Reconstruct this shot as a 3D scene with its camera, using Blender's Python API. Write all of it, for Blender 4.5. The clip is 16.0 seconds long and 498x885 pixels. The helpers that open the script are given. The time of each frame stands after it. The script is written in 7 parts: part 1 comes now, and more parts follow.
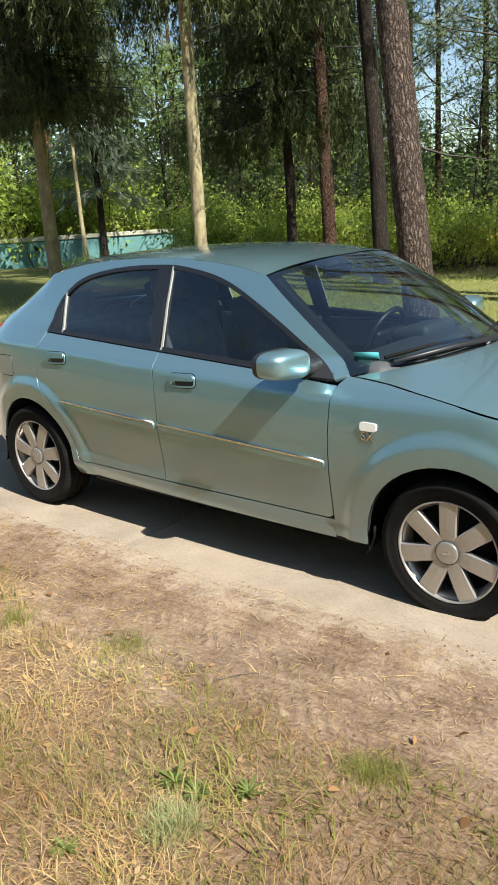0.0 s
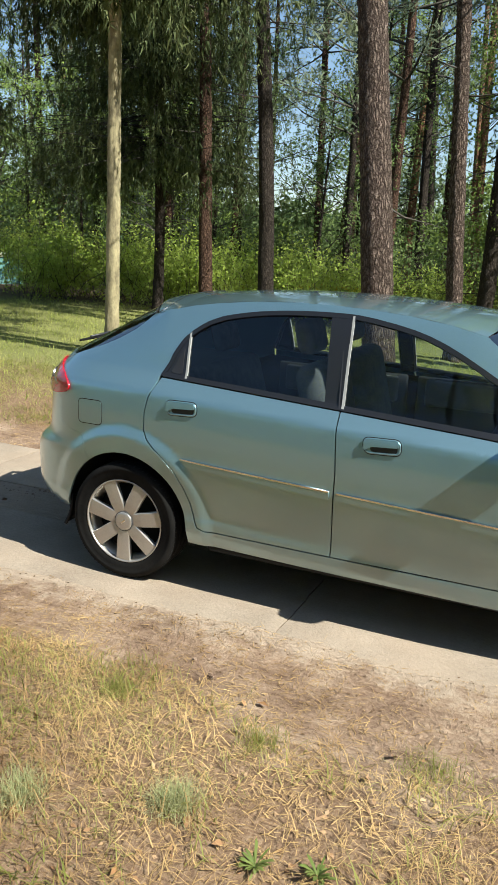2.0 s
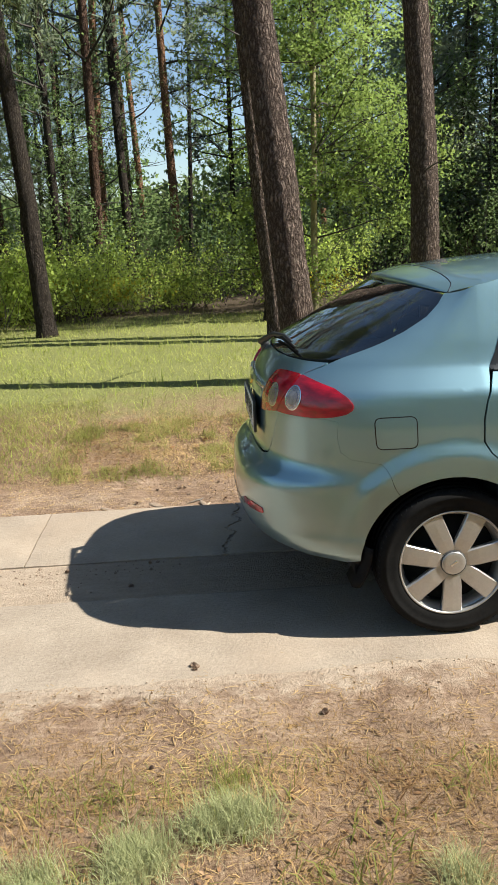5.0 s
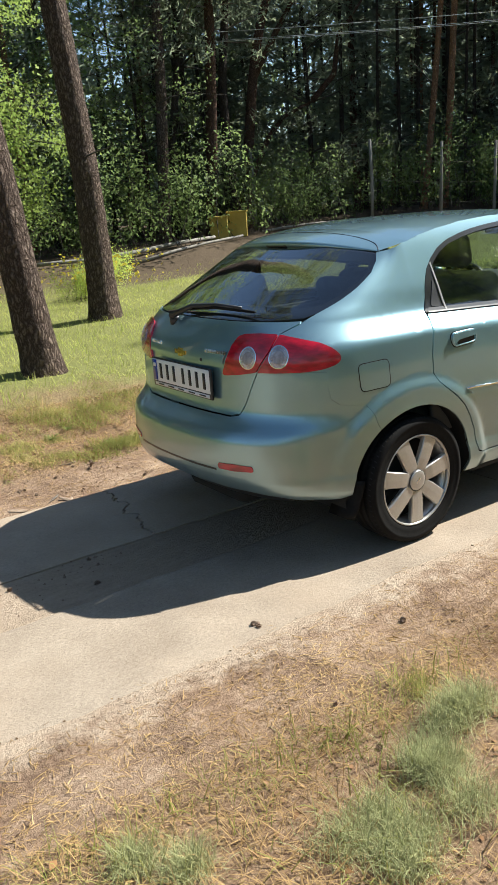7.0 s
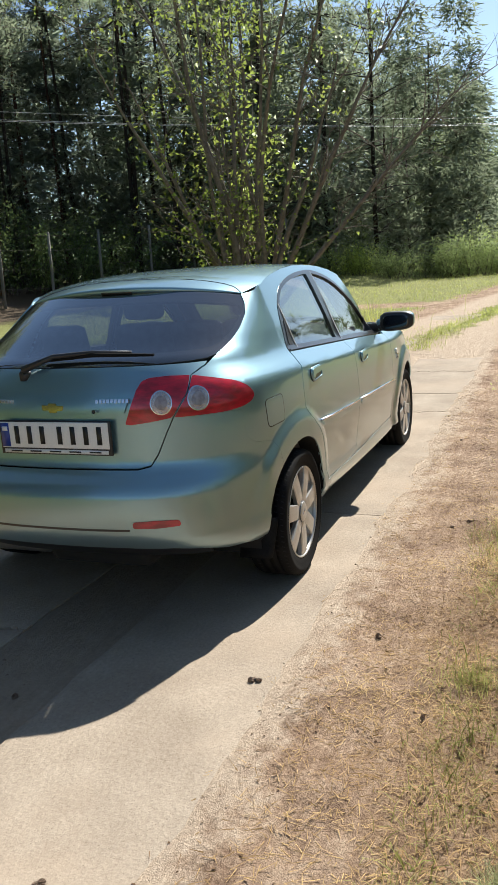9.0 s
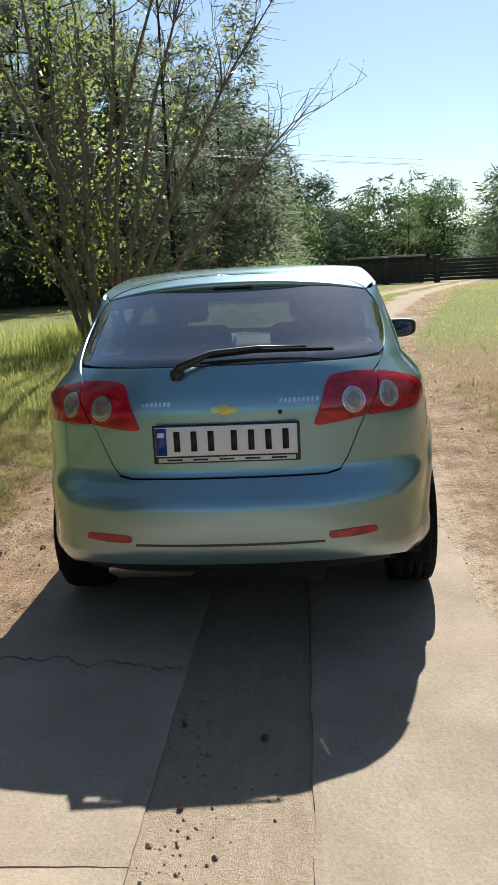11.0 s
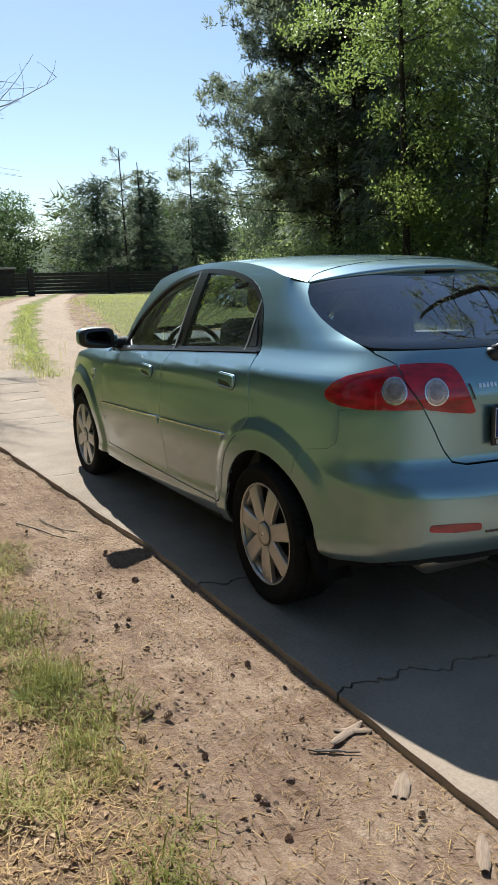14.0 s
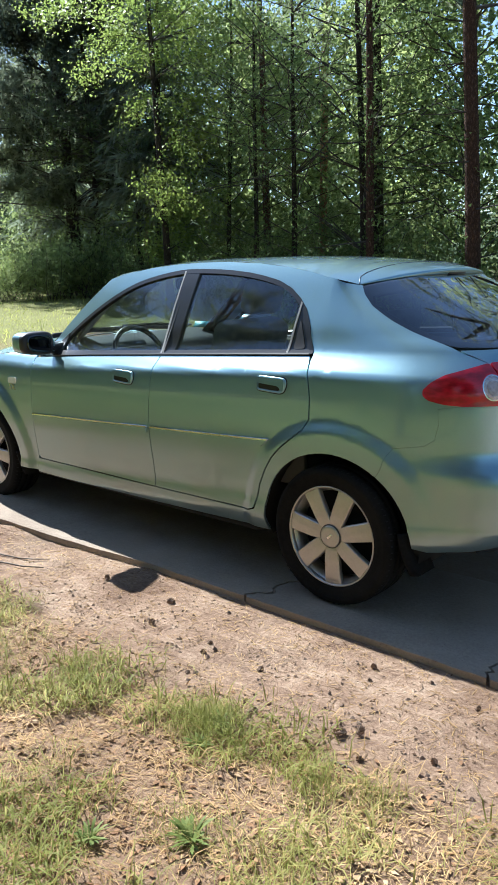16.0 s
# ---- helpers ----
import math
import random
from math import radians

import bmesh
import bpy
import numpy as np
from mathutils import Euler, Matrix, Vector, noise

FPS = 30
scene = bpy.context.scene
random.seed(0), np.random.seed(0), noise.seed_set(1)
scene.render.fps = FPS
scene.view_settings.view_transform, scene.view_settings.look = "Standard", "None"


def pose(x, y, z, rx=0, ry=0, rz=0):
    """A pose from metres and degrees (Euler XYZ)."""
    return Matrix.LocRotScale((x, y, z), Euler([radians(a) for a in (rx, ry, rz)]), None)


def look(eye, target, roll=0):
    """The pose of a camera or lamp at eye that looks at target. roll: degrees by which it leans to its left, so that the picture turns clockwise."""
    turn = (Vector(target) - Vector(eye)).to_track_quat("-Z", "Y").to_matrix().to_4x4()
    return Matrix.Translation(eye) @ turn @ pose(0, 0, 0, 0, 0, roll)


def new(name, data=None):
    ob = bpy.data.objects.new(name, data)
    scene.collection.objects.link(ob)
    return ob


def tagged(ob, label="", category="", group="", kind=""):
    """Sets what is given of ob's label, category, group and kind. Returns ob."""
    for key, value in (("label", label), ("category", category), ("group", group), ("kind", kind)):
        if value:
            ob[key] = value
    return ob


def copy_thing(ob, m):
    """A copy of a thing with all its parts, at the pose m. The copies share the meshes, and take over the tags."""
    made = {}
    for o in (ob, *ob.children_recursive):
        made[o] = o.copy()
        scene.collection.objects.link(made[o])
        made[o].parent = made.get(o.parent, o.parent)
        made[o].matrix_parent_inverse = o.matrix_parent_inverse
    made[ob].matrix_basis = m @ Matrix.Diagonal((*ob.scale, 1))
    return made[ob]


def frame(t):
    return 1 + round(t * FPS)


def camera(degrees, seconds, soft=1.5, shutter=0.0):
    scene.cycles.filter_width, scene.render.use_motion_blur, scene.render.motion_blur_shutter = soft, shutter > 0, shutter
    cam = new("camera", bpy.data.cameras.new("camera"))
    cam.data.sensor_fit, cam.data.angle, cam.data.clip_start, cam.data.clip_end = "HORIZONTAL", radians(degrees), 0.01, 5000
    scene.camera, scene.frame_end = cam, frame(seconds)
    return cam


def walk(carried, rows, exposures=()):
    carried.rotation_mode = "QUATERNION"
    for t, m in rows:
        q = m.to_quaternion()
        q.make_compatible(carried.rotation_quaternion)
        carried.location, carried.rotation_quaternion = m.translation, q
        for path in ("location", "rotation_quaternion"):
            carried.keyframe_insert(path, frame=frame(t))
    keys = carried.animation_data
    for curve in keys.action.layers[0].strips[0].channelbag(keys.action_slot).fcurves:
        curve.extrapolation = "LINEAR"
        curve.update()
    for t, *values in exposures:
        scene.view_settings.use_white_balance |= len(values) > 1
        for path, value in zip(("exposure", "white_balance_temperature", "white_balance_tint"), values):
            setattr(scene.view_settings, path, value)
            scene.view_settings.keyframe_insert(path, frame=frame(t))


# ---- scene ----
cam = camera(34.58, 16.0)
PATH = [
    (0, pose(3.8555, -3.4883, 1.6484, 73.375, 3.272, 38.792)),
    (0.5, pose(3.4398, -3.6798, 1.6175, 74.131, 1.727, 34.610)),
    (1, pose(2.9459, -3.8050, 1.6405, 75.547, -0.749, 31.449)),
    (1.5, pose(2.5452, -3.9637, 1.6715, 76.537, -2.845, 27.549)),
    (2, pose(1.9986, -4.0240, 1.6576, 76.052, -2.916, 23.510)),
    (2.5, pose(1.5085, -4.0207, 1.6111, 74.921, -0.982, 15.755)),
    (3, pose(1.0305, -3.8982, 1.5651, 75.193, -0.152, 10.048)),
    (3.5, pose(0.4870, -3.8331, 1.5760, 76.495, 1.015, 6.686)),
    (4, pose(0.0031, -3.8159, 1.5727, 76.364, 2.000, 3.100)),
    (4.5, pose(-0.4966, -3.6914, 1.5639, 75.785, 2.844, -0.154)),
    (4.7, pose(-0.6678, -3.6572, 1.5460, 75.686, 2.598, -1.607)),
    (6.8, pose(-2.4097, -3.3525, 1.5476, 73.842, 4.523, -29.732)),
    (7, pose(-2.5257, -3.2243, 1.5548, 73.335, 4.215, -35.190)),
    (7.5, pose(-2.7767, -2.9956, 1.5675, 73.815, 3.998, -46.478)),
    (8, pose(-3.0472, -2.7150, 1.5770, 75.441, 4.091, -53.926)),
    (8.5, pose(-3.2110, -2.2707, 1.5247, 76.263, 3.993, -59.918)),
    (9, pose(-3.3843, -1.9255, 1.4341, 77.420, 3.794, -68.941)),
    (9.5, pose(-3.5210, -1.5481, 1.4065, 76.990, 3.896, -72.046)),
    (9.7, pose(-3.5274, -1.3601, 1.3900, 77.151, 3.742, -72.046)),
    (11.8, pose(-3.5246, 0.3862, 1.3580, 78.470, 2.975, -92.906)),
    (12, pose(-3.4808, 0.5892, 1.3078, 78.214, 3.246, -92.734)),
    (12.5, pose(-3.3442, 1.0975, 1.3179, 80.225, 4.866, -93.840)),
    (13, pose(-3.2152, 1.5588, 1.2849, 79.926, 3.010, -105.285)),
    (13.5, pose(-2.9467, 1.9834, 1.3110, 78.352, 2.052, -112.193)),
    (14, pose(-2.7858, 2.3004, 1.3336, 78.363, 1.526, -117.493)),
    (14.5, pose(-2.6222, 2.5884, 1.3745, 77.143, 2.055, -122.782)),
    (15, pose(-2.2990, 2.8606, 1.3692, 76.489, 2.211, -127.522)),
    (15.5, pose(-2.0650, 3.1375, 1.3749, 77.570, 1.422, -133.227)),
    (16, pose(-1.8453, 3.3615, 1.3898, 77.575, 1.113, -138.400)),
]
walk(cam, PATH, [(0.0, 1.15, 6140, 6), (2.0, 1.125, 6050, 4), (4.0, 1.11, 6180, 7), (7.0, 1.20, 6070, 6), (8.5, 1.12, 6070, 7), (9.5, 0.98, 6100, 8), (12.5, 0.80, 5980, 6), (13.0, 0.70, 5930, 6), (13.5, 0.80, 5860, 6), (14.0, 0.84, 5810, 7), (14.5, 1.13, 5730, 8), (15.0, 1.22, 5570, 9), (15.5, 1.43, 5460, 9), (16.0, 1.54, 5480, 9)])

# ---- light ----
SUN_AZ, SUN_EL = -11.0, 46.0            # degrees from +x towards -y, height over the horizon
SUN_DIR = Vector((math.cos(radians(SUN_EL)) * math.cos(radians(SUN_AZ)),
                  math.cos(radians(SUN_EL)) * math.sin(radians(SUN_AZ)), math.sin(radians(SUN_EL))))
world = bpy.data.worlds.new("sky")
scene.world = world
world.use_nodes = True
wn = world.node_tree.nodes
sky = wn.new("ShaderNodeTexSky")
sky.sky_type, sky.sun_disc = "NISHITA", False
sky.sun_elevation, sky.sun_rotation = radians(SUN_EL), radians(90 - SUN_AZ)
sky.air_density, sky.dust_density, sky.ozone_density = 1.0, 0.4, 0.3
wn["Background"].inputs["Strength"].default_value = 0.067
world.node_tree.links.new(sky.outputs[0], wn["Background"].inputs[0])
sun = new("sun", bpy.data.lights.new("sun", "SUN"))
sun.data.energy, sun.data.angle, sun.data.color = 5.0, radians(0.55), (1.0, 0.93, 0.82)
sun.matrix_world = look(SUN_DIR * 50, (0, 0, 0))


# ---- small tools ----
def smooth(a, b, v):
    v = min(1.0, max(0.0, (v - a) / (b - a)))
    return v * v * (3 - 2 * v)


def lerp(a, b, f):
    return a + (b - a) * f


class Curve:
    """A monotone cubic through (t, value) pairs."""

    def __init__(self, *pairs):
        self.t = [p[0] for p in pairs]
        self.v = [p[1] for p in pairs]
        n = len(pairs)
        d = [(self.v[i + 1] - self.v[i]) / (self.t[i + 1] - self.t[i]) for i in range(n - 1)]
        m = [d[0]] + [0.0 if d[i - 1] * d[i] <= 0 else 2 * d[i - 1] * d[i] / (d[i - 1] + d[i]) for i in range(1, n - 1)] + [d[-1]]
        self.m = m

    def __call__(self, x):
        t = self.t
        if x <= t[0]:
            return self.v[0]
        if x >= t[-1]:
            return self.v[-1]
        i = 0
        while x > t[i + 1]:
            i += 1
        h = t[i + 1] - t[i]
        u = (x - t[i]) / h
        return ((2 * u ** 3 - 3 * u * u + 1) * self.v[i] + (u ** 3 - 2 * u * u + u) * h * self.m[i]
                + (3 * u * u - 2 * u ** 3) * self.v[i + 1] + (u ** 3 - u * u) * h * self.m[i + 1])


def link_mesh(name, me, parent, material=None, label=""):
    if material:
        me.materials.append(material)
    ob = new(name, me)
    if parent:
        ob.parent = parent
    if label:
        ob["label"] = label
    return ob


def part(name, bm, material, parent=None, label="", shade=True):
    """Links a bmesh as one mesh object under a thing or a part."""
    me = bpy.data.meshes.new(name)
    bm.to_mesh(me)
    bm.free()
    if shade:
        me.shade_smooth()
    return link_mesh(name, me, parent, material, label)


def mesh_of(name, verts, faces, material=None, parent=None, label="", shade=False):
    me = bpy.data.meshes.new(name)
    me.from_pydata([tuple(v) for v in verts], [], faces)
    if shade:
        me.shade_smooth()
    return link_mesh(name, me, parent, material, label)


def box(sx, sy, sz, at=(0, 0, 0), bevel=0.0, rot=None, seg=2):
    bm = bmesh.new()
    bmesh.ops.create_cube(bm, size=1)
    bmesh.ops.scale(bm, vec=(sx, sy, sz), verts=bm.verts)
    if bevel:
        bmesh.ops.bevel(bm, geom=bm.edges[:], offset=bevel, segments=seg, affect="EDGES", profile=0.5)
    if rot:
        bmesh.ops.rotate(bm, cent=(0, 0, 0), matrix=Euler([radians(a) for a in rot]).to_matrix(), verts=bm.verts)
    bmesh.ops.translate(bm, vec=at, verts=bm.verts)
    return bm


def tube(points, radii, seg=8, cap=True):
    """A bmesh tube along points."""
    bm = bmesh.new()
    pts = [Vector(p) for p in points]
    rings = []
    side = None
    for i, p in enumerate(pts):
        d = (pts[min(i + 1, len(pts) - 1)] - pts[max(i - 1, 0)]).normalized()
        if side is None:
            side = d.orthogonal().normalized()
        side = (side - d * side.dot(d)).normalized()
        up = d.cross(side)
        r = radii[i] if isinstance(radii, (list, tuple)) else radii
        rings.append([bm.verts.new(p + (side * math.cos(a) + up * math.sin(a)) * r) for a in (2 * math.pi * k / seg for k in range(seg))])
    for a, b in zip(rings, rings[1:]):
        for k in range(seg):
            bm.faces.new((a[k], a[(k + 1) % seg], b[(k + 1) % seg], b[k]))
    if cap:
        bm.faces.new(rings[0][::-1])
        bm.faces.new(rings[-1])
    return bm


def revolve(profile, seg=48, axis="Y", at=(0, 0, 0)):
    """A bmesh of the (radius, height) profile turned about an axis."""
    bm = bmesh.new()
    rings = []
    for r, h in profile:
        ring = []
        for k in range(seg):
            a = 2 * math.pi * k / seg
            c, s = r * math.cos(a), r * math.sin(a)
            v = (c, h, s) if axis == "Y" else (c, s, h)
            ring.append(bm.verts.new(Vector(v) + Vector(at)))
        rings.append(ring)
    for a, b in zip(rings, rings[1:]):
        for k in range(seg):
            bm.faces.new((a[k], a[(k + 1) % seg], b[(k + 1) % seg], b[k]))
    bmesh.ops.recalc_face_normals(bm, faces=bm.faces)
    return bm


# ---- materials ----
def material(name):
    m = bpy.data.materials.new(name)
    m.use_nodes = True
    return m, m.node_tree.nodes, m.node_tree.links, m.node_tree.nodes["Principled BSDF"]


def ramp(nodes, stops):
    r = nodes.new("ShaderNodeValToRGB")
    while len(r.color_ramp.elements) < len(stops):
        r.color_ramp.elements.new(0.5)
    for e, (p, c) in zip(r.color_ramp.elements, stops):
        e.position, e.color = p, (*c, 1)
    return r


def noise_node(nodes, links, scale, detail=6, rough=0.6, coord="Object", stretch=None):
    tc = nodes.new("ShaderNodeTexCoord")
    n = nodes.new("ShaderNodeTexNoise")
    n.inputs["Scale"].default_value, n.inputs["Detail"].default_value, n.inputs["Roughness"].default_value = scale, detail, rough
    if stretch:
        mp = nodes.new("ShaderNodeMapping")
        mp.inputs["Scale"].default_value = stretch
        links.new(tc.outputs[coord], mp.inputs["Vector"])
        links.new(mp.outputs[0], n.inputs["Vector"])
    else:
        links.new(tc.outputs[coord], n.inputs["Vector"])
    return n


def mix_rgb(nodes, links, fac, a, b, blend="MIX"):
    m = nodes.new("ShaderNodeMix")
    m.data_type, m.blend_type = "RGBA", blend
    for sock, v in ((m.inputs[0], fac), (m.inputs[6], a), (m.inputs[7], b)):
        if hasattr(v, "is_linked"):
            links.new(v, sock)
        else:
            sock.default_value = v if isinstance(v, float) else (*v, 1)
    return m.outputs[2]


def math_node(nodes, links, op, a, b=0.0, clamp=False):
    m = nodes.new("ShaderNodeMath")
    m.operation, m.use_clamp = op, clamp
    for sock, v in zip(m.inputs, (a, b)):
        if hasattr(v, "is_linked"):
            links.new(v, sock)
        else:
            sock.default_value = v
    return m.outputs[0]


def add_bump(nodes, links, b, height, strength, distance):
    bp = nodes.new("ShaderNodeBump")
    bp.inputs["Strength"].default_value, bp.inputs["Distance"].default_value = strength, distance
    links.new(height, bp.inputs["Height"])
    links.new(bp.outputs[0], b.inputs["Normal"])


def surface(name, dark, light, scale=8.0, rough=0.7, bump=0.3, depth=0.004, fine=60.0, metallic=0.0, stretch=None, coord="Object"):
    """A plain weathered surface: two scales of noise in the colour and the relief."""
    m, n, l, b = material(name)
    big = noise_node(n, l, scale, 5, 0.6, coord, stretch)
    small = noise_node(n, l, fine, 4, 0.7, coord, stretch)
    f = math_node(n, l, "ADD", math_node(n, l, "MULTIPLY", big.outputs[0], 0.65), math_node(n, l, "MULTIPLY", small.outputs[0], 0.35))
    r = ramp(n, [(0.34, dark), (0.66, light)])
    l.new(f, r.inputs[0])
    l.new(r.outputs[0], b.inputs["Base Color"])
    b.inputs["Roughness"].default_value, b.inputs["Metallic"].default_value = rough, metallic
    if bump:
        add_bump(n, l, b, small.outputs[0], bump, depth)
    return m


def car_paint():
    m, n, l, b = material("teal metallic paint")
    flake = noise_node(n, l, 900.0, 2, 0.5)
    dirt = noise_node(n, l, 3.0, 6, 0.65)
    r = ramp(n, [(0.3, (0.212, 0.345, 0.385)), (0.7, (0.280, 0.437, 0.480))])
    l.new(flake.outputs[0], r.inputs[0])
    sep = n.new("ShaderNodeSeparateXYZ")
    tc = n.new("ShaderNodeTexCoord")
    l.new(tc.outputs["Object"], sep.inputs[0])
    low = n.new("ShaderNodeMapRange")
    low.inputs[1].default_value, low.inputs[2].default_value, low.inputs[3].default_value, low.inputs[4].default_value = 0.80, 0.22, 0.0, 0.7
    l.new(sep.outputs[2], low.inputs[0])
    # dust, and the ground's reflection put into the colour, towards the sills
    dust = math_node(n, l, "MULTIPLY", low.outputs[0], dirt.outputs[0], True)
    l.new(mix_rgb(n, l, dust, r.outputs[0], (0.32, 0.29, 0.25)), b.inputs["Base Color"])
    b.inputs["Metallic"].default_value = 0.76
    b.inputs["Roughness"].default_value = 0.32
    b.inputs["Coat IOR"].default_value = 1.55
    b.inputs["Coat Weight"].default_value = 1.0
    cr = n.new("ShaderNodeMapRange")
    cr.inputs[3].default_value, cr.inputs[4].default_value = 0.02, 0.12
    l.new(dust, cr.inputs[0])
    l.new(cr.outputs[0], b.inputs["Coat Roughness"])
    return m


def plain(name, color, rough=0.5, metallic=0.0, coat=0.0, fine=120.0, bump=0.05):
    m, n, l, b = material(name)
    s = noise_node(n, l, fine, 3)
    l.new(mix_rgb(n, l, s.outputs[0], tuple(c * 0.86 for c in color), tuple(min(1.0, c * 1.12) for c in color)), b.inputs["Base Color"])
    b.inputs["Roughness"].default_value, b.inputs["Metallic"].default_value, b.inputs["Coat Weight"].default_value = rough, metallic, coat
    if bump:
        add_bump(n, l, b, s.outputs[0], bump, 0.002)
    return m


def pane(name, tint, base=0.045):
    """A thin pane: tinted clear glass with a mirror gloss that grows at glancing angles."""
    m, n, l, b = material(name)
    n.remove(b)
    clear, shine, mx, lw = (n.new("ShaderNode" + k) for k in ("BsdfTransparent", "BsdfGlossy", "MixShader", "LayerWeight"))
    clear.inputs[0].default_value = (*tint, 1)
    shine.inputs["Roughness"].default_value = 0.01
    lw.inputs[0].default_value = 0.5
    f = math_node(n, l, "MULTIPLY", math_node(n, l, "POWER", lw.outputs["Facing"], 2.3), 0.9)
    l.new(math_node(n, l, "ADD", f, base, True), mx.inputs[0])
    l.new(clear.outputs[0], mx.inputs[1])
    l.new(shine.outputs[0], mx.inputs[2])
    l.new(mx.outputs[0], n["Material Output"].inputs[0])
    return m


def lamp_plastic(name, color):
    m, n, l, b = material(name)
    big = noise_node(n, l, 16.0, 3, 0.6, stretch=(1, 1, 3.0))
    r = ramp(n, [(0.36, tuple(c * 0.5 for c in color)), (0.62, color)])
    l.new(big.outputs[0], r.inputs[0])
    l.new(r.outputs[0], b.inputs["Base Color"])
    b.inputs["Roughness"].default_value, b.inputs["Coat Weight"].default_value, b.inputs["Coat Roughness"].default_value = 0.25, 1.0, 0.02
    b.inputs["Specular IOR Level"].default_value = 0.3
    return m


PAINT = car_paint()
BLACK = plain("black plastic", (0.018, 0.018, 0.02), 0.45)
TRIM = plain("satin black trim", (0.012, 0.012, 0.013), 0.3, coat=0.3)
RUBBER = surface("tyre rubber", (0.006, 0.006, 0.006), (0.018, 0.017, 0.016), 6.0, 0.8, 0.2, 0.002, 90.0)
RUBBER.node_tree.nodes["Principled BSDF"].inputs["Specular IOR Level"].default_value = 0.08
DARK = plain("underbody black", (0.008, 0.008, 0.008), 0.9)
WHEEL = plain("silver wheel lacquer", (0.46, 0.44, 0.41), 0.32, 0.65)
CHROME = plain("bright metal", (0.75, 0.75, 0.74), 0.14, 1.0, bump=0.0)
GLASS = pane("window glass", (0.76, 0.82, 0.80), 0.065)
SCREEN_GLASS = pane("tinted windscreen glass", (0.50, 0.58, 0.57), 0.10)
REAR_GLASS = pane("tinted rear glass", (0.36, 0.40, 0.40), 0.12)
RED = lamp_plastic("red lamp plastic", (0.50, 0.004, 0.020))
CLEAR = surface("lamp reflector", (0.30, 0.235, 0.22), (0.62, 0.54, 0.51), 38.0, 0.16, 0.7, 0.004, 90.0, 0.75)
BULB = surface("lamp bulb cup", (0.20, 0.145, 0.13), (0.48, 0.41, 0.38), 30.0, 0.2, 0.6, 0.004, 70.0, 0.6)
DIVIDER = plain("pale pane divider", (0.26, 0.26, 0.25), 0.5, bump=0.0)
GREY_CLOTH = surface("grey seat cloth", (0.07, 0.074, 0.08), (0.14, 0.146, 0.155), 20.0, 0.95, 0.2, 0.002, 200.0)
PALE_CLOTH = surface("pale door lining", (0.20, 0.20, 0.19), (0.30, 0.30, 0.28), 12.0, 0.9, 0.2, 0.002, 150.0)
DASH = plain("dashboard grey", (0.06, 0.062, 0.065), 0.6)
# far darker than silver: a reflection of dark trees put into the colour
MIRROR = plain("mirror silver darkened for its reflection", (0.10, 0.105, 0.11), 0.03, 1.0, bump=0.0)
WHITE = plain("number plate white", (0.72, 0.72, 0.70), 0.4, coat=0.4, bump=0.0)
BLUE = plain("plate blue", (0.01, 0.035, 0.25), 0.4, coat=0.4, bump=0.0)
INK = plain("plate ink", (0.01, 0.01, 0.01), 0.5, bump=0.0)
GOLD = plain("gold badge", (0.62, 0.47, 0.12), 0.25, 0.9, bump=0.0)
STICKER = plain("teal sticker", (0.10, 0.42, 0.46), 0.5, bump=0.0)


# ---- the car: x ahead from the rear axle, y to its left, z up ----
PLAN = [(-0.765, 0), (-0.757, 0.22), (-0.725, 0.42), (-0.655, 0.585), (-0.55, 0.69), (-0.40, 0.758), (-0.2, 0.795), (0.1, 0.818), (0.5, 0.831),
        (1.0, 0.838), (1.6, 0.838), (2.1, 0.834), (2.6, 0.818), (2.9, 0.79), (3.12, 0.715), (3.28, 0.58), (3.39, 0.38), (3.43, 0.2), (3.44, 0)]


def spline(points, n=12):
    out = []
    p = [Vector((*q, 0)) for q in points]
    p = [Vector((p[0].x, -p[1].y, 0))] + p + [Vector((p[-1].x, -p[-2].y, 0))]
    for i in range(1, len(p) - 2):
        k = [0.0]
        for a, b in zip(p[i - 1:i + 3], p[i:i + 3]):
            k.append(k[-1] + (b - a).length ** 0.5)
        for j in range(n):
            t = lerp(k[1], k[2], j / n)
            a1 = p[i - 1].lerp(p[i], (t - k[0]) / (k[1] - k[0]))
            a2 = p[i].lerp(p[i + 1], (t - k[1]) / (k[2] - k[1]))
            a3 = p[i + 1].lerp(p[i + 2], (t - k[2]) / (k[3] - k[2]))
            b1 = a1.lerp(a2, (t - k[0]) / (k[2] - k[0]))
            b2 = a2.lerp(a3, (t - k[1]) / (k[3] - k[1]))
            out.append(b1.lerp(b2, (t - k[1]) / (k[2] - k[1])))
    out.append(p[-2])
    return out


_ref = spline(PLAN)
_arc = [0.0]
for a, b in zip(_ref, _ref[1:]):
    _arc.append(_arc[-1] + (b - a).length)
PLAN_X = Curve(*[(s, p.x) for s, p in zip(_arc, _ref)])
PLAN_Y = Curve(*[(s, p.y) for s, p in zip(_arc, _ref)])
S_END = _arc[-1]
# how far back the tail reaches at a height, and how wide the body is there
TAIL = Curve((0.18, -0.52), (0.22, -0.60), (0.27, -0.68), (0.32, -0.745), (0.36, -0.778), (0.41, -0.796), (0.50, -0.80), (0.565, -0.795), (0.60, -0.78),
             (0.66, -0.715), (0.69, -0.70), (0.76, -0.695), (0.90, -0.69), (0.96, -0.672), (1.02, -0.635), (1.07, -0.595), (1.12, -0.505),
             (1.20, -0.365), (1.30, -0.185), (1.36, -0.075), (1.40, 0.0))
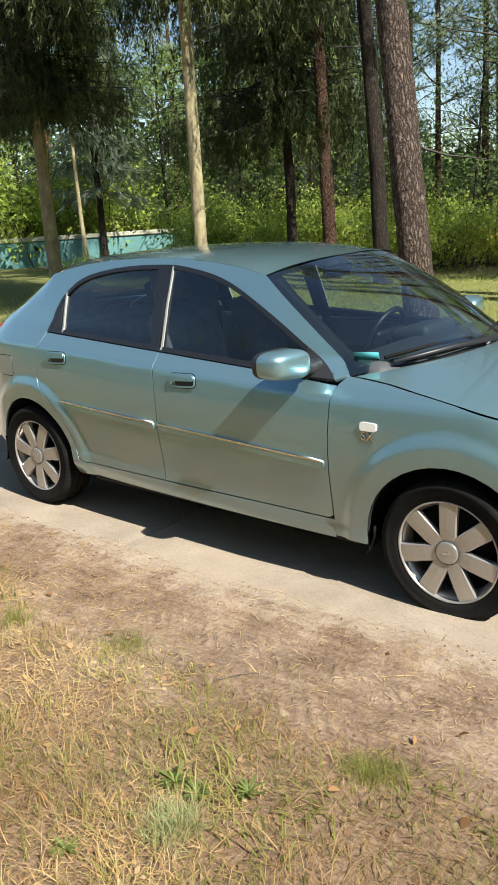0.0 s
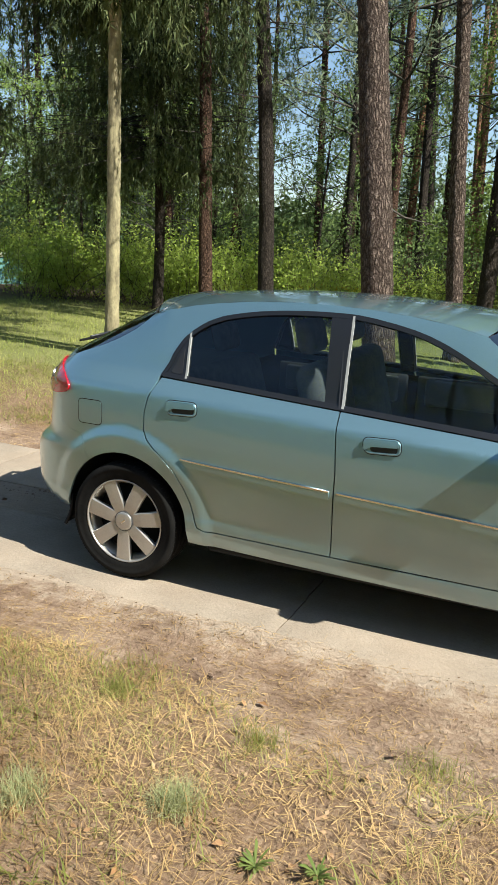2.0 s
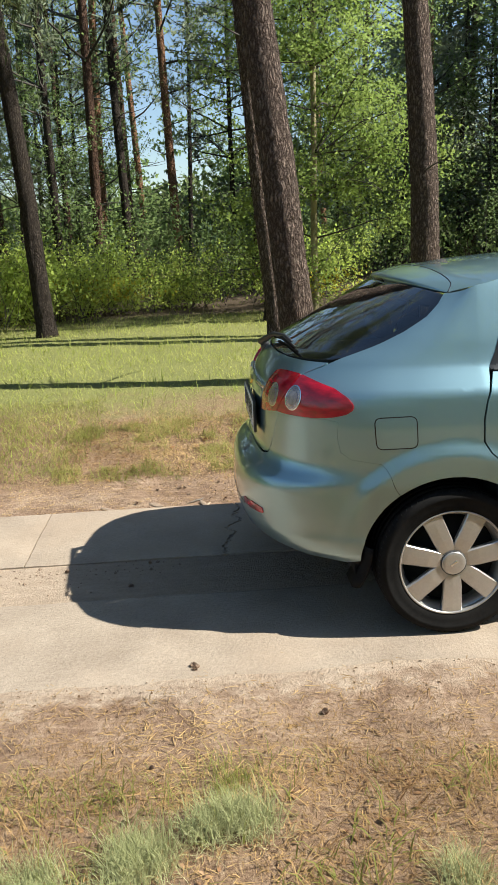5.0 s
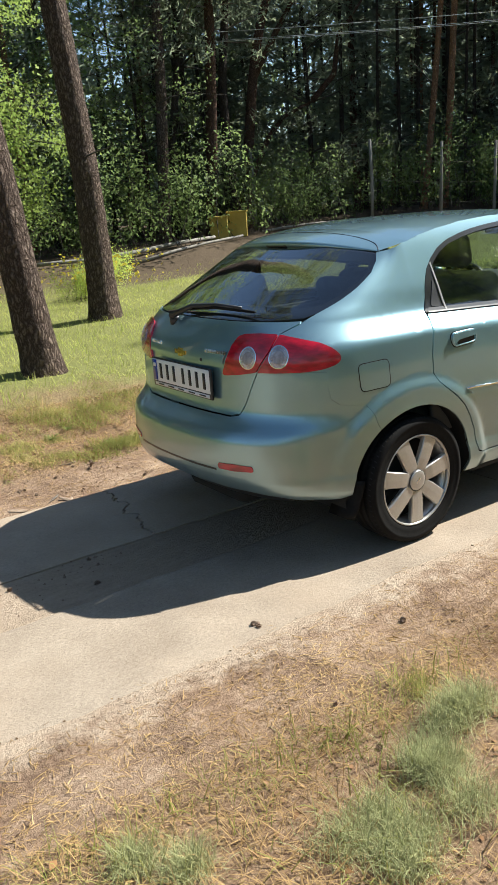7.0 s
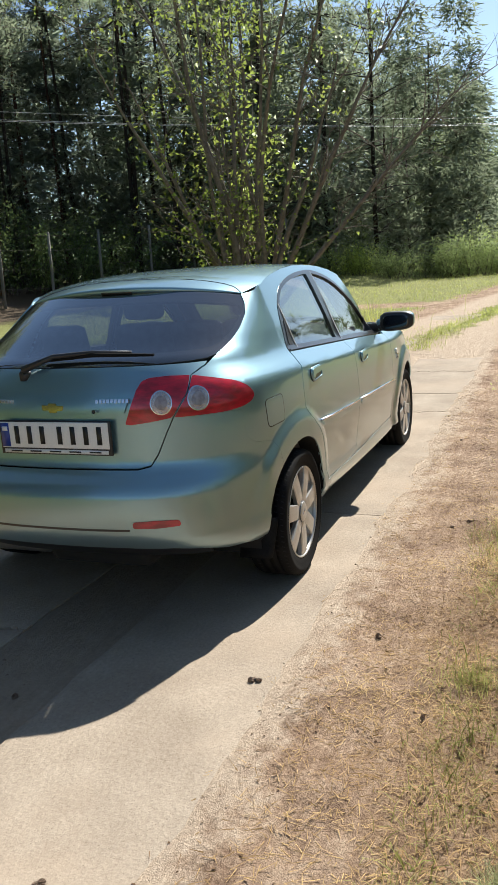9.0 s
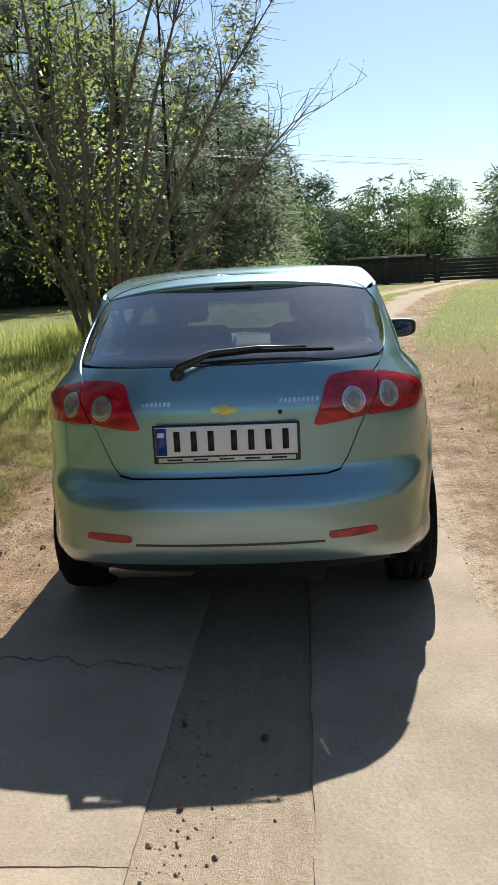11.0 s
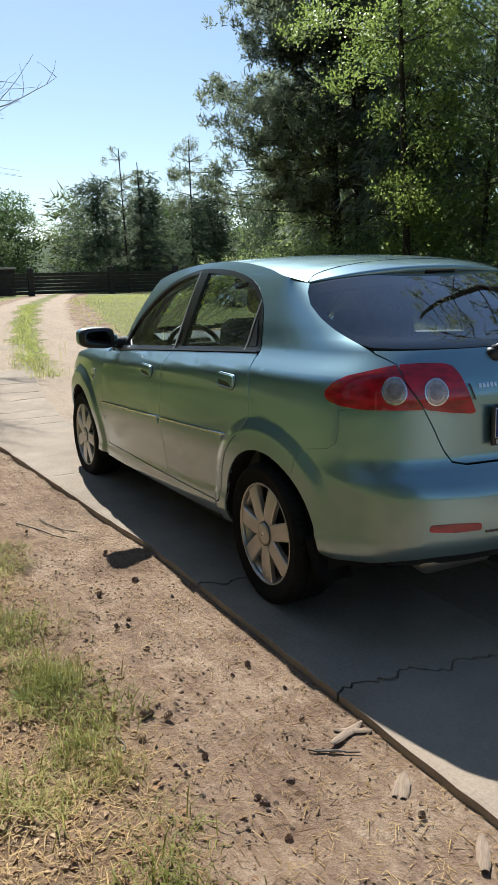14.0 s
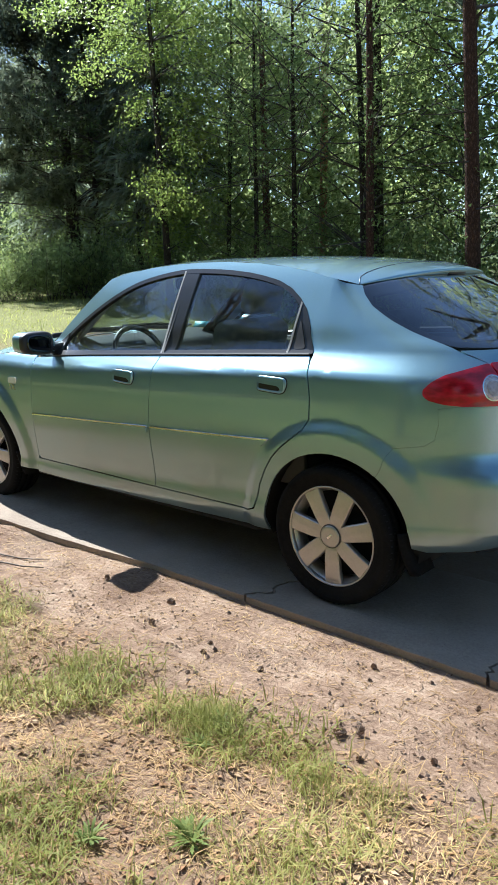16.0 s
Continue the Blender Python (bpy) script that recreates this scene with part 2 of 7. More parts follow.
NOSE = Curve((0.18, 3.30), (0.30, 3.42), (0.50, 3.46), (0.62, 3.44), (0.75, 3.36), (0.85, 3.2), (0.95, 3.0))
WIDTH = Curve((0.18, 0.90), (0.25, 0.955), (0.29, 0.972), (0.33, 0.972), (0.36, 0.967), (0.45, 0.977), (0.60, 0.998), (0.68, 1.0), (0.78, 0.996), (0.86, 0.987), (0.90, 0.980),
              (0.913, 0.974), (0.926, 0.960), (0.945, 0.939), (0.975, 0.905), (1.0, 0.882), (1.1, 0.838), (1.2, 0.79), (1.3, 0.74), (1.36, 0.705), (1.42, 0.665))
ARCH = ((0.0, 0.297), (2.6, 0.297))


def skin(s, z):
    """A point of the car's outer skin: s runs round it from the tail's middle (positive on its left), z is the height."""
    side = -1 if s < 0 else 1
    s = min(abs(s), S_END)
    x0, y0 = PLAN_X(s), PLAN_Y(s)
    back = min(1.0, max(0.0, (0.15 - x0) / 0.915))
    back = lerp(back, 1 - (1 - back ** 1.3) ** 1.8, smooth(0.99, 1.14, z))
    fore = smooth(2.3, 3.44, x0)
    x = x0 + (TAIL(z) + 0.765) * back + (NOSE(z) - 3.44) * fore
    ze = z + 0.05 * (min(2.1, max(0.1, x0)) - 1.1)
    w = WIDTH(ze)
    if x0 < 0.1 and z < 0.6:
        w += 0.015 * smooth(0.1, -0.2, x0) * smooth(0.6, 0.35, z)
    y = y0 * w
    if x0 > 1.5 and ze > 0.96:
        y -= 0.22 * (x0 - 1.5) ** 2 * smooth(0.96, 1.06, ze)
    if z < 0.95:
        for cx, cz in ARCH:
            d = math.hypot(x - cx, z - cz)
            if d < 0.5:
                y += 0.019 * smooth(0.492, 0.425, d) * smooth(-0.55, -0.3, x) * min(1.0, y0 / 0.7)
    return Vector((x, y * side, z))


def s_of_x(x, z=0.7):
    lo, hi = 0.0, S_END
    for _ in range(40):
        mid = (lo + hi) / 2
        lo, hi = (mid, hi) if skin(mid, z).x < x else (lo, mid)
    return lo


def s_of_y(y, z):
    lo, hi = 0.0, s_of_x(0.6, 0.7)
    for _ in range(40):
        mid = (lo + hi) / 2
        lo, hi = (mid, hi) if skin(mid, z).y < y else (lo, mid)
    return lo


def sz(*pairs):
    """Points of the side given by x and z, as s and z."""
    return [(s_of_x(x, z), z) for x, z in pairs]


def yz(*pairs):
    """Points of the tail given by y and z, as s and z."""
    return [(s_of_y(y, z), z) for y, z in pairs]


def inset(poly, d):
    n = len(poly)
    area = sum(poly[i][0] * poly[(i + 1) % n][1] - poly[(i + 1) % n][0] * poly[i][1] for i in range(n))
    sg = 1 if area > 0 else -1
    out = []
    for i in range(n):
        a, b, c = Vector(poly[i - 1]), Vector(poly[i]), Vector(poly[(i + 1) % n])
        u, v = (b - a).normalized(), (c - b).normalized()
        nu, nv = Vector((-u.y, u.x)) * sg, Vector((-v.y, v.x)) * sg
        k = (nu + nv)
        k = k / max(0.5, k.dot(nu)) if k.length > 1e-6 else nu
        out.append(tuple(b + k * d))
    return out


def rounded(poly, r, seg=4):
    """Rounds the corners of an outline."""
    out = []
    n = len(poly)
    for i in range(n):
        a, b, c = Vector(poly[i - 1]), Vector(poly[i]), Vector(poly[(i + 1) % n])
        ra = min(r, (a - b).length * 0.45, (c - b).length * 0.45)
        p, q = b + (a - b).normalized() * ra, b + (c - b).normalized() * ra
        for k in range(seg + 1):
            t = k / seg
            out.append(tuple(p.lerp(b, t).lerp(b.lerp(q, t), t)))
    return out


def mirrored(poly):
    return [(-s, z) for s, z in poly]


def normal_at(func, u, v):
    h = 0.004
    n = (func(u, v + h) - func(u, v - h)).cross(func(u + h, v) - func(u - h, v))
    return n.normalized() if n.length > 1e-12 else Vector((0, 0, 1))


def panel(name, poly, mat, parent, func=skin, off=0.0, step=0.02, depth=0.014, gap=0.0029, label="", lip=0.0015):
    """A sheet of the outline poly on the surface func, raised by off, with edges turned in by depth."""
    if gap:
        poly = inset(poly, gap)
    bm = bmesh.new()
    face = bm.faces.new([bm.verts.new((u, v, 0)) for u, v in poly])
    bm.normal_update()
    bmesh.ops.triangulate(bm, faces=[face])
    us, vs = [p[0] for p in poly], [p[1] for p in poly]
    for k, lo, hi in ((0, min(us), max(us)), (1, min(vs), max(vs))):
        q = math.ceil(lo / step) * step
        while q < hi:
            if q - lo > 0.002 and hi - q > 0.002:
                at, no = [0, 0, 0], [0, 0, 0]
                at[k], no[k] = q, 1
                bmesh.ops.bisect_plane(bm, geom=bm.verts[:] + bm.edges[:] + bm.faces[:], dist=1e-6, plane_co=at, plane_no=no)
            q += step
    bmesh.ops.remove_doubles(bm, verts=bm.verts, dist=1e-5)
    bm.normal_update()
    bm.verts.index_update()
    verts, normals, faces = [], [], []
    for v in bm.verts:
        n = normal_at(func, v.co.x, v.co.y)
        verts.append(func(v.co.x, v.co.y) + n * off)
        normals.append(n)
    for f in bm.faces:
        if f.calc_area() < 1e-10:
            continue
        ids = [v.index for v in f.verts]
        faces.append(ids[::-1] if f.normal.z > 0 else ids)
    if depth:
        rim = {}
        cz = {}
        for e in bm.edges:
            if len(e.link_faces) != 1:
                continue
            for v in e.verts:
                cz.setdefault(v.index, []).append(e)
        for i, es in cz.items():
            n = normals[i]
            lower = verts[i] - n * depth
            rim[i] = (len(verts), len(verts) + 1)
            verts += [verts[i].copy(), lower]
            normals += [n, n]
        for e in bm.edges:
            if len(e.link_faces) == 1:
                i, j = e.verts[0].index, e.verts[1].index
                cen = sum((verts[v.index] for v in e.link_faces[0].verts), Vector()) / len(e.link_faces[0].verts)
                q = [rim[i][0], rim[j][0], rim[j][1], rim[i][1]]
                fn = (verts[q[1]] - verts[q[0]]).cross(verts[q[3]] - verts[q[0]])
                if fn.dot((verts[i] + verts[j]) / 2 - cen) < 0:
                    q = q[::-1]
                faces.append(q)
                out = fn.normalized() if fn.length > 1e-12 else Vector((0, 0, 1))
                if out.dot((verts[i] + verts[j]) / 2 - cen) < 0:
                    out = -out
                for w in (i, j):
                    for r in rim[w]:
                        normals[r] = normals[r] * 0.3 + out if r == rim[w][1] else normals[r] + out
    bm.free()
    me = bpy.data.meshes.new(name)
    me.from_pydata(verts, [], faces)
    me.shade_smooth()
    me.normals_split_custom_set_from_vertices([tuple(n.normalized()) for n in normals])
    return link_mesh(name, me, parent, mat, label)


def band(name, outer, inner, mat, parent, func=skin, off=0.0, depth=0.006, label=""):
    """A ring between two outlines of the same count on the surface."""
    verts, faces = [], []
    n = len(outer)
    for ring, o in ((outer, off - depth), (outer, off), (inner, off), (inner, off - depth)):
        for u, v in ring:
            verts.append(func(u, v) + normal_at(func, u, v) * o)
    for r in range(3):
        for k in range(n):
            faces.append((r * n + k, r * n + (k + 1) % n, (r + 1) * n + (k + 1) % n, (r + 1) * n + k))
    me = bpy.data.meshes.new(name)
    me.from_pydata(verts, [], faces)
    bm = bmesh.new()
    bm.from_mesh(me)
    bmesh.ops.recalc_face_normals(bm, faces=bm.faces)
    bm.to_mesh(me)
    bm.free()
    return link_mesh(name, me, parent, mat, label)


def dense(poly, step=0.03):
    out = []
    for a, b in zip(poly, poly[1:] + poly[:1]):
        k = max(1, math.ceil(math.hypot(b[0] - a[0], b[1] - a[1]) / step))
        out += [(lerp(a[0], b[0], i / k), lerp(a[1], b[1], i / k)) for i in range(k)]
    return out


def arc(cx, cz, r, a0, a1, n=14):
    return [(cx + r * math.cos(radians(lerp(a0, a1, k / n))), cz + r * math.sin(radians(lerp(a0, a1, k / n)))) for k in range(n + 1)]


car = new("car")
tagged(car, "teal metallic five-door hatchback parked on concrete slabs, dusty along its sills", "car")

WINDOW_TOP = [(0.20, 1.15), (0.25, 1.23), (0.37, 1.312), (0.55, 1.357), (0.75, 1.377), (0.95, 1.382), (1.07, 1.378), (1.27, 1.345), (1.40, 1.308),
              (1.54, 1.245), (1.72, 1.145), (1.83, 1.075)]


def chaikin(line):
    """Cuts the corners of an open line, keeping its ends."""
    out = [line[0]]
    for a, b in zip(line, line[1:]):
        out += [(lerp(a[0], b[0], 0.25), lerp(a[1], b[1], 0.25)), (lerp(a[0], b[0], 0.75), lerp(a[1], b[1], 0.75))]
    return out + [line[-1]]


WINDOW_TOP = chaikin([(0.175, 1.095)] + [(x - 0.006, z + 0.004) for x, z in WINDOW_TOP[:3]] + WINDOW_TOP[3:])
RAIL = [(1.60, 1.335), (1.45, 1.368), (1.27, 1.392), (1.10, 1.405), (0.95, 1.411), (0.75, 1.411), (0.55, 1.401), (0.37, 1.381), (0.25, 1.362), (0.16, 1.34)]
WINDOW = [(0.14, 1.03)] + WINDOW_TOP + [(2.06, 0.925), (1.6, 0.95), (1.0, 0.984), (0.5, 1.012)]

# outlines of the left flank
REAR_DOOR = [(0.155, 1.027), (0.118, 0.93), (0.105, 0.86), (0.106, 0.775), (0.13, 0.735), (0.18, 0.692), (0.235, 0.65), (0.29, 0.595), (0.335, 0.53), (0.37, 0.46), (0.395, 0.38), (0.41, 0.345), (0.45, 0.33),
             (1.066, 0.330), (1.066, 0.72), (1.045, 0.979), (0.5, 1.009)]
FRONT_DOOR = [(1.066, 0.33), (2.05, 0.330), (2.075, 0.345), (2.072, 0.50), (2.068, 0.70), (2.075, 0.85), (2.085, 0.912), (1.6, 0.947), (1.045, 0.979), (1.066, 0.72)]
FENDER = ([(2.085, 0.255), (2.075, 0.34), (2.072, 0.50), (2.068, 0.70), (2.075, 0.85), (2.085, 0.915), (2.11, 0.945), (2.3, 0.93), (2.6, 0.885), (2.85, 0.835),
           (3.05, 0.775), (3.12, 0.66), (3.05, 0.58)] + arc(2.6, 0.297, 0.352, 33, 187, 16) + [(2.235, 0.255)])
SIDE = (sz((2.11, 0.945)) + sz((1.86, 1.14)) + sz(*RAIL) + sz((0.10, 1.3245)) + yz((0.567, 1.306), (0.594, 1.271), (0.614, 1.227), (0.622, 1.174), (0.618, 1.13), (0.602, 1.085), (0.585, 1.05), (0.55, 1.02), (0.505, 0.865))
        + sz((-0.47, 0.868), (-0.425, 0.86), (-0.43, 0.80), (-0.42, 0.745), (-0.385, 0.718), (-0.32, 0.708), (-0.27, 0.70))
        + sz(*arc(0, 0.297, 0.352, 126, -8, 20)) + sz((0.368, 0.248), (2.085, 0.248), (2.08, 0.327), (1.066, 0.327), (0.452, 0.327), (0.405, 0.342), (0.39, 0.38), (0.366, 0.46), (0.331, 0.53),
             (0.287, 0.594), (0.232, 0.648), (0.177, 0.69), (0.127, 0.733), (0.102, 0.775), (0.101, 0.86), (0.114, 0.93), (0.14, 1.01), (0.142, 1.03)) + sz(*WINDOW_TOP) + sz((2.06, 0.927)))

BUMPER_HALF = (yz((0.36, 0.664), (0.41, 0.675), (0.44, 0.72), (0.475, 0.80), (0.505, 0.8645)) + sz((-0.47, 0.8672), (-0.4256, 0.859), (-0.4306, 0.80), (-0.4206, 0.7443), (-0.385, 0.7172), (-0.32, 0.7072), (-0.27, 0.699))
               + sz(*arc(0, 0.297, 0.352, 126.3, 166, 6)) + sz((-0.352, 0.31), (-0.40, 0.298)) + yz((0.66, 0.312), (0.60, 0.335), (0.50, 0.352), (0.30, 0.360)))
TAILGATE_HALF = yz((0.36, 0.668), (0.41, 0.679), (0.44, 0.724), (0.475, 0.804), (0.505, 0.866), (0.55, 1.02), (0.582, 1.052), (0.585, 1.066))
LAMP_OUT = rounded(yz((0.505, 0.866), (0.55, 1.018)) + sz((-0.49, 1.002), (-0.43, 0.981), (-0.388, 0.955), (-0.366, 0.928), (-0.368, 0.906), (-0.39, 0.888), (-0.44, 0.875), (-0.50, 0.868)), 0.012, 3)
LAMP_IN = rounded(yz((0.503, 0.866), (0.548, 1.018), (0.47, 1.022), (0.40, 1.018), (0.372, 1.008), (0.355, 0.97), (0.335, 0.90), (0.315, 0.848), (0.335, 0.842), (0.42, 0.852)), 0.012, 3)

for side in (1, -1):
    turn = (lambda p: p) if side > 0 else mirrored
    panel("body_side", turn(SIDE), PAINT, car, gap=0)
    panel("front_fender", turn(sz(*FENDER)), PAINT, car)
    rear = panel("rear_door", turn(sz(*REAR_DOOR)), PAINT, car)
    front = panel("front_door", turn(sz(*FRONT_DOOR)), PAINT, car)
    # dark inner sheet behind the gaps, with its wheel openings
    inner = ([(-0.30, 0.80), (0.12, 1.0), (1.0, 0.965), (2.05, 0.90), (2.6, 0.86), (3.0, 0.74)] + [(3.03, 0.5)] + arc(2.6, 0.297, 0.40, 28, 182, 12)
             + [(2.19, 0.25), (0.42, 0.25)] + arc(0, 0.297, 0.40, 0, 140, 12))
    panel("inner_sheet", turn(sz(*inner)), DARK, car, off=-0.03, depth=0, gap=0, step=0.08)
    # rubbing strips
    for door, x0, x1 in ((rear, 0.315, 1.048), (front, 1.082, 2.052)):
        top = Curve((0.3, 0.668), (1.06, 0.638), (2.06, 0.596))
        strip = [(x0, top(x0)), (x1, top(x1)), (x1, top(x1) - 0.034), (x0 + 0.03 * (x0 < 0.5), top(x0) - 0.03)]
        panel("rubbing_strip", turn(sz(*strip)), PAINT, door, off=0.013, depth=0.016, gap=0)
        # bright metal line put in for the glint on the strip's top edge
        edge = [(x0, top(x0) + 0.004), (x1, top(x1) + 0.004), (x1, top(x1) - 0.004), (x0, top(x0) - 0.004)]
        panel("strip_glint", turn(sz(*edge)), CHROME, door, off=0.0145, depth=0.014, gap=0, step=0.2)
    # handles: frame, cup, a black patch painted for the hollow's shade, and grip
    for door, hx, hz in ((rear, 0.302, 0.903), (front, 1.255, 0.865)):
        oval = rounded([(hx - 0.083, hz + 0.030), (hx + 0.078, hz + 0.034), (hx + 0.083, hz - 0.026), (hx - 0.070, hz - 0.034)], 0.03, 6)
        ring = [skin(u, v) + normal_at(skin, u, v) * 0.004 for u, v in turn(sz(*inset(oval, 0.003)))]
        part("handle_frame", tube(ring + ring[:2], 0.0048, 6, False), PAINT, door, "body-coloured handle surround")
        panel("handle_gap", turn(sz(*inset(oval, -0.005))), TRIM, door, off=0.0007, depth=0, gap=0, step=0.03)
        panel("handle_cup", turn(sz(*inset(oval, 0.003))), PAINT, door, off=0.0022, depth=0, gap=0, step=0.03)
        cup = rounded([(hx - 0.05, hz + 0.004), (hx + 0.068, hz + 0.010), (hx + 0.068, hz - 0.020), (hx - 0.045, hz - 0.024)], 0.012, 4)
        panel("handle_shade", turn(sz(*cup)), TRIM, door, off=0.0036, depth=0, gap=0, step=0.03)
        grip = rounded([(hx - 0.074, hz + 0.025), (hx + 0.072, hz + 0.028), (hx + 0.074, hz + 0.004), (hx - 0.040, hz - 0.003), (hx - 0.066, hz - 0.020), (hx - 0.074, hz - 0.016)], 0.010, 4)
        panel("door_handle", turn(sz(*grip)), PAINT, door, off=0.015, depth=0.013, gap=0, step=0.03)
    # windows
    win = rounded(WINDOW, 0.02, 3)
    band("window_surround", turn(sz(*dense(win, 0.05))), turn(sz(*inset(dense(win, 0.05), 0.020))), TRIM, car, off=0.002, depth=0.02)
    opening = inset(WINDOW, 0.015)
    pillar = [(0.925, 1.375), (1.02, 1.375), (1.05, 0.985), (0.968, 0.985)]
    panel("centre_pillar", turn(sz(*pillar)), TRIM, car, off=0.001, depth=0.03, gap=0)
    panel("pillar_gap", turn(sz((0.985, 1.378), (0.990, 1.378), (1.040, 0.985), (1.034, 0.985))), BLACK, car, off=0.002, depth=0.004, gap=0, step=0.3)
    quarter = [(0.152, 1.034), (0.277, 1.03), (0.258, 1.225), (0.213, 1.15)]
    panel("quarter_trim", turn(sz(*quarter)), TRIM, car, off=0.0, depth=0.02, gap=0)
    panel("quarter_pane", turn(sz(*rounded([(0.193, 1.05), (0.255, 1.046), (0.246, 1.17)], 0.015))), BLACK, car, off=0.003, depth=0.004, gap=0)
    panel("pane_divider", turn(sz((0.275, 1.03), (0.285, 1.03), (0.264, 1.240), (0.256, 1.234))), DIVIDER, car, off=0.004, depth=0.012, gap=0)
    rear_pane = [(0.285, 1.03), (0.264, 1.232)] + [(0.37, 1.30), (0.55, 1.345), (0.75, 1.365), (0.935, 1.37), (0.975, 0.985), (0.5, 1.012)]
    panel("rear_window", turn(sz(*rear_pane)), GLASS, car, off=-0.008, depth=0, gap=0, step=0.06)
    front_pane = [(1.04, 0.985), (1.013, 1.37), (1.07, 1.366), (1.27, 1.333), (1.40, 1.297), (1.54, 1.234), (1.72, 1.135), (1.83, 1.065), (1.90, 1.02), (1.92, 0.935), (1.6, 0.952)]
    panel("front_window", turn(sz(*front_pane)), GLASS, car, off=-0.008, depth=0, gap=0, step=0.06)
    panel("front_divider", turn(sz((1.046, 0.985), (1.058, 0.984), (1.030, 1.372), (1.020, 1.372))), DIVIDER, car, off=0.003, depth=0.008, gap=0, step=0.2)
    panel("belt_strip", turn(sz((0.16, 1.034), (0.5, 1.016), (1.0, 0.988), (1.6, 0.953), (1.93, 0.930), (1.93, 0.924), (1.6, 0.947), (1.0, 0.982), (0.5, 1.010), (0.16, 1.028))), TRIM, car, off=0.006, depth=0.01, gap=0, step=0.1)
    # mirror: sail, arm, shell, glass
    sail = panel("mirror_sail", turn(sz((1.875, 1.045), (2.065, 0.925), (1.90, 0.932))), BLACK, car, off=0.006, depth=0.02, gap=0)
    mir = new("side_mirror")
    mir.parent = car
    bm = bmesh.new()
    bmesh.ops.create_uvsphere(bm, u_segments=28, v_segments=18, radius=1)
    for v in bm.verts:
        x, y, z = v.co
        p = [math.copysign(abs(c) ** 0.58, c) for c in (x, y, z)]
        taper = 1 - 0.13 * (p[1] * 0.5 + 0.5)
        px = p[0] * (0.085 if p[0] > 0 else 0.045)
        v.co = Vector((1.90 + px - 0.02 * p[1] + (0.018 if p[0] < 0 else 0.0) * 0, side * (0.908 + 0.112 * p[1]), 1.008 + 0.066 * p[2] * taper + 0.006 * p[1]))
    bmesh.ops.recalc_face_normals(bm, faces=bm.faces)
    part("mirror_shell", bm, PAINT, mir)
    part("mirror_foot", box(0.05, 0.06, 0.075, (1.915, side * 0.795, 0.985), 0.018, None, 3), PAINT, mir)
    bm = tube([(1.94, side * 0.70, 0.965), (1.925, side * 0.77, 0.968), (1.91, side * 0.84, 0.985)], [0.04, 0.032, 0.036], 12)
    part("mirror_arm", bm, BLACK, mir)
    for nm, mt, sy, szz, xx, th, words in (("mirror_rim", BLACK, 0.1135, 0.0675, 1.874, 0.036, ""), ("mirror_glass", MIRROR, 0.088, 0.050, 1.842, 0.008, "mirror glass darkened for the trees it reflects")):
        bm = bmesh.new()
        bmesh.ops.create_uvsphere(bm, u_segments=28, v_segments=18, radius=1)
        for v in bm.verts:
            p = [math.copysign(abs(c) ** 0.58, c) for c in v.co]
            v.co = Vector((xx + th * p[0] - 0.02 * p[1], side * (0.905 + sy * p[1]), 1.008 + szz * p[2] * (1 - 0.16 * (p[1] * 0.5 + 0.5)) + 0.006 * p[1]))
        bmesh.ops.recalc_face_normals(bm, faces=bm.faces)
        part(nm, bm, mt, mir, words)
    # turn signal and badge behind the front wheel
    rep = rounded([(2.225, 0.788), (2.300, 0.785), (2.300, 0.752), (2.225, 0.752)], 0.012)
    panel("side_indicator", turn(sz(*rep)), plain("indicator lens", (0.72, 0.70, 0.64), 0.15, coat=1.0, bump=0.0), car, off=0.009, depth=0.012, gap=0, step=0.03)
    # tail lamps
    out = panel("tail_lamp", turn(LAMP_OUT), RED, car, off=0.010, depth=0.02, step=0.03, gap=0.0025)
    inn = panel("tail_lamp", turn(LAMP_IN), RED, car, off=0.010, depth=0.02, step=0.03, gap=0.0025)
    for lamp, ly, lz, lr in ((out, 0.592, 0.932, 0.041), (inn, 0.462, 0.925, 0.041)):
        s0 = s_of_y(ly, lz)
        ring = [(s0 + lr * math.cos(2 * math.pi * k / 24), lz + lr * math.sin(2 * math.pi * k / 24)) for k in range(24)]
        panel("round_lens", turn(ring), CLEAR, lamp, off=0.012, depth=0.003, gap=0, step=0.02, label="clear round lens with a bright reflector")
        panel("bulb_cup", turn([(s0 + (u - s0) * 0.62, lz + (v - lz) * 0.62) for u, v in ring]), BULB, lamp, off=0.0136, depth=0.002, gap=0, step=0.02)
        band("lens_ring", turn([(s0 + (u - s0) * 1.09, lz + (v - lz) * 1.09) for u, v in ring]), turn(ring), CHROME, lamp, off=0.0125, depth=0.003)
    # reflector in the bumper, mud flaps, wheel well
    panel("rear_reflector", turn(rounded(yz((0.36, 0.474), (0.45, 0.478), (0.535, 0.476), (0.54, 0.452), (0.45, 0.446), (0.36, 0.448)), 0.012, 4)), RED, car, off=0.004, depth=0.012, gap=0, step=0.03)
    for fx, fz in ((-0.338, 0.37), (2.258, 0.34)):
        bm = bmesh.new()
        rows = []
        for k in range(7):
            f = k / 6
            rows.append([bm.verts.new((fx - 0.05 * f * f - dx, side * yy, fz - f * (fz - 0.205))) for yy, dx in ((0.64, 0), (0.71, 0), (0.768, 0), ((0.80 if fx < 0 else 0.826) - 0.018 * f, -0.02))])
        for a, b in zip(rows, rows[1:]):
            for i in range(3):
                bm.faces.new((a[i], a[i + 1], b[i + 1], b[i]))
        ext = bmesh.ops.extrude_face_region(bm, geom=bm.faces[:])
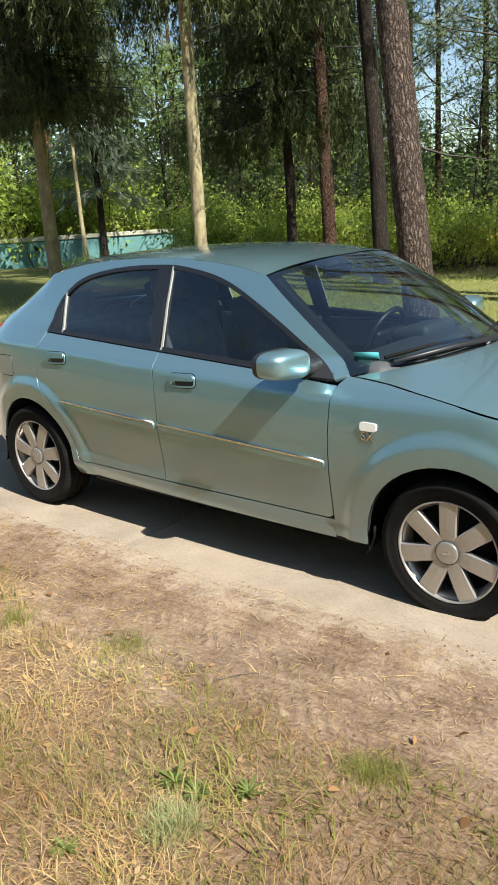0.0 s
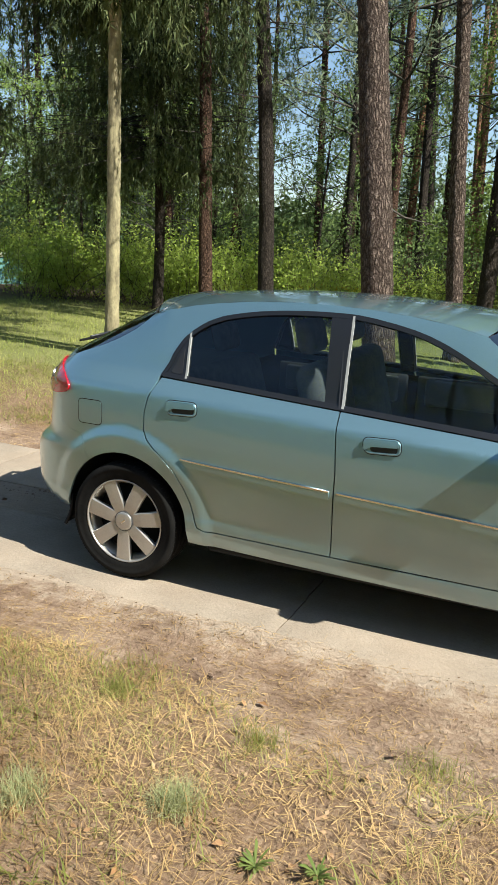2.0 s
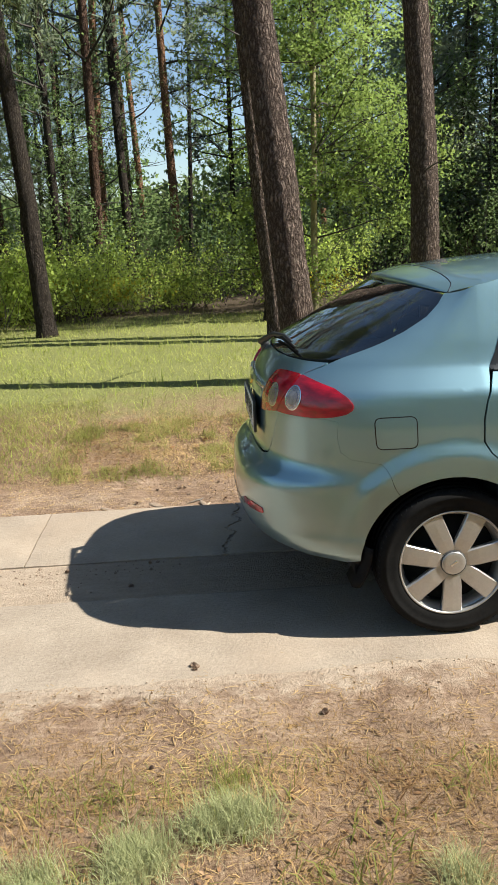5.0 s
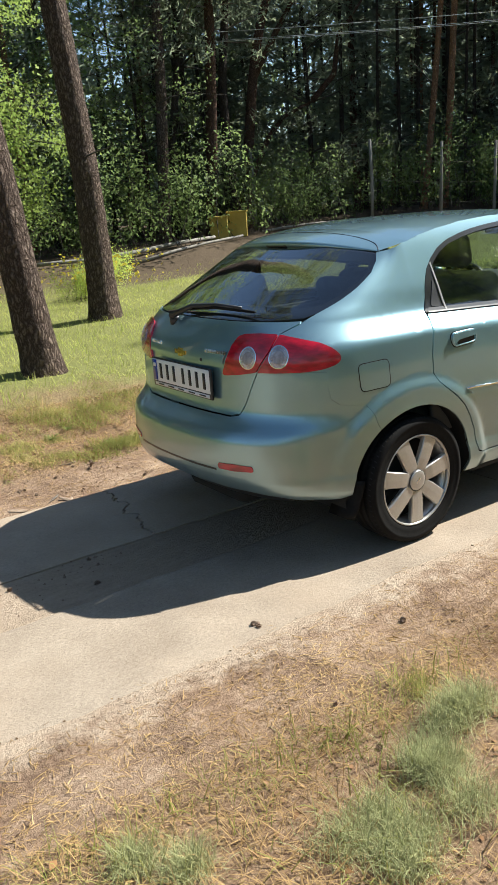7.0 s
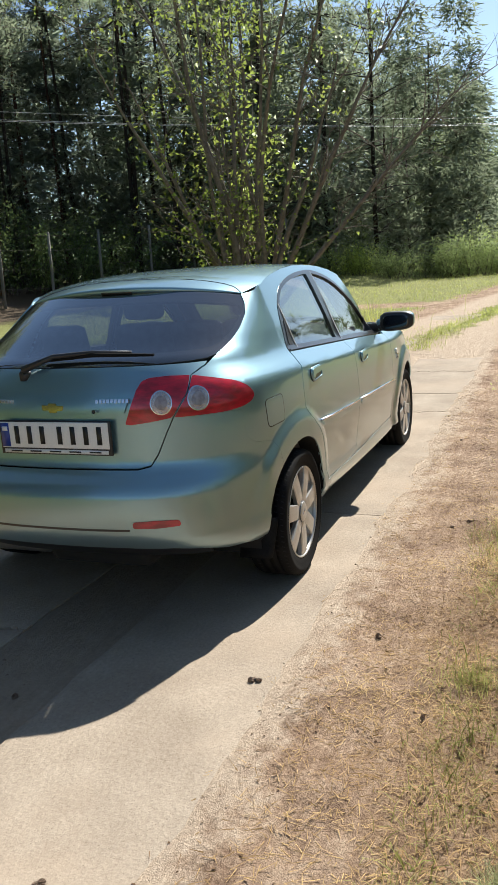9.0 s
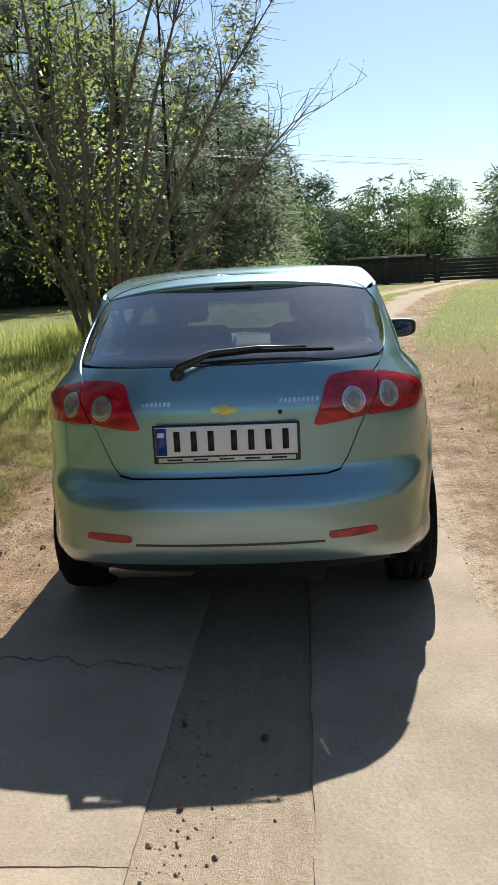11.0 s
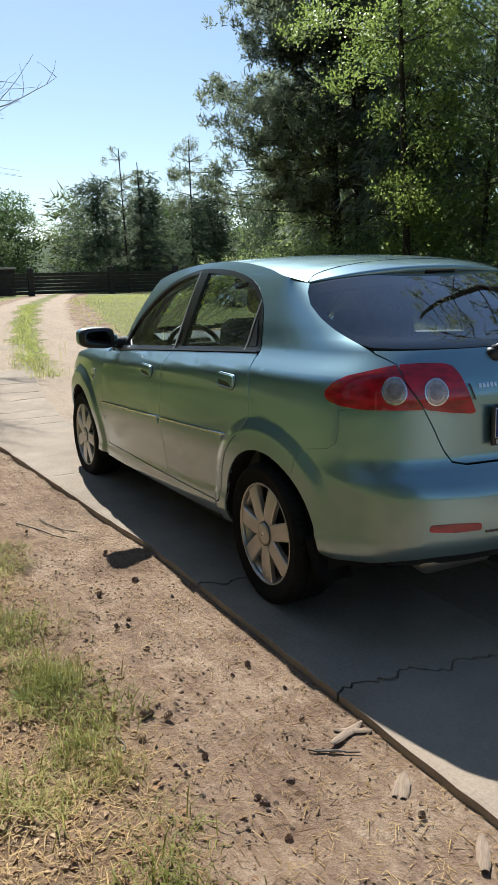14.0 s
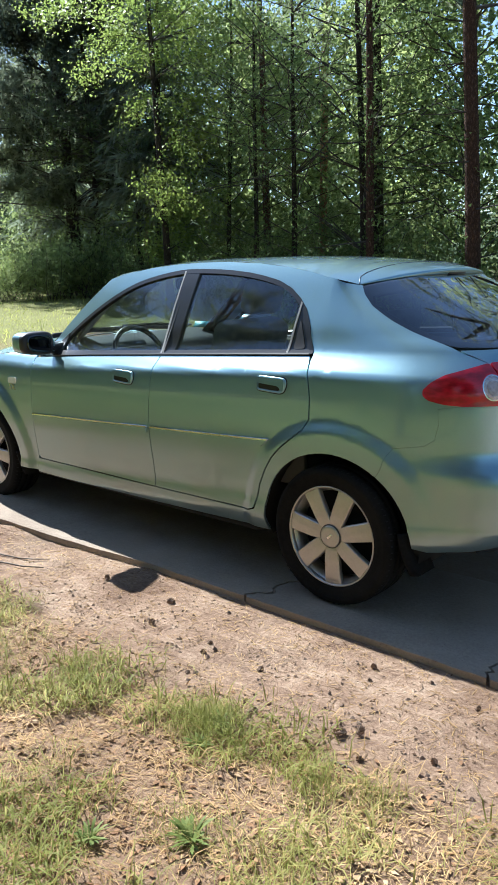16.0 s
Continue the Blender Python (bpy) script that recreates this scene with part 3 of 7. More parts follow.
        bmesh.ops.translate(bm, vec=(0.01, 0, 0), verts=[v for v in ext["geom"] if isinstance(v, bmesh.types.BMVert)])
        bmesh.ops.recalc_face_normals(bm, faces=bm.faces)
        part("mud_flap", bm, RUBBER, car)
    for cx, cz in ARCH:
        bm = bmesh.new()
        prof = [(cx + 0.352 * math.cos(radians(a)), cz + 0.352 * math.sin(radians(a))) for a in range(-12, 193, 12)]
        outer_row = [bm.verts.new((x, side * (abs(skin(s_of_x(x, max(0.22, z)), max(0.22, z)).y) - 0.006), z)) for x, z in prof]
        mid_row = [bm.verts.new((lerp(cx, x, 1.06), side * 0.74, lerp(cz, z, 1.06))) for x, z in prof]
        deep_row = [bm.verts.new((lerp(cx, x, 1.06), side * 0.50, lerp(cz, z, 1.06))) for x, z in prof]
        for a, b in ((outer_row, mid_row), (mid_row, deep_row)):
            for k in range(len(a) - 1):
                bm.faces.new((a[k], a[k + 1], b[k + 1], b[k]))
        bm.faces.new(deep_row)
        part("wheel_well", bm, DARK, car)

both = lambda half: half + [(-s, z) for s, z in half[::-1]]
bumper = panel("rear_bumper", both(BUMPER_HALF), PAINT, car, gap=0.0003)
gate = panel("tailgate", both(TAILGATE_HALF), PAINT, car)
# lower lip of the bumper, dark
panel("bumper_valance", both(yz((0.30, 0.364), (0.50, 0.356), (0.60, 0.338), (0.60, 0.27), (0.38, 0.28))), BLACK, bumper, off=-0.02, depth=0.02, gap=0)
# black strip painted for the shade in the crease across the lower bumper
panel("crease_shade", both(yz((0.345, 0.444), (0.345, 0.435))), TRIM, bumper, off=0.0015, depth=0.004, gap=0)

# rear window with its black edge, spoiler and wiper
GLASS_HALF = yz((0.30, 1.070), (0.50, 1.074), (0.58, 1.078), (0.603, 1.092), (0.618, 1.13), (0.622, 1.174), (0.614, 1.227), (0.594, 1.271), (0.567, 1.305), (0.45, 1.325), (0.30, 1.339), (0.10, 1.343))
panel("rear_glass", both(GLASS_HALF), REAR_GLASS, gate, off=-0.004, depth=0, gap=0, step=0.05)
ring = dense(both(GLASS_HALF), 0.04)
band("glass_border", ring, inset(ring, 0.038), DARK, gate, off=-0.006, depth=0.012)


rear_wiper = part("rear_wiper", tube([(-0.615, 0.175, 1.055), (-0.635, 0.17, 1.065), (-0.585, 0.05, 1.112), (-0.555, -0.12, 1.122), (-0.545, -0.30, 1.118)], [0.02, 0.017, 0.011, 0.009, 0.006], 8), BLACK, gate)
part("wiper_blade", tube([(-0.575, 0.10, 1.095), (-0.560, -0.12, 1.112), (-0.545, -0.40, 1.105)], [0.008, 0.010, 0.006], 6), RUBBER, rear_wiper)
part("wiper_hub", revolve([(0.0, -0.03), (0.026, -0.03), (0.028, 0.0), (0.02, 0.012), (0.0, 0.014)], 16, "Z", (-0.61, 0.178, 1.05)), BLACK, rear_wiper)

# number plate in its recess, with bars for the writing
plate = new("number_plate")
plate.parent = gate
tilt = math.degrees(math.atan2(0.012, 0.12))
part("plate_frame", box(0.012, 0.535, 0.142, (-0.7085, 0, 0.797), 0.004), BLACK, plate)
part("plate_sheet", box(0.006, 0.515, 0.108, (-0.7145, 0, 0.808), 0.002), WHITE, plate)
part("country_band", box(0.002, 0.040, 0.100, (-0.7184, 0.236, 0.808)), BLUE, plate)
part("flag_mark", box(0.001, 0.026, 0.018, (-0.7200, 0.236, 0.834)), WHITE, plate)
part("frame_print", box(0.002, 0.50, 0.016, (-0.7150, 0, 0.740)), WHITE, plate)
for k in range(7):
    y = 0.178 - k * 0.062 - (0.022 if k > 2 else 0)
    part("plate_bar", box(0.0016, 0.022, 0.074, (-0.7184, y, 0.808)), INK, plate)
for k in range(5):
    part("frame_bar", box(0.001, 0.055, 0.006, (-0.7165, 0.19 - k * 0.095, 0.740)), INK, plate)
# garnish over the plate with the badge and script bars
panel("garnish", both(yz((0.335, 0.948), (0.318, 0.893))), PAINT, gate, off=0.012, depth=0.016, gap=0)
badge = rounded([(-0.052, 0.922), (-0.018, 0.922), (-0.015, 0.931), (0.020, 0.931), (0.020, 0.924), (0.052, 0.924), (0.046, 0.906), (0.016, 0.906), (0.013, 0.898), (-0.020, 0.898), (-0.020, 0.905), (-0.046, 0.905)], 0.002, 2)
panel("gold_badge", badge, GOLD, gate, off=0.018, depth=0.008, gap=0)
for k in range(9):
    panel("script_bar", [(-0.20 - k * 0.0165, 0.930), (-0.211 - k * 0.0165, 0.930), (-0.211 - k * 0.0165, 0.944), (-0.20 - k * 0.0165, 0.944)], CHROME, gate, off=0.016, depth=0.005, gap=0)
for k in range(7):
    panel("script_bar", [(0.31 - k * 0.0165, 0.930), (0.299 - k * 0.0165, 0.930), (0.299 - k * 0.0165, 0.944), (0.31 - k * 0.0165, 0.944)], CHROME, gate, off=0.016, depth=0.005, gap=0)
part("gate_lock", revolve([(0.0, 0.0), (0.008, 0.0), (0.008, 0.004)], 12, "Y", (0, 0, 0)), TRIM, gate).matrix_local = pose(-0.712, -0.20, 0.905, 0, 0, 90)

# fuel flap on the right flank
flap = rounded([(-0.300, 0.878), (-0.142, 0.883), (-0.138, 0.760), (-0.292, 0.755)], 0.028, 6)
band("flap_gap", mirrored(sz(*flap)), mirrored(sz(*inset(flap, 0.004))), DARK, car, off=0.0006, depth=0.003)
panel("fuel_flap", mirrored(sz(*inset(flap, 0.004))), PAINT, car, off=0.0012, depth=0.004, gap=0)

# roof, bonnet, windscreen
ROOF_MID = Curve((0.10, 1.395), (0.33, 1.420), (0.7, 1.434), (1.05, 1.434), (1.35, 1.420), (1.55, 1.403), (1.70, 1.388))
RAIL_Z = Curve(*[(x, z) for x, z in RAIL[::-1]])


def roof_at(u, v):
    """u: 0 at the tail, 1 at the windscreen; v: -1 right, 1 left."""
    e = min(1.0, abs(v))
    x = lerp(0.163, lerp(1.70, 1.60, e ** 2), u)
    zr = RAIL_Z(min(1.6, max(0.163, x)))
    edge = skin(s_of_x(min(1.6, max(0.17, x)), zr), zr)
    zc = ROOF_MID(x)
    y = edge.y * v
    return Vector((x, y, lerp(zc, zr, e ** 2.6)))


def grid_sheet(name, func, nu, nv, mat, parent, label="", thick=0.0):
    """A sheet of func over u 0..1 and v -1..1."""
    verts = [func(i / nu, -1 + 2 * j / nv) for i in range(nu + 1) for j in range(nv + 1)]
    faces = [(i * (nv + 1) + j, (i + 1) * (nv + 1) + j, (i + 1) * (nv + 1) + j + 1, i * (nv + 1) + j + 1) for i in range(nu) for j in range(nv)]
    ob = mesh_of(name, verts, faces, mat, parent, label, True)
    if ob.data.polygons[len(faces) // 2].normal.z < 0:
        ob.data.flip_normals()
    return ob


def spoiler_at(f, v):
    """f: 0 at the roof, 1 at the lip; v: -1 right, 1 left."""
    e = abs(v)
    p0 = roof_at(0.0, v)
    tip = Vector((-0.115 + 0.148 * e ** 2.3, 0.563 * v, 1.362 - 0.053 * e ** 2.3))
    k = 4 * f * (1 - f)
    return p0.lerp(tip, f) + Vector((0, 0, 0.010 * k * (1 - e ** 3)))


def spoiler():
    bm = bmesh.new()
    rows = []
    n = 40
    for k in range(n + 1):
        v = lerp(-1, 1, k / n)
        e = abs(v)
        tip = spoiler_at(1.0, v)
        th = 0.022 * (1 - e ** 6) + 0.003
        col = [spoiler_at(f, v) for f in (0, 0.2, 0.4, 0.6, 0.8, 0.93, 0.985)]
        col += [tip + Vector((0, 0, -th * 0.25)), tip + Vector((0.003, 0, -th * 0.6)), tip + Vector((0.012, 0, -th)), tip + Vector((0.06, 0, -th - 0.004)), spoiler_at(0.1, v) + Vector((0, 0, -0.05))]
        rows.append([bm.verts.new(c) for c in col])
    for a, b in zip(rows, rows[1:]):
        for i in range(len(a) - 1):
            bm.faces.new((a[i], a[i + 1], b[i + 1], b[i]))
    bmesh.ops.recalc_face_normals(bm, faces=bm.faces)
    ob = part("roof_spoiler", bm, PAINT, gate)
    for side in (1, -1):
        seam = [spoiler_at(f, side * v) + Vector((0, 0, 0.0002)) for f, v in ((0.97, 0.995), (0.85, 0.965), (0.72, 0.93), (0.60, 0.88), (0.52, 0.80), (0.47, 0.68), (0.44, 0.5), (0.43, 0.25), (0.43, 0.0))]
        part("spoiler_seam", tube(seam, 0.0022, 6), TRIM, ob)
    part("brake_light", box(0.012, 0.16, 0.014, (-0.105, 0, 1.345), 0.004), TRIM, ob)


spoiler()
grid_sheet("gate_header", lambda u, v: skin(s_of_y(0.50, 1.30) * v, 1.333 - 0.02 * abs(v) ** 4).lerp(roof_at(0.02, v * 0.88) - Vector((0, 0, 0.025)), u) - Vector((0, 0, 0.008)), 6, 24, TRIM, gate)
grid_sheet("roof_skin", roof_at, 36, 28, PAINT, car)


SCREEN_EDGE = [skin(s_of_x(x, z), z) for x, z in ((lerp(2.11, 1.86, k / 4), lerp(0.945, 1.14, k / 4)) for k in range(4))] + [skin(s_of_x(x, z), z) for x, z in ((lerp(1.86, 1.60, k / 4), lerp(1.14, 1.335, k / 4)) for k in range(5))]


def screen_at(u, v):
    """u: 0 at the scuttle, 1 at the roof; v: -1 right, 1 left."""
    e = abs(v)
    k = min(7, int(u * 8))
    side = SCREEN_EDGE[k].lerp(SCREEN_EDGE[k + 1], u * 8 - k)
    mid = Vector((lerp(2.40, 1.70, u) + 0.03 * math.sin(math.pi * u), 0, lerp(1.00, 1.388, u) + 0.03 * math.sin(math.pi * u)))
    f = e ** 2.3
    return Vector((lerp(mid.x, side.x, f), side.y * v, lerp(mid.z, side.z, f))) - Vector((0, 0, 0.003))


grid_sheet("windscreen", screen_at, 16, 24, SCREEN_GLASS, car)
for v0, v1, u0, u1 in ((-1, 1, 0.0, 0.05), (-1, 1, 0.965, 1.0), (-1, -0.95, 0, 1), (0.95, 1, 0, 1)):
    grid_sheet("screen_border", lambda u, v: screen_at(lerp(u0, u1, u), lerp(v0, v1, v * 0.5 + 0.5)) + Vector((-0.003, 0, -0.004)), 12, 12, TRIM, car)


def bonnet_at(u, v):
    e = abs(v)
    x = lerp(2.44 - 0.30 * e ** 2.2, 3.36 - 0.30 * e ** 3, u)
    ze = Curve((2.11, 0.945), (2.3, 0.93), (2.6, 0.885), (2.85, 0.835), (3.05, 0.775))(x)
    edge = abs(skin(s_of_x(min(x, 3.05), ze), ze).y) - 0.002
    zc = Curve((2.1, 1.01), (2.44, 0.985), (2.8, 0.945), (3.1, 0.885), (3.3, 0.80), (3.36, 0.76))(x)
    return Vector((x, edge * v, lerp(zc, ze, e ** 2.2)))


grid_sheet("bonnet", bonnet_at, 24, 24, PAINT, car)
grid_sheet("scuttle", lambda u, v: Vector((lerp(2.44 - 0.30 * abs(v) ** 2.2, 2.36 - 0.27 * abs(v) ** 2.2, u), 0.715 * v, 0.975 - 0.045 * abs(v) ** 2)), 3, 20, BLACK, car)
panel("front_bumper", [(s, z) for s, z in sz((3.12, 0.66), (3.05, 0.575)) + sz(*arc(2.6, 0.297, 0.352, 30, -8, 6)) + sz((3.0, 0.2))] + [(S_END, 0.2), (S_END, 0.72)] + sz((3.05, 0.77)), PAINT, car)
panel("front_bumper", mirrored(sz((3.12, 0.66), (3.05, 0.575)) + sz(*arc(2.6, 0.297, 0.352, 30, -8, 6)) + sz((3.0, 0.2)) + [(S_END, 0.2), (S_END, 0.72)] + sz((3.05, 0.77))), PAINT, car)
for y0, x0, y1, x1 in ((-0.58, 2.22, 0.02, 2.405), (-0.08, 2.41, 0.50, 2.27)):
    w = part("front_wiper", tube([(x0 + 0.02, y0, 0.985), (lerp(x0, x1, 0.5) + 0.05, lerp(y0, y1, 0.5), 1.005), (x1 + 0.03, y1, 1.0)], [0.009, 0.012, 0.016], 6), BLACK, car)
    part("wiper_blade", tube([(x0 - 0.02, y0, 1.0), (lerp(x0, x1, 0.4), lerp(y0, y1, 0.4), 1.02), (lerp(x0, x1, 0.8), lerp(y0, y1, 0.8), 1.018)], 0.008, 6), RUBBER, w)
part("screen_sticker", box(0.105, 0.001, 0.05, (0, 0, 0)), STICKER, car, "small teal windscreen sticker").matrix_local = pose(2.125, -0.60, 1.005, 40, 0, 20)

# trim letters on the flanks
for side in (1, -1):
    txt = bpy.data.curves.new("trim_badge", "FONT")
    txt.body, txt.size, txt.extrude, txt.align_x = "SX", 0.052, 0.003, "CENTER"
    ob = new("trim_badge", txt)
    ob.parent = car
    txt.materials.append(CHROME)
    y = abs(skin(s_of_x(2.26, 0.735), 0.735).y) + 0.004
    ob.matrix_local = pose(2.262, side * y, 0.715, 90, 0, 0 if side < 0 else 180)


# wheels
def wheel(cx, side, first=None):
    hub = new("wheel")
    hub.parent = car
    hub.matrix_local = pose(cx, side * 0.726, 0.2975, 0, random.uniform(0, 50), 0 if side > 0 else 180)
    tread = [(0.205, -0.085), (0.24, -0.095), (0.272, -0.096), (0.288, -0.088), (0.2945, -0.07), (0.2945, -0.045), (0.288, -0.044), (0.288, -0.038), (0.2955, -0.037), (0.2955, -0.004),
             (0.289, -0.003), (0.289, 0.003), (0.2955, 0.004), (0.2955, 0.037), (0.288, 0.038), (0.288, 0.044), (0.2945, 0.045), (0.2945, 0.07), (0.288, 0.088),
             (0.272, 0.096), (0.262, 0.097), (0.260, 0.0955), (0.24, 0.095), (0.222, 0.091), (0.212, 0.086), (0.205, 0.08)]
    bm = revolve(tread, 96)
    tyre = part("tyre", bm, RUBBER, hub)
    # cross cuts of the tread
    verts, faces = [], []
    for k in range(72):
        a = 2 * math.pi * k / 72
        for h0, h1, sk in ((-0.088, -0.047, 0.03), (0.047, 0.088, -0.03)):
            i = len(verts)
            for h, da in ((h0, 0), (h1, sk)):
                for w in (-0.008, 0.008):
                    r = 0.2958 if abs(h) < 0.06 else 0.2905
                    verts.append(((r + 0.0004) * math.cos(a + da + w), h, (r + 0.0004) * math.sin(a + da + w)))
            faces.append((i, i + 1, i + 3, i + 2))
    tagged(mesh_of("tread_cut", verts, faces, DARK, tyre), kind="stuff")
    part("rim", revolve([(0.212, -0.085), (0.204, -0.08), (0.19, -0.06), (0.185, 0.03), (0.19, 0.055), (0.2, 0.066), (0.209, 0.078), (0.2135, 0.083), (0.2135, 0.088), (0.210, 0.090), (0.2055, 0.087), (0.203, 0.072), (0.202, 0.05)], 64), WHEEL, hub)
    part("brake_disc", revolve([(0.0, 0.02), (0.13, 0.02), (0.132, 0.008), (0.19, 0.006), (0.19, -0.05)], 40), DARK, hub)
    for k in range(7):
        a = 2 * math.pi * k / 7
        bm = bmesh.new()
        loops = []
        for r, w, h in ((0.040, 0.030, 0.080), (0.060, 0.033, 0.084), (0.10, 0.036, 0.087), (0.15, 0.0375, 0.0865), (0.185, 0.0395, 0.085), (0.203, 0.041, 0.083)):
            ring = []
            for dy, dh in ((-w, -0.022), (-w, -0.004), (-w + 0.004, 0.0), (w * 0.0, 0.0012), (w - 0.004, 0.0), (w, -0.004), (w, -0.022)):
                p = Matrix.Rotation(-a, 3, "Y") @ Vector((r, h + dh, dy))
                ring.append(bm.verts.new(p))
            loops.append(ring)
        for p, q in zip(loops, loops[1:]):
            for i in range(6):
                bm.faces.new((p[i], p[i + 1], q[i + 1], q[i]))
        bm.faces.new(loops[-1])
        bmesh.ops.recalc_face_normals(bm, faces=bm.faces)
        part("spoke", bm, WHEEL, hub, shade=False)
    cap = part("wheel_cap", revolve([(0.0, 0.0915), (0.030, 0.0915), (0.043, 0.0905), (0.047, 0.088), (0.048, 0.070)], 32), WHEEL, hub)
    part("cap_groove", revolve([(0.0475, 0.0870), (0.0485, 0.0882), (0.0500, 0.0872), (0.0505, 0.084)], 40), DASH, cap, "dark ring round the wheel cap")
    part("cap_badge", box(0.03, 0.003, 0.010, (0, 0.0918, 0), 0.001), CHROME, cap)


for cx, _ in ARCH:
    for side in (1, -1):
        wheel(cx, side)

# underside and cabin
part("floor_pan", box(3.3, 1.28, 0.06, (1.3, 0, 0.26), 0.02), DARK, car)
# side and rear pans, added to block light and darken the ground beneath
part("side_shade_pan", box(1.75, 1.52, 0.05, (1.31, 0, 0.235), 0.02), DARK, car)
part("rear_shade_pan", box(0.30, 1.02, 0.05, (-0.50, 0, 0.37), 0.02), DARK, car)
part("boot_floor", box(1.0, 1.18, 0.05, (-0.18, 0, 0.43), 0.02), DARK, car)
part("fuel_tank", box(0.9, 0.5, 0.2, (-0.2, -0.1, 0.32), 0.05), DARK, car)
part("rear_beam", tube([(0, -0.68, 0.27), (0, 0.68, 0.27)], 0.04, 10), DARK, car)
part("silencer", tube([(-0.60, 0.14, 0.305), (-0.585, 0.18, 0.302), (-0.585, 0.46, 0.302), (-0.60, 0.50, 0.305)], [0.03, 0.055, 0.055, 0.03], 20), plain("dull exhaust steel", (0.35, 0.33, 0.30), 0.4, 0.9), car)
part("parcel_shelf", box(0.42, 1.14, 0.02, (-0.13, 0, 0.99), 0.008), DASH, car)
part("dashboard", box(0.42, 1.34, 0.30, (2.06, 0, 0.82), 0.09, (0, -8, 0), 4), DASH, car)
part("dash_hood", box(0.22, 0.36, 0.08, (1.90, 0.36, 0.955), 0.035, (0, -10, 0), 4), DASH, car)
for side in (1, -1):
    for x0, x1, mat in ((0.20, 1.02, PALE_CLOTH), (1.08, 1.95, PALE_CLOTH)):
        part("door_lining", box(x1 - x0, 0.03, 0.50, ((x0 + x1) / 2, side * 0.705, 0.70), 0.012), DASH, car)
        part("lining_panel", box(x1 - x0 - 0.1, 0.03, 0.16, ((x0 + x1) / 2, side * 0.690, 0.86), 0.02), mat, car)


def seat(x, y, w, tall, lean=14):
    st = new("car_seat")
    st.parent = car
    st.matrix_local = pose(x, y, 0.44)
    part("cushion", box(0.50, w, 0.16, (0.05, 0, 0.08), 0.06, (0, -6, 0), 4), GREY_CLOTH, st)
    part("seat_back", box(0.15, w * 0.94, tall, (-0.26 - 0.06, 0, 0.12 + tall / 2), 0.06, (0, -lean, 0), 4), GREY_CLOTH, st)
    for k in ((0,) if w < 0.7 else (-0.36, 0.36)):
        part("headrest", box(0.09, 0.25, 0.17, (-0.45, k, 0.13 + tall + 0.095), 0.04, (0, -lean, 0), 4), GREY_CLOTH, st)


seat(1.20, 0.34, 0.50, 0.58)
seat(1.20, -0.34, 0.50, 0.58)
seat(0.42, 0, 1.25, 0.45, 16)
wheel_rim = part("steering_wheel", revolve([(0.175 + 0.015 * math.cos(2 * math.pi * k / 10), 0.015 * math.sin(2 * math.pi * k / 10)) for k in range(11)], 32, "Z"), BLACK, car)
wheel_rim.matrix_local = pose(1.66, 0.36, 0.90, 0, -66, 0)
part("steering_hub", box(0.14, 0.30, 0.04, (0, 0, -0.02), 0.018), BLACK, wheel_rim)
part("steering_column", tube([(0, 0, -0.02), (0, 0, -0.25)], 0.04, 10), BLACK, wheel_rim)
# pillar trim drawn extra wide to block a stray sun patch on the ground
for side in (1, -1):
    verts = []
    for p in SCREEN_EDGE:
        q = Vector((p.x, side * abs(p.y), p.z))
        verts += [q + Vector((-0.012, -side * 0.004, -0.012)), q + Vector((0.012, -side * 0.075, 0.006)), q + Vector((-0.02, -side * 0.15, -0.02)), q + Vector((-0.05, -side * 0.05, -0.035))]
    faces = [(4 * i + j, 4 * i + (j + 1) % 4, 4 * i + 4 + (j + 1) % 4, 4 * i + 4 + j) for i in range(len(SCREEN_EDGE) - 1) for j in range(4)]
    mesh_of("pillar_lining", verts, faces, BLACK, car, "", True)
part("rear_view_mirror", box(0.03, 0.24, 0.065, (1.60, 0, 1.30), 0.015), BLACK, car)
grid_sheet("headlining", lambda u, v: roof_at(lerp(0.06, 0.97, u), v * 0.96) - Vector((0, 0, 0.035)), 16, 14, PALE_CLOTH, car)


# ---- the ground ----
def ground_z(x, y):
    ay = abs(y)
    z = 0.033 * min(19.0, max(0.0, x - 1.5))
    z += 0.05 * smooth(1.35, 2.1, -y) + 0.20 * smooth(1.6, 4.2, y)
    z += -0.022 * smooth(0.80, 1.0, y) * (1 - smooth(1.3, 1.9, y)) * (1 - smooth(4, 9, x))
    z += 0.38 * smooth(11.0, 13.2, y + 0.5 * noise.noise((x * 0.5, 3.0, 0))) * smooth(-1.0, 4.0, x)
    far = max(0.0, math.hypot(x, y) - 4)
    z += (5.5 + 2.0 * noise.noise((x * 0.03, y * 0.03, 2.0))) * smooth(46.0, 84.0, math.hypot(x - 4.0, y))
    rough = smooth(0.85, 1.25, ay)
    z += 0.05 * min(1.0, far / 6) * noise.noise((x * 0.4, y * 0.4, 1.7)) + 0.014 * noise.noise((x * 2.3, y * 2.3, 0.3)) * rough + 0.013 * noise.noise((x * 7, y * 7, 5.1)) * rough
    if y < 0:
        z += -0.012 + 0.026 * smooth(0.90, 1.12, -y) + 0.005 * noise.noise((x * 5, y * 5, 2.2)) * smooth(0.8, 1.0, -y) + 0.005 * noise.noise((x * 1.7, y * 3.0, 8.2)) * smooth(0.7, 1.0, -y) * (1 - smooth(1.2, 1.5, -y))
    else:
        z += -0.012 + 0.019 * noise.noise((x * 8, y * 8, 3.3)) * smooth(0.98, 1.12, y) * (1 - smooth(2.4, 3.2, y)) * (1 - smooth(4.0, 6.0, x))
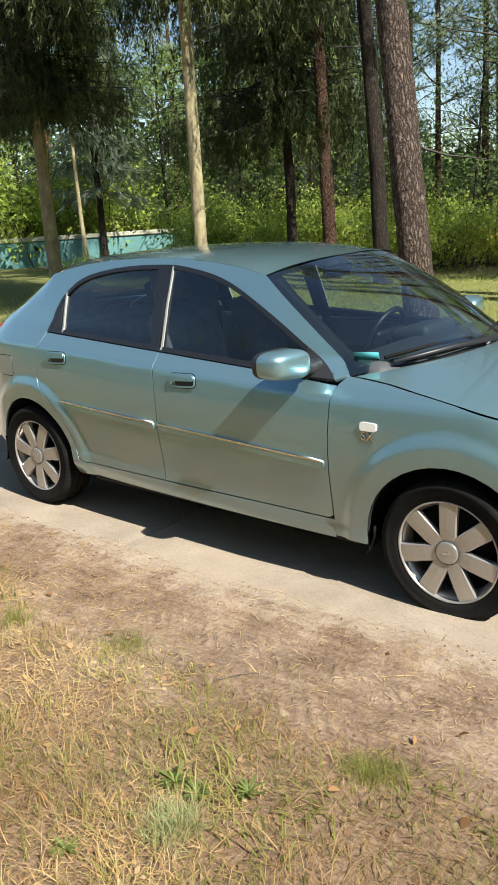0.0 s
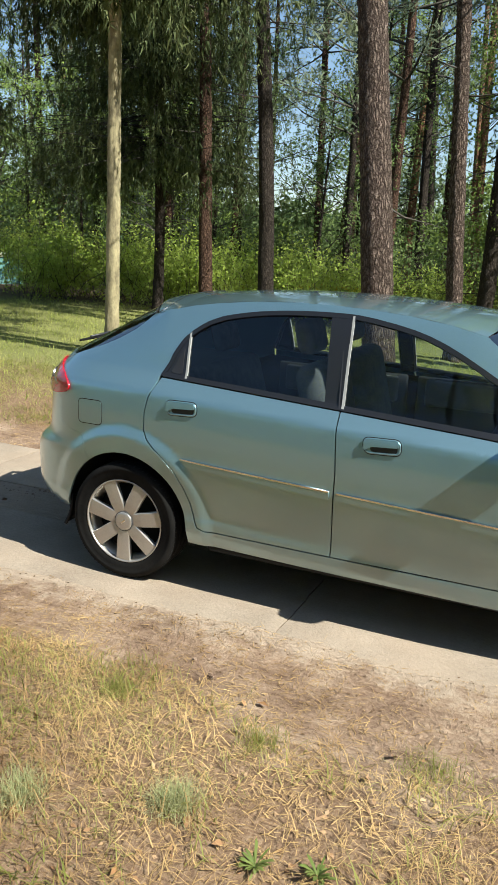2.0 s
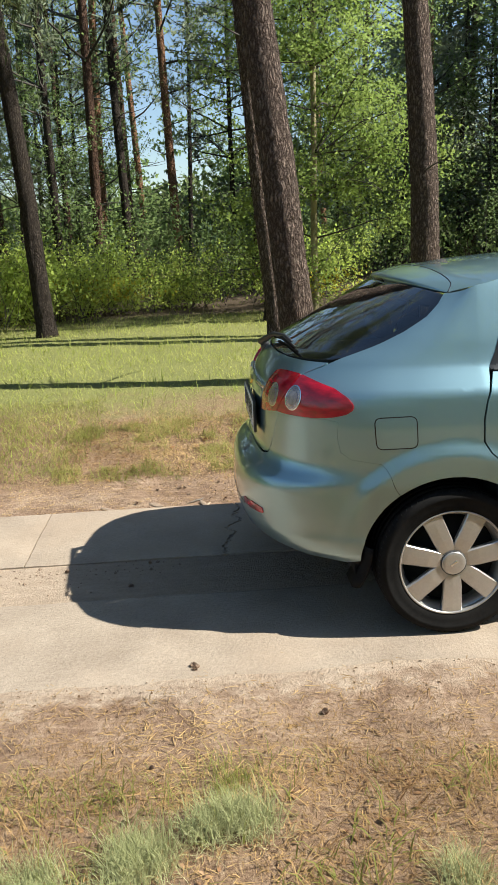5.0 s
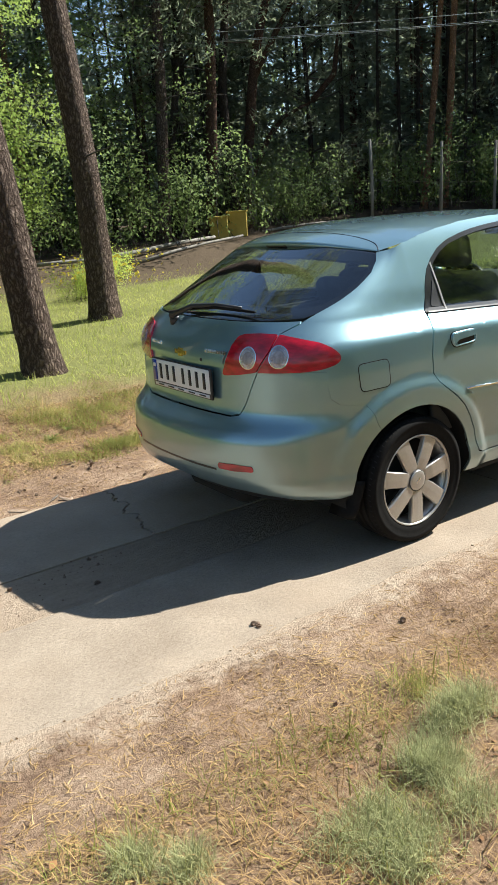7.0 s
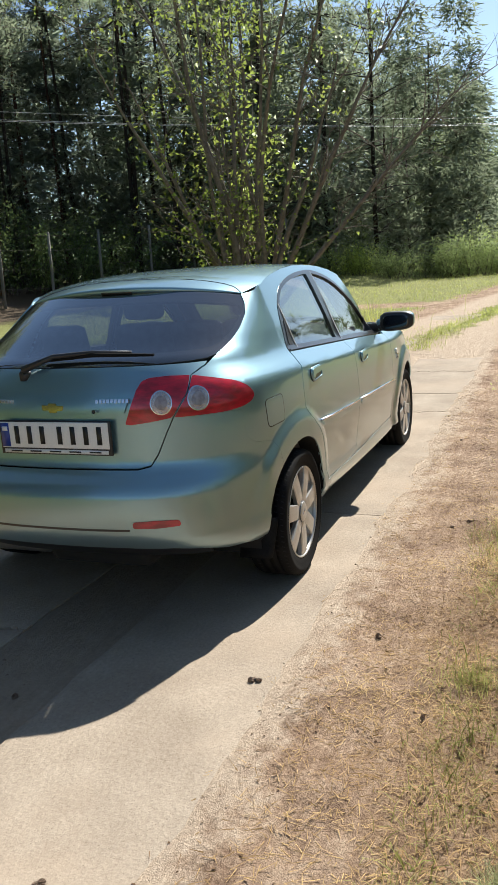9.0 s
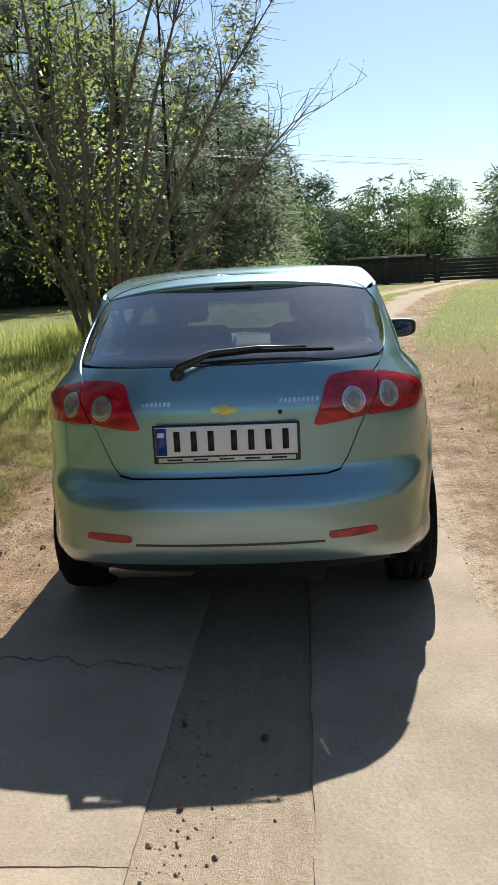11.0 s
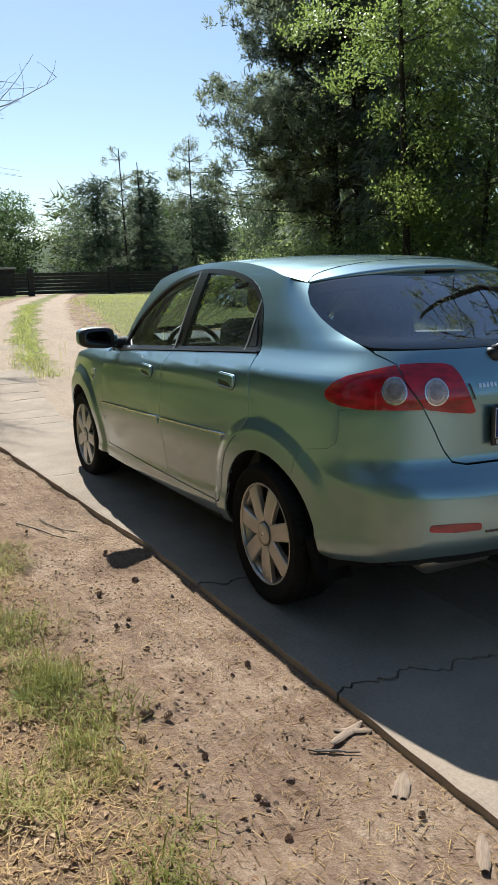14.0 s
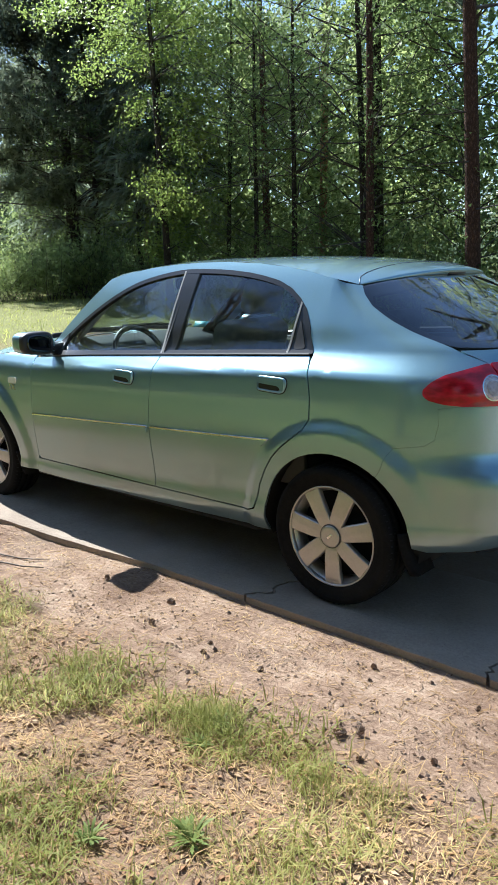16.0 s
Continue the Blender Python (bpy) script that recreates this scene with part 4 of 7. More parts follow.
    for wy in (-1.30, -1.46):
        z -= 0.010 * math.exp(-((y - wy + 0.05 * noise.noise((x * 0.6, 0, 4.0))) / 0.05) ** 2)
    return z


def ticks(near0, near1, step, far, grow):
    mid = [near0 + step * k for k in range(int((near1 - near0) / step) + 1)]
    lo, hi = [], []
    a, s = mid[0], step
    while a > -far:
        s *= grow
        a -= s
        lo.append(a)
    b, s = mid[-1], step
    while b < far:
        s *= grow
        b += s
        hi.append(b)
    return lo[::-1] + mid + hi


def ground_material():
    m, n, l, b = material("sandy track and dry grass")
    tc = n.new("ShaderNodeTexCoord")
    sep = n.new("ShaderNodeSeparateXYZ")
    l.new(tc.outputs["Object"], sep.inputs[0])
    wob = noise_node(n, l, 1.3, 6, 0.65)
    wob2 = noise_node(n, l, 7.0, 5, 0.7)
    fine = noise_node(n, l, 55.0, 6, 0.75)
    grit = noise_node(n, l, 240.0, 3, 0.7)
    streak = noise_node(n, l, 14.0, 5, 0.7, stretch=(0.25, 2.2, 1))
    pale = ramp(n, [(0.30, (0.27, 0.205, 0.15)), (0.5, (0.385, 0.30, 0.22)), (0.72, (0.49, 0.395, 0.30))])
    sand = ramp(n, [(0.33, (0.105, 0.062, 0.039)), (0.5, (0.258, 0.174, 0.116)), (0.68, (0.445, 0.335, 0.232))])
    f = math_node(n, l, "ADD", math_node(n, l, "MULTIPLY", streak.outputs[0], 0.32), math_node(n, l, "MULTIPLY", fine.outputs[0], 0.43))
    f = math_node(n, l, "ADD", f, math_node(n, l, "MULTIPLY", wob2.outputs[0], 0.25))
    blotch = noise_node(n, l, 3.1, 4, 0.6)
    l.new(math_node(n, l, "ADD", f, math_node(n, l, "MULTIPLY", math_node(n, l, "SUBTRACT", blotch.outputs[0], 0.5), 0.45)), sand.inputs[0])
    l.new(f, pale.inputs[0])
    fib_a = noise_node(n, l, 120.0, 3, 0.6, stretch=(0.12, 1, 1))
    fib_b = noise_node(n, l, 120.0, 3, 0.6, stretch=(1, 0.14, 1))
    fibre = math_node(n, l, "MAXIMUM", fib_a.outputs[0], fib_b.outputs[0])
    straw = ramp(n, [(0.32, (0.085, 0.05, 0.031)), (0.5, (0.225, 0.145, 0.088)), (0.70, (0.43, 0.315, 0.20))])
    l.new(math_node(n, l, "ADD", math_node(n, l, "MULTIPLY", fine.outputs[0], 0.45), math_node(n, l, "MULTIPLY", fibre, 0.5)), straw.inputs[0])
    green = ramp(n, [(0.3, (0.085, 0.11, 0.03)), (0.7, (0.24, 0.275, 0.075))])
    l.new(fine.outputs[0], green.inputs[0])
    brown = ramp(n, [(0.3, (0.045, 0.033, 0.022)), (0.7, (0.13, 0.095, 0.062))])
    l.new(fine.outputs[0], brown.inputs[0])

    def rng(v, a, c):
        mr = n.new("ShaderNodeMapRange")
        mr.interpolation_type = "SMOOTHSTEP"
        mr.inputs[1].default_value, mr.inputs[2].default_value = a, c
        l.new(v, mr.inputs[0])
        return mr.outputs[0]

    def neg(v):
        return math_node(n, l, "MULTIPLY", v, -1.0)

    w = math_node(n, l, "MULTIPLY", math_node(n, l, "SUBTRACT", wob.outputs[0], 0.5), 1.1)
    w2 = math_node(n, l, "MULTIPLY", math_node(n, l, "SUBTRACT", wob2.outputs[0], 0.5), 0.6)
    w = math_node(n, l, "ADD", w, w2)
    # the track bends to the right ahead
    bend = math_node(n, l, "MULTIPLY", math_node(n, l, "POWER", math_node(n, l, "MAXIMUM", math_node(n, l, "SUBTRACT", sep.outputs[0], 8.0), 0.0), 1.2), 0.13)
    yb = math_node(n, l, "ADD", sep.outputs[1], bend)
    yw = math_node(n, l, "ADD", yb, w)
    edge = math_node(n, l, "ADD", yb, w2)
    road = math_node(n, l, "MULTIPLY", rng(edge, -1.24, -1.04), math_node(n, l, "SUBTRACT", 1.0, rng(edge, 0.75, 1.0)))
    tail = math_node(n, l, "MULTIPLY", rng(neg(sep.outputs[0]), -0.6, 0.6), 0.12)
    wide = math_node(n, l, "SUBTRACT", tail, math_node(n, l, "MULTIPLY", rng(sep.outputs[0], 0.5, 1.6), 0.25))
    dry = math_node(n, l, "MAXIMUM", rng(math_node(n, l, "ADD", neg(yw), wide), 1.5, 1.7), rng(yw, 1.45, 1.75))
    lush = rng(math_node(n, l, "ADD", math_node(n, l, "ADD", yb, math_node(n, l, "MULTIPLY", rng(sep.outputs[0], -0.5, 2.5), 1.1)), math_node(n, l, "MULTIPLY", w, 2.0)), 2.6, 4.0)
    lush = math_node(n, l, "MAXIMUM", lush, math_node(n, l, "MULTIPLY", rng(sep.outputs[0], 5.0, 11.0), dry))
    lush = math_node(n, l, "MAXIMUM", lush, rng(neg(yw), 4.5, 8.0))
    wood = math_node(n, l, "MAXIMUM", rng(yw, 9.5, 12.5), rng(neg(yw), 10.0, 14.0))
    wood = math_node(n, l, "MAXIMUM", wood, math_node(n, l, "MULTIPLY", rng(sep.outputs[0], 2.5, 5.0), rng(yw, 9.4, 10.4)))
    wood = math_node(n, l, "MULTIPLY", wood, rng(neg(sep.outputs[0]), -26.0, -16.0))
    road = math_node(n, l, "MAXIMUM", road, math_node(n, l, "MULTIPLY", rng(wob.outputs[0], 0.52, 0.72), 0.4))
    c = mix_rgb(n, l, road, sand.outputs[0], pale.outputs[0])
    rut = math_node(n, l, "MULTIPLY", rng(sep.outputs[0], 7.0, 10.0), math_node(n, l, "SUBTRACT", 1.0, rng(math_node(n, l, "ABSOLUTE", math_node(n, l, "ADD", yw, 0.1)), 0.18, 0.36)))
    dry = math_node(n, l, "MAXIMUM", dry, rut)
    lush = math_node(n, l, "MAXIMUM", lush, rut)
    bare = math_node(n, l, "MULTIPLY", rng(sep.outputs[1], -1.2, -0.2), math_node(n, l, "SUBTRACT", 1.0, rng(sep.outputs[1], 2.4, 4.5)))
    bare = math_node(n, l, "MULTIPLY", bare, math_node(n, l, "SUBTRACT", 1.0, rng(math_node(n, l, "ABSOLUTE", math_node(n, l, "ADD", math_node(n, l, "SUBTRACT", sep.outputs[0], 13.5), w)), 0.35, 0.6)))
    bare = math_node(n, l, "SUBTRACT", 1.0, bare)
    dry, lush = math_node(n, l, "MULTIPLY", dry, bare), math_node(n, l, "MULTIPLY", lush, bare)
    c = mix_rgb(n, l, dry, c, straw.outputs[0])
    c = mix_rgb(n, l, math_node(n, l, "MULTIPLY", lush, 0.75), c, green.outputs[0])
    c = mix_rgb(n, l, wood, c, brown.outputs[0])
    # under-car shade painted as a browner strip between the slabs
    car_shade = math_node(n, l, "MULTIPLY", math_node(n, l, "MULTIPLY", rng(sep.outputs[0], -2.2, -0.9), math_node(n, l, "SUBTRACT", 1.0, rng(sep.outputs[0], 2.6, 3.4))), math_node(n, l, "SUBTRACT", 1.0, rng(math_node(n, l, "ABSOLUTE", math_node(n, l, "ADD", sep.outputs[1], 0.05)), 0.3, 0.5)))
    c = mix_rgb(n, l, math_node(n, l, "MULTIPLY", car_shade, 0.3), c, brown.outputs[0])
    # the rise added far off to hide the bright low sky, coloured like woods
    rise = n.new("ShaderNodeVectorMath")
    rise.operation = "LENGTH"
    l.new(tc.outputs["Object"], rise.inputs[0])
    hill = ramp(n, [(0.35, (0.03, 0.05, 0.022)), (0.65, (0.07, 0.10, 0.04))])
    l.new(wob2.outputs[0], hill.inputs[0])
    c = mix_rgb(n, l, rng(rise.outputs["Value"], 44.0, 56.0), c, hill.outputs[0])
    l.new(c, b.inputs["Base Color"])
    b.inputs["Roughness"].default_value = 0.95
    b.inputs["Specular IOR Level"].default_value = 0.15
    h = math_node(n, l, "ADD", fine.outputs[0], math_node(n, l, "MULTIPLY", grit.outputs[0], 0.4))
    # tyre prints pressed into the soft shoulder
    tread = n.new("ShaderNodeTexWave")
    tread.wave_type, tread.bands_direction = "BANDS", "DIAGONAL"
    tread.inputs["Scale"].default_value, tread.inputs["Distortion"].default_value, tread.inputs["Detail Scale"].default_value = 9.0, 1.2, 2.0
    l.new(tc.outputs["Object"], tread.inputs["Vector"])
    for at in (-1.40, -1.66):
        lane = math_node(n, l, "SUBTRACT", 1.0, rng(math_node(n, l, "ABSOLUTE", math_node(n, l, "SUBTRACT", edge, at)), 0.04, 0.11))
        lane = math_node(n, l, "MULTIPLY", math_node(n, l, "MULTIPLY", lane, rng(sep.outputs[0], 0.9, 1.8)), math_node(n, l, "MULTIPLY", rng(wob2.outputs[0], 0.4, 0.6), 0.9))
        h = math_node(n, l, "ADD", h, math_node(n, l, "MULTIPLY", lane, tread.outputs["Fac"]))
    add_bump(n, l, b, math_node(n, l, "ADD", h, math_node(n, l, "MULTIPLY", wob2.outputs[0], 1.6)), 0.65, 0.022)
    return m


xs, ys = ticks(-4.2, 5.0, 0.085, 700, 1.11), ticks(-3.6, 3.6, 0.062, 700, 1.11)
verts = [(x, y, ground_z(x, y)) for y in ys for x in xs]
n = len(xs)
faces = [(j * n + i, j * n + i + 1, (j + 1) * n + i + 1, (j + 1) * n + i) for j in range(len(ys) - 1) for i in range(n - 1)]
ground = mesh_of("ground", verts, faces, ground_material(), None, "", True)
tagged(ground, "sandy track shoulders, dry grass and forest floor", "ground", kind="structure")



def concrete():
    """Worn slabs: blotches, drifted sand, fine aggregate and dark pits."""
    m, n, l, b = material("pale worn concrete")
    blot = noise_node(n, l, 2.2, 6, 0.65)
    grain = noise_node(n, l, 70.0, 4, 0.7)
    sand = noise_node(n, l, 0.9, 5, 0.6)
    vo = n.new("ShaderNodeTexVoronoi")
    vo.inputs["Scale"].default_value = 95.0
    tc = n.new("ShaderNodeTexCoord")
    l.new(tc.outputs["Object"], vo.inputs["Vector"])
    r = ramp(n, [(0.30, (0.20, 0.155, 0.115)), (0.5, (0.285, 0.232, 0.177)), (0.70, (0.40, 0.332, 0.257))])
    l.new(math_node(n, l, "ADD", math_node(n, l, "MULTIPLY", blot.outputs[0], 0.6), math_node(n, l, "MULTIPLY", grain.outputs[0], 0.4)), r.inputs[0])
    pit = n.new("ShaderNodeMapRange")
    pit.inputs[1].default_value, pit.inputs[2].default_value, pit.inputs[3].default_value, pit.inputs[4].default_value = 0.12, 0.28, 0.65, 0.0
    l.new(vo.outputs["Distance"], pit.inputs[0])
    c = mix_rgb(n, l, math_node(n, l, "MULTIPLY", pit.outputs[0], vo.outputs["Color"], True), r.outputs[0], (0.12, 0.09, 0.065))
    dust = n.new("ShaderNodeMapRange")
    dust.inputs[1].default_value, dust.inputs[2].default_value, dust.inputs[4].default_value = 0.45, 0.7, 0.6
    l.new(sand.outputs[0], dust.inputs[0])
    l.new(mix_rgb(n, l, dust.outputs[0], c, (0.39, 0.30, 0.217)), b.inputs["Base Color"])
    b.inputs["Roughness"].default_value = 0.92
    b.inputs["Specular IOR Level"].default_value = 0.2
    add_bump(n, l, b, math_node(n, l, "ADD", grain.outputs[0], math_node(n, l, "MULTIPLY", blot.outputs[0], 0.8)), 0.75, 0.005)
    return m


CONCRETE = concrete()
pavement = tagged(new("pavement"), "two strips of cracked pale concrete slabs dusted with sand", "pavement", kind="structure")


def drift(x):
    return 0.088 * max(0.0, min(x, 4.5) - 1.0) - 0.115 * max(0.0, x - 4.6) ** 1.2


def jag(y, seed, amount):
    a, f = divmod(y * 16 + seed * 7.3, 1.0)           # an angular break, from corner to corner
    step = lerp(noise.noise((a * 0.73, seed * 3.1, 5)), noise.noise(((a + 1) * 0.73, seed * 3.1, 5)), f)
    return amount * (0.9 * noise.noise((y * 2.4, seed * 3.1, 0)) + 0.75 * step + 0.25 * noise.noise((y * 41, seed, 4)))


def slab(x0, x1, y0, y1, s0, s1, a0, a1):
    """One slab; its ends are jagged by a0 and a1 where it has cracked."""
    bm = bmesh.new()
    nx, ny = max(2, int((x1 - x0) / 0.06)), 40
    rows = []
    for i in range(nx + 1):
        row = []
        for j in range(ny + 1):
            y = lerp(y0, y1, j / ny)
            f = i / nx
            x = lerp(x0 + jag(y, s0, a0), x1 + jag(y, s1, a1), f)
            if i == nx and a1 > 0.05:                 # crumbs lost along the break
                x -= 0.022 * max(0.0, noise.noise((y * 11, s1, 9)))
            rim = min(i, nx - i, j, ny - j)
            if j in (0, ny):
                y += 0.006 * noise.noise((x * 5, y0, 3.0)) + 0.011 * noise.noise((x * 27, y0, 3.0)) * max(0.0, noise.noise((x * 3, y0, 6.0)) + 0.4)
            if y0 > 0:
                y += drift(x)
            row.append(bm.verts.new((x, y, 0.033 * max(0.0, x - 1.5) + 0.003 * noise.noise((x * 3, y * 3, s0)) - (0.004 if rim == 0 else 0))))
        rows.append(row)
    for a, b in zip(rows, rows[1:]):
        for j in range(ny):
            bm.faces.new((a[j], b[j], b[j + 1], a[j + 1]))
    rim = [e for e in bm.edges if len(e.link_faces) == 1]
    ext = bmesh.ops.extrude_edge_only(bm, edges=rim)
    bmesh.ops.translate(bm, vec=(0, 0, -0.14), verts=[v for v in ext["geom"] if isinstance(v, bmesh.types.BMVert)])
    bmesh.ops.recalc_face_normals(bm, faces=bm.faces)
    part("slab", bm, CONCRETE, pavement, shade=False)


for y0, y1, cuts in ((0.17, 0.97, ((-8.0, 0), (-4.95, 0), (-1.87, 0.006), (-0.80, 0.12), (0.30, 0.10), (2.6, 0.01), (4.4, 0.02), (4.72, 0.07), (5.1, 0.1), (5.75, 0.09), (6.2, 0.12), (6.95, 0.1), (7.4, 0.1), (8.1, 0.12), (8.9, 0.1), (9.5, 0.12), (10.4, 0.1), (11.2, 0.12))),
                     (-1.08, -0.28, ((-8.0, 0), (-5.2, 0.004), (-2.32, 0.10), (0.9, 0.01), (3.6, 0.08), (4.4, 0.02), (5.6, 0.1), (6.5, 0.1)))):
    for i, ((xa, aa), (xb, ab)) in enumerate(zip(cuts, cuts[1:])):
        slab(xa + (0.006 if aa > 0.05 else 0.003), xb - (0.006 if ab > 0.05 else 0.003), y0, y1, xa, xb, aa, ab)


# ---- leaves, needles and blades as quick meshes ----
def raw_mesh(name, co, tri):
    me = bpy.data.meshes.new(name)
    me.vertices.add(len(co))
    me.vertices.foreach_set("co", np.asarray(co, np.float32).ravel())
    k = tri.shape[1]
    me.loops.add(tri.size)
    me.loops.foreach_set("vertex_index", tri.astype(np.int32).ravel())
    me.polygons.add(len(tri))
    me.polygons.foreach_set("loop_start", (np.arange(len(tri)) * k).astype(np.int32))
    me.update(calc_edges=True)
    return me


def unit(v):
    return v / np.maximum(np.linalg.norm(v, axis=1, keepdims=True), 1e-9)


def soften(me, nrm, k):
    """Turns the leaves' shading towards the outward side of their clump."""
    me.shade_smooth()
    me.normals_split_custom_set_from_vertices(np.repeat(nrm, k, 0))
    return me


def outward(rng, at, mid, lift=0.5):
    return unit(unit(at - mid) + np.array([[0, 0, lift]]) + rng.normal(size=at.shape) * 0.35)


def leaf_mesh(name, rng, at, size, aspect=0.62, flat=0.4, soft=None):
    """Lozenge leaves, each a folded quad, at the points given."""
    n = len(at)
    s = size * rng.uniform(0.6, 1.3, (n, 1))
    d = unit(rng.normal(size=(n, 3)))
    nrm = unit(rng.normal(size=(n, 3)) * (1 - flat) + np.array([[0.25, 0, 1.0]]) * flat)
    d = unit(d - nrm * (d * nrm).sum(1, keepdims=True))
    side = np.cross(nrm, d)
    a = at - d * s * 0.5
    c = at + d * s * 0.5 - nrm * s * 0.12
    b = at + side * s * aspect * 0.5 + nrm * s * 0.08
    e = at - side * s * aspect * 0.5 + nrm * s * 0.08
    co = np.stack([a, b, c, e], 1).reshape(-1, 3)
    me = raw_mesh(name, co, np.arange(4 * n).reshape(n, 4))
    return me if soft is None else soften(me, soft, 4)


def small_leaves(name, rng, at, size, mid, times=2, lift=0.5, spread=0.05, aspect=0.75):
    """Many small pointed leaves round the points given, shaded by their clump."""
    at = np.repeat(at, times, 0)
    n = len(at)
    face = unit(at - mid)
    at = at + rng.normal(size=(n, 3)) * spread
    s = size * rng.uniform(0.55, 1.3, (n, 1))
    nrm = unit(rng.normal(size=(n, 3)) * 0.7 + np.array([[0.2, 0, 0.55]]) + face * 0.3)
    d = rng.normal(size=(n, 3)) + np.array([[0, 0, -0.35]])
    d = unit(d - nrm * (d * nrm).sum(1, keepdims=True))
    side = np.cross(nrm, d) * s * aspect * 0.5
    co = np.stack([at + side, at - side, at + d * s], 1).reshape(-1, 3)
    me = raw_mesh(name, co, np.arange(3 * n).reshape(n, 3))
    return soften(me, unit(face + np.array([[0, 0, lift]]) + rng.normal(size=(n, 3)) * 0.28), 3)


def spike_mesh(name, rng, at, direction, length, width, soft=None, lying=False):
    """Thin pointed spikes (needles, twigs of needles)."""
    n = len(at)
    side = unit(np.cross(direction, rng.normal(size=(n, 3)) * (0.35 if lying else 1.0) + np.array([[0, 0, 1.0 if lying else 0.0]])))
    w = (width * rng.uniform(0.6, 1.4, n))[:, None]
    tip = at + direction * length[:, None]
    co = np.stack([at + side * w, at - side * w, tip], 1).reshape(-1, 3)
    me = raw_mesh(name, co, np.arange(3 * n).reshape(n, 3))
    return me if soft is None else soften(me, soft, 3)


def blade_mesh(name, rng, at, length, width, spread, droop):
    """Bent grass blades: two joints and a tip each."""
    n = len(at)
    ang = rng.uniform(0, 2 * np.pi, n)
    out = np.stack([np.cos(ang), np.sin(ang), np.zeros(n)], 1)
    side = np.stack([-np.sin(ang), np.cos(ang), np.zeros(n)], 1)
    tilt = np.clip(rng.normal(spread, 0.3, n), 0.03, 1.5)[:, None]
    up = np.array([[0, 0, 1.0]])
    d1 = out * np.sin(tilt) + up * np.cos(tilt)
    t2 = np.minimum(tilt + droop * rng.uniform(0.3, 1.4, (n, 1)), 1.95)
    d2 = out * np.sin(t2) + up * np.cos(t2)
    L, w = length[:, None], width[:, None] * 0.5
    m1 = at + d1 * L * 0.5
    tip = m1 + d2 * L * 0.5
    co = np.stack([at - side * w, at + side * w, m1 - side * w * 0.8, m1 + side * w * 0.8, tip], 1).reshape(-1, 3)
    k = np.arange(n)[:, None] * 5
    tri = np.concatenate([k + np.array([[0, 1, 3]]), k + np.array([[0, 3, 2]]), k + np.array([[2, 3, 4]])], 0)
    return raw_mesh(name, co, tri)


def leaf_material(name, colors, glow=0.4, rough=0.5):
    """A leaf: each its own shade, some light let through."""
    m, n, l, b = material(name)
    geo = n.new("ShaderNodeNewGeometry")
    r = ramp(n, [(i / max(1, len(colors) - 1), c) for i, c in enumerate(colors)])
    # metre-wide noise paints sun and shade masses into the foliage
    patch = noise_node(n, l, 1.3, 3, 0.5)
    mass = n.new("ShaderNodeMapRange")
    mass.inputs[1].default_value, mass.inputs[2].default_value = 0.36, 0.64
    l.new(patch.outputs[0], mass.inputs[0])
    l.new(math_node(n, l, "ADD", math_node(n, l, "MULTIPLY", geo.outputs["Random Per Island"], 0.4), math_node(n, l, "MULTIPLY", mass.outputs[0], 0.6)), r.inputs[0])
    c = r.outputs[0]
    l.new(c, b.inputs["Base Color"])
    b.inputs["Roughness"].default_value = rough
    b.inputs["Specular IOR Level"].default_value = 0.1
    tr = n.new("ShaderNodeBsdfTranslucent")
    l.new(mix_rgb(n, l, 0.5, c, colors[-1]), tr.inputs[0])
    mx = n.new("ShaderNodeMixShader")
    mx.inputs[0].default_value = glow
    l.new(b.outputs[0], mx.inputs[1])
    l.new(tr.outputs[0], mx.inputs[2])
    l.new(mx.outputs[0], n["Material Output"].inputs[0])
    return m


STRAW = leaf_material("dry straw", [(0.14, 0.075, 0.035), (0.365, 0.24, 0.105), (0.60, 0.42, 0.19)], 0.15, 0.6)
GREENGRASS = leaf_material("green grass", [(0.10, 0.125, 0.025), (0.25, 0.265, 0.065), (0.48, 0.43, 0.17)], 0.48, 0.5)
FESCUE = leaf_material("blue-green fescue", [(0.18, 0.195, 0.085), (0.36, 0.37, 0.175), (0.58, 0.55, 0.32)], 0.25, 0.5)
WEED = leaf_material("weed leaf", [(0.08, 0.115, 0.03), (0.16, 0.205, 0.055), (0.30, 0.325, 0.11)], 0.3, 0.5)
MEADOW = leaf_material("meadow grass", [(0.19, 0.24, 0.05), (0.37, 0.42, 0.10), (0.54, 0.53, 0.175)], 0.52, 0.6)
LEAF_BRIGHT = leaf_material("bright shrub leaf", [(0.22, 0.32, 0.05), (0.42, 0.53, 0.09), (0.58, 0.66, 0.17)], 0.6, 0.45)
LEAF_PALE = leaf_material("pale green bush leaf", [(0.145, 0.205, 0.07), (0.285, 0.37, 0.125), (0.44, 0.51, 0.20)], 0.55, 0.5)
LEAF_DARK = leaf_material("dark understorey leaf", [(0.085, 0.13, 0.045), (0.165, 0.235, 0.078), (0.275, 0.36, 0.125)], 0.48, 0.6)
LEAF_BIRCH = leaf_material("birch leaf", [(0.13, 0.20, 0.042), (0.25, 0.345, 0.075), (0.39, 0.48, 0.13)], 0.45, 0.5)
LEAF_YELLOW = leaf_material("yellowing leaf", [(0.12, 0.19, 0.03), (0.24, 0.335, 0.06), (0.36, 0.40, 0.095)], 0.5, 0.45)
NEEDLE_PINE = leaf_material("pine needles", [(0.145, 0.18, 0.115), (0.225, 0.27, 0.17), (0.33, 0.375, 0.24)], 0.48, 0.7)
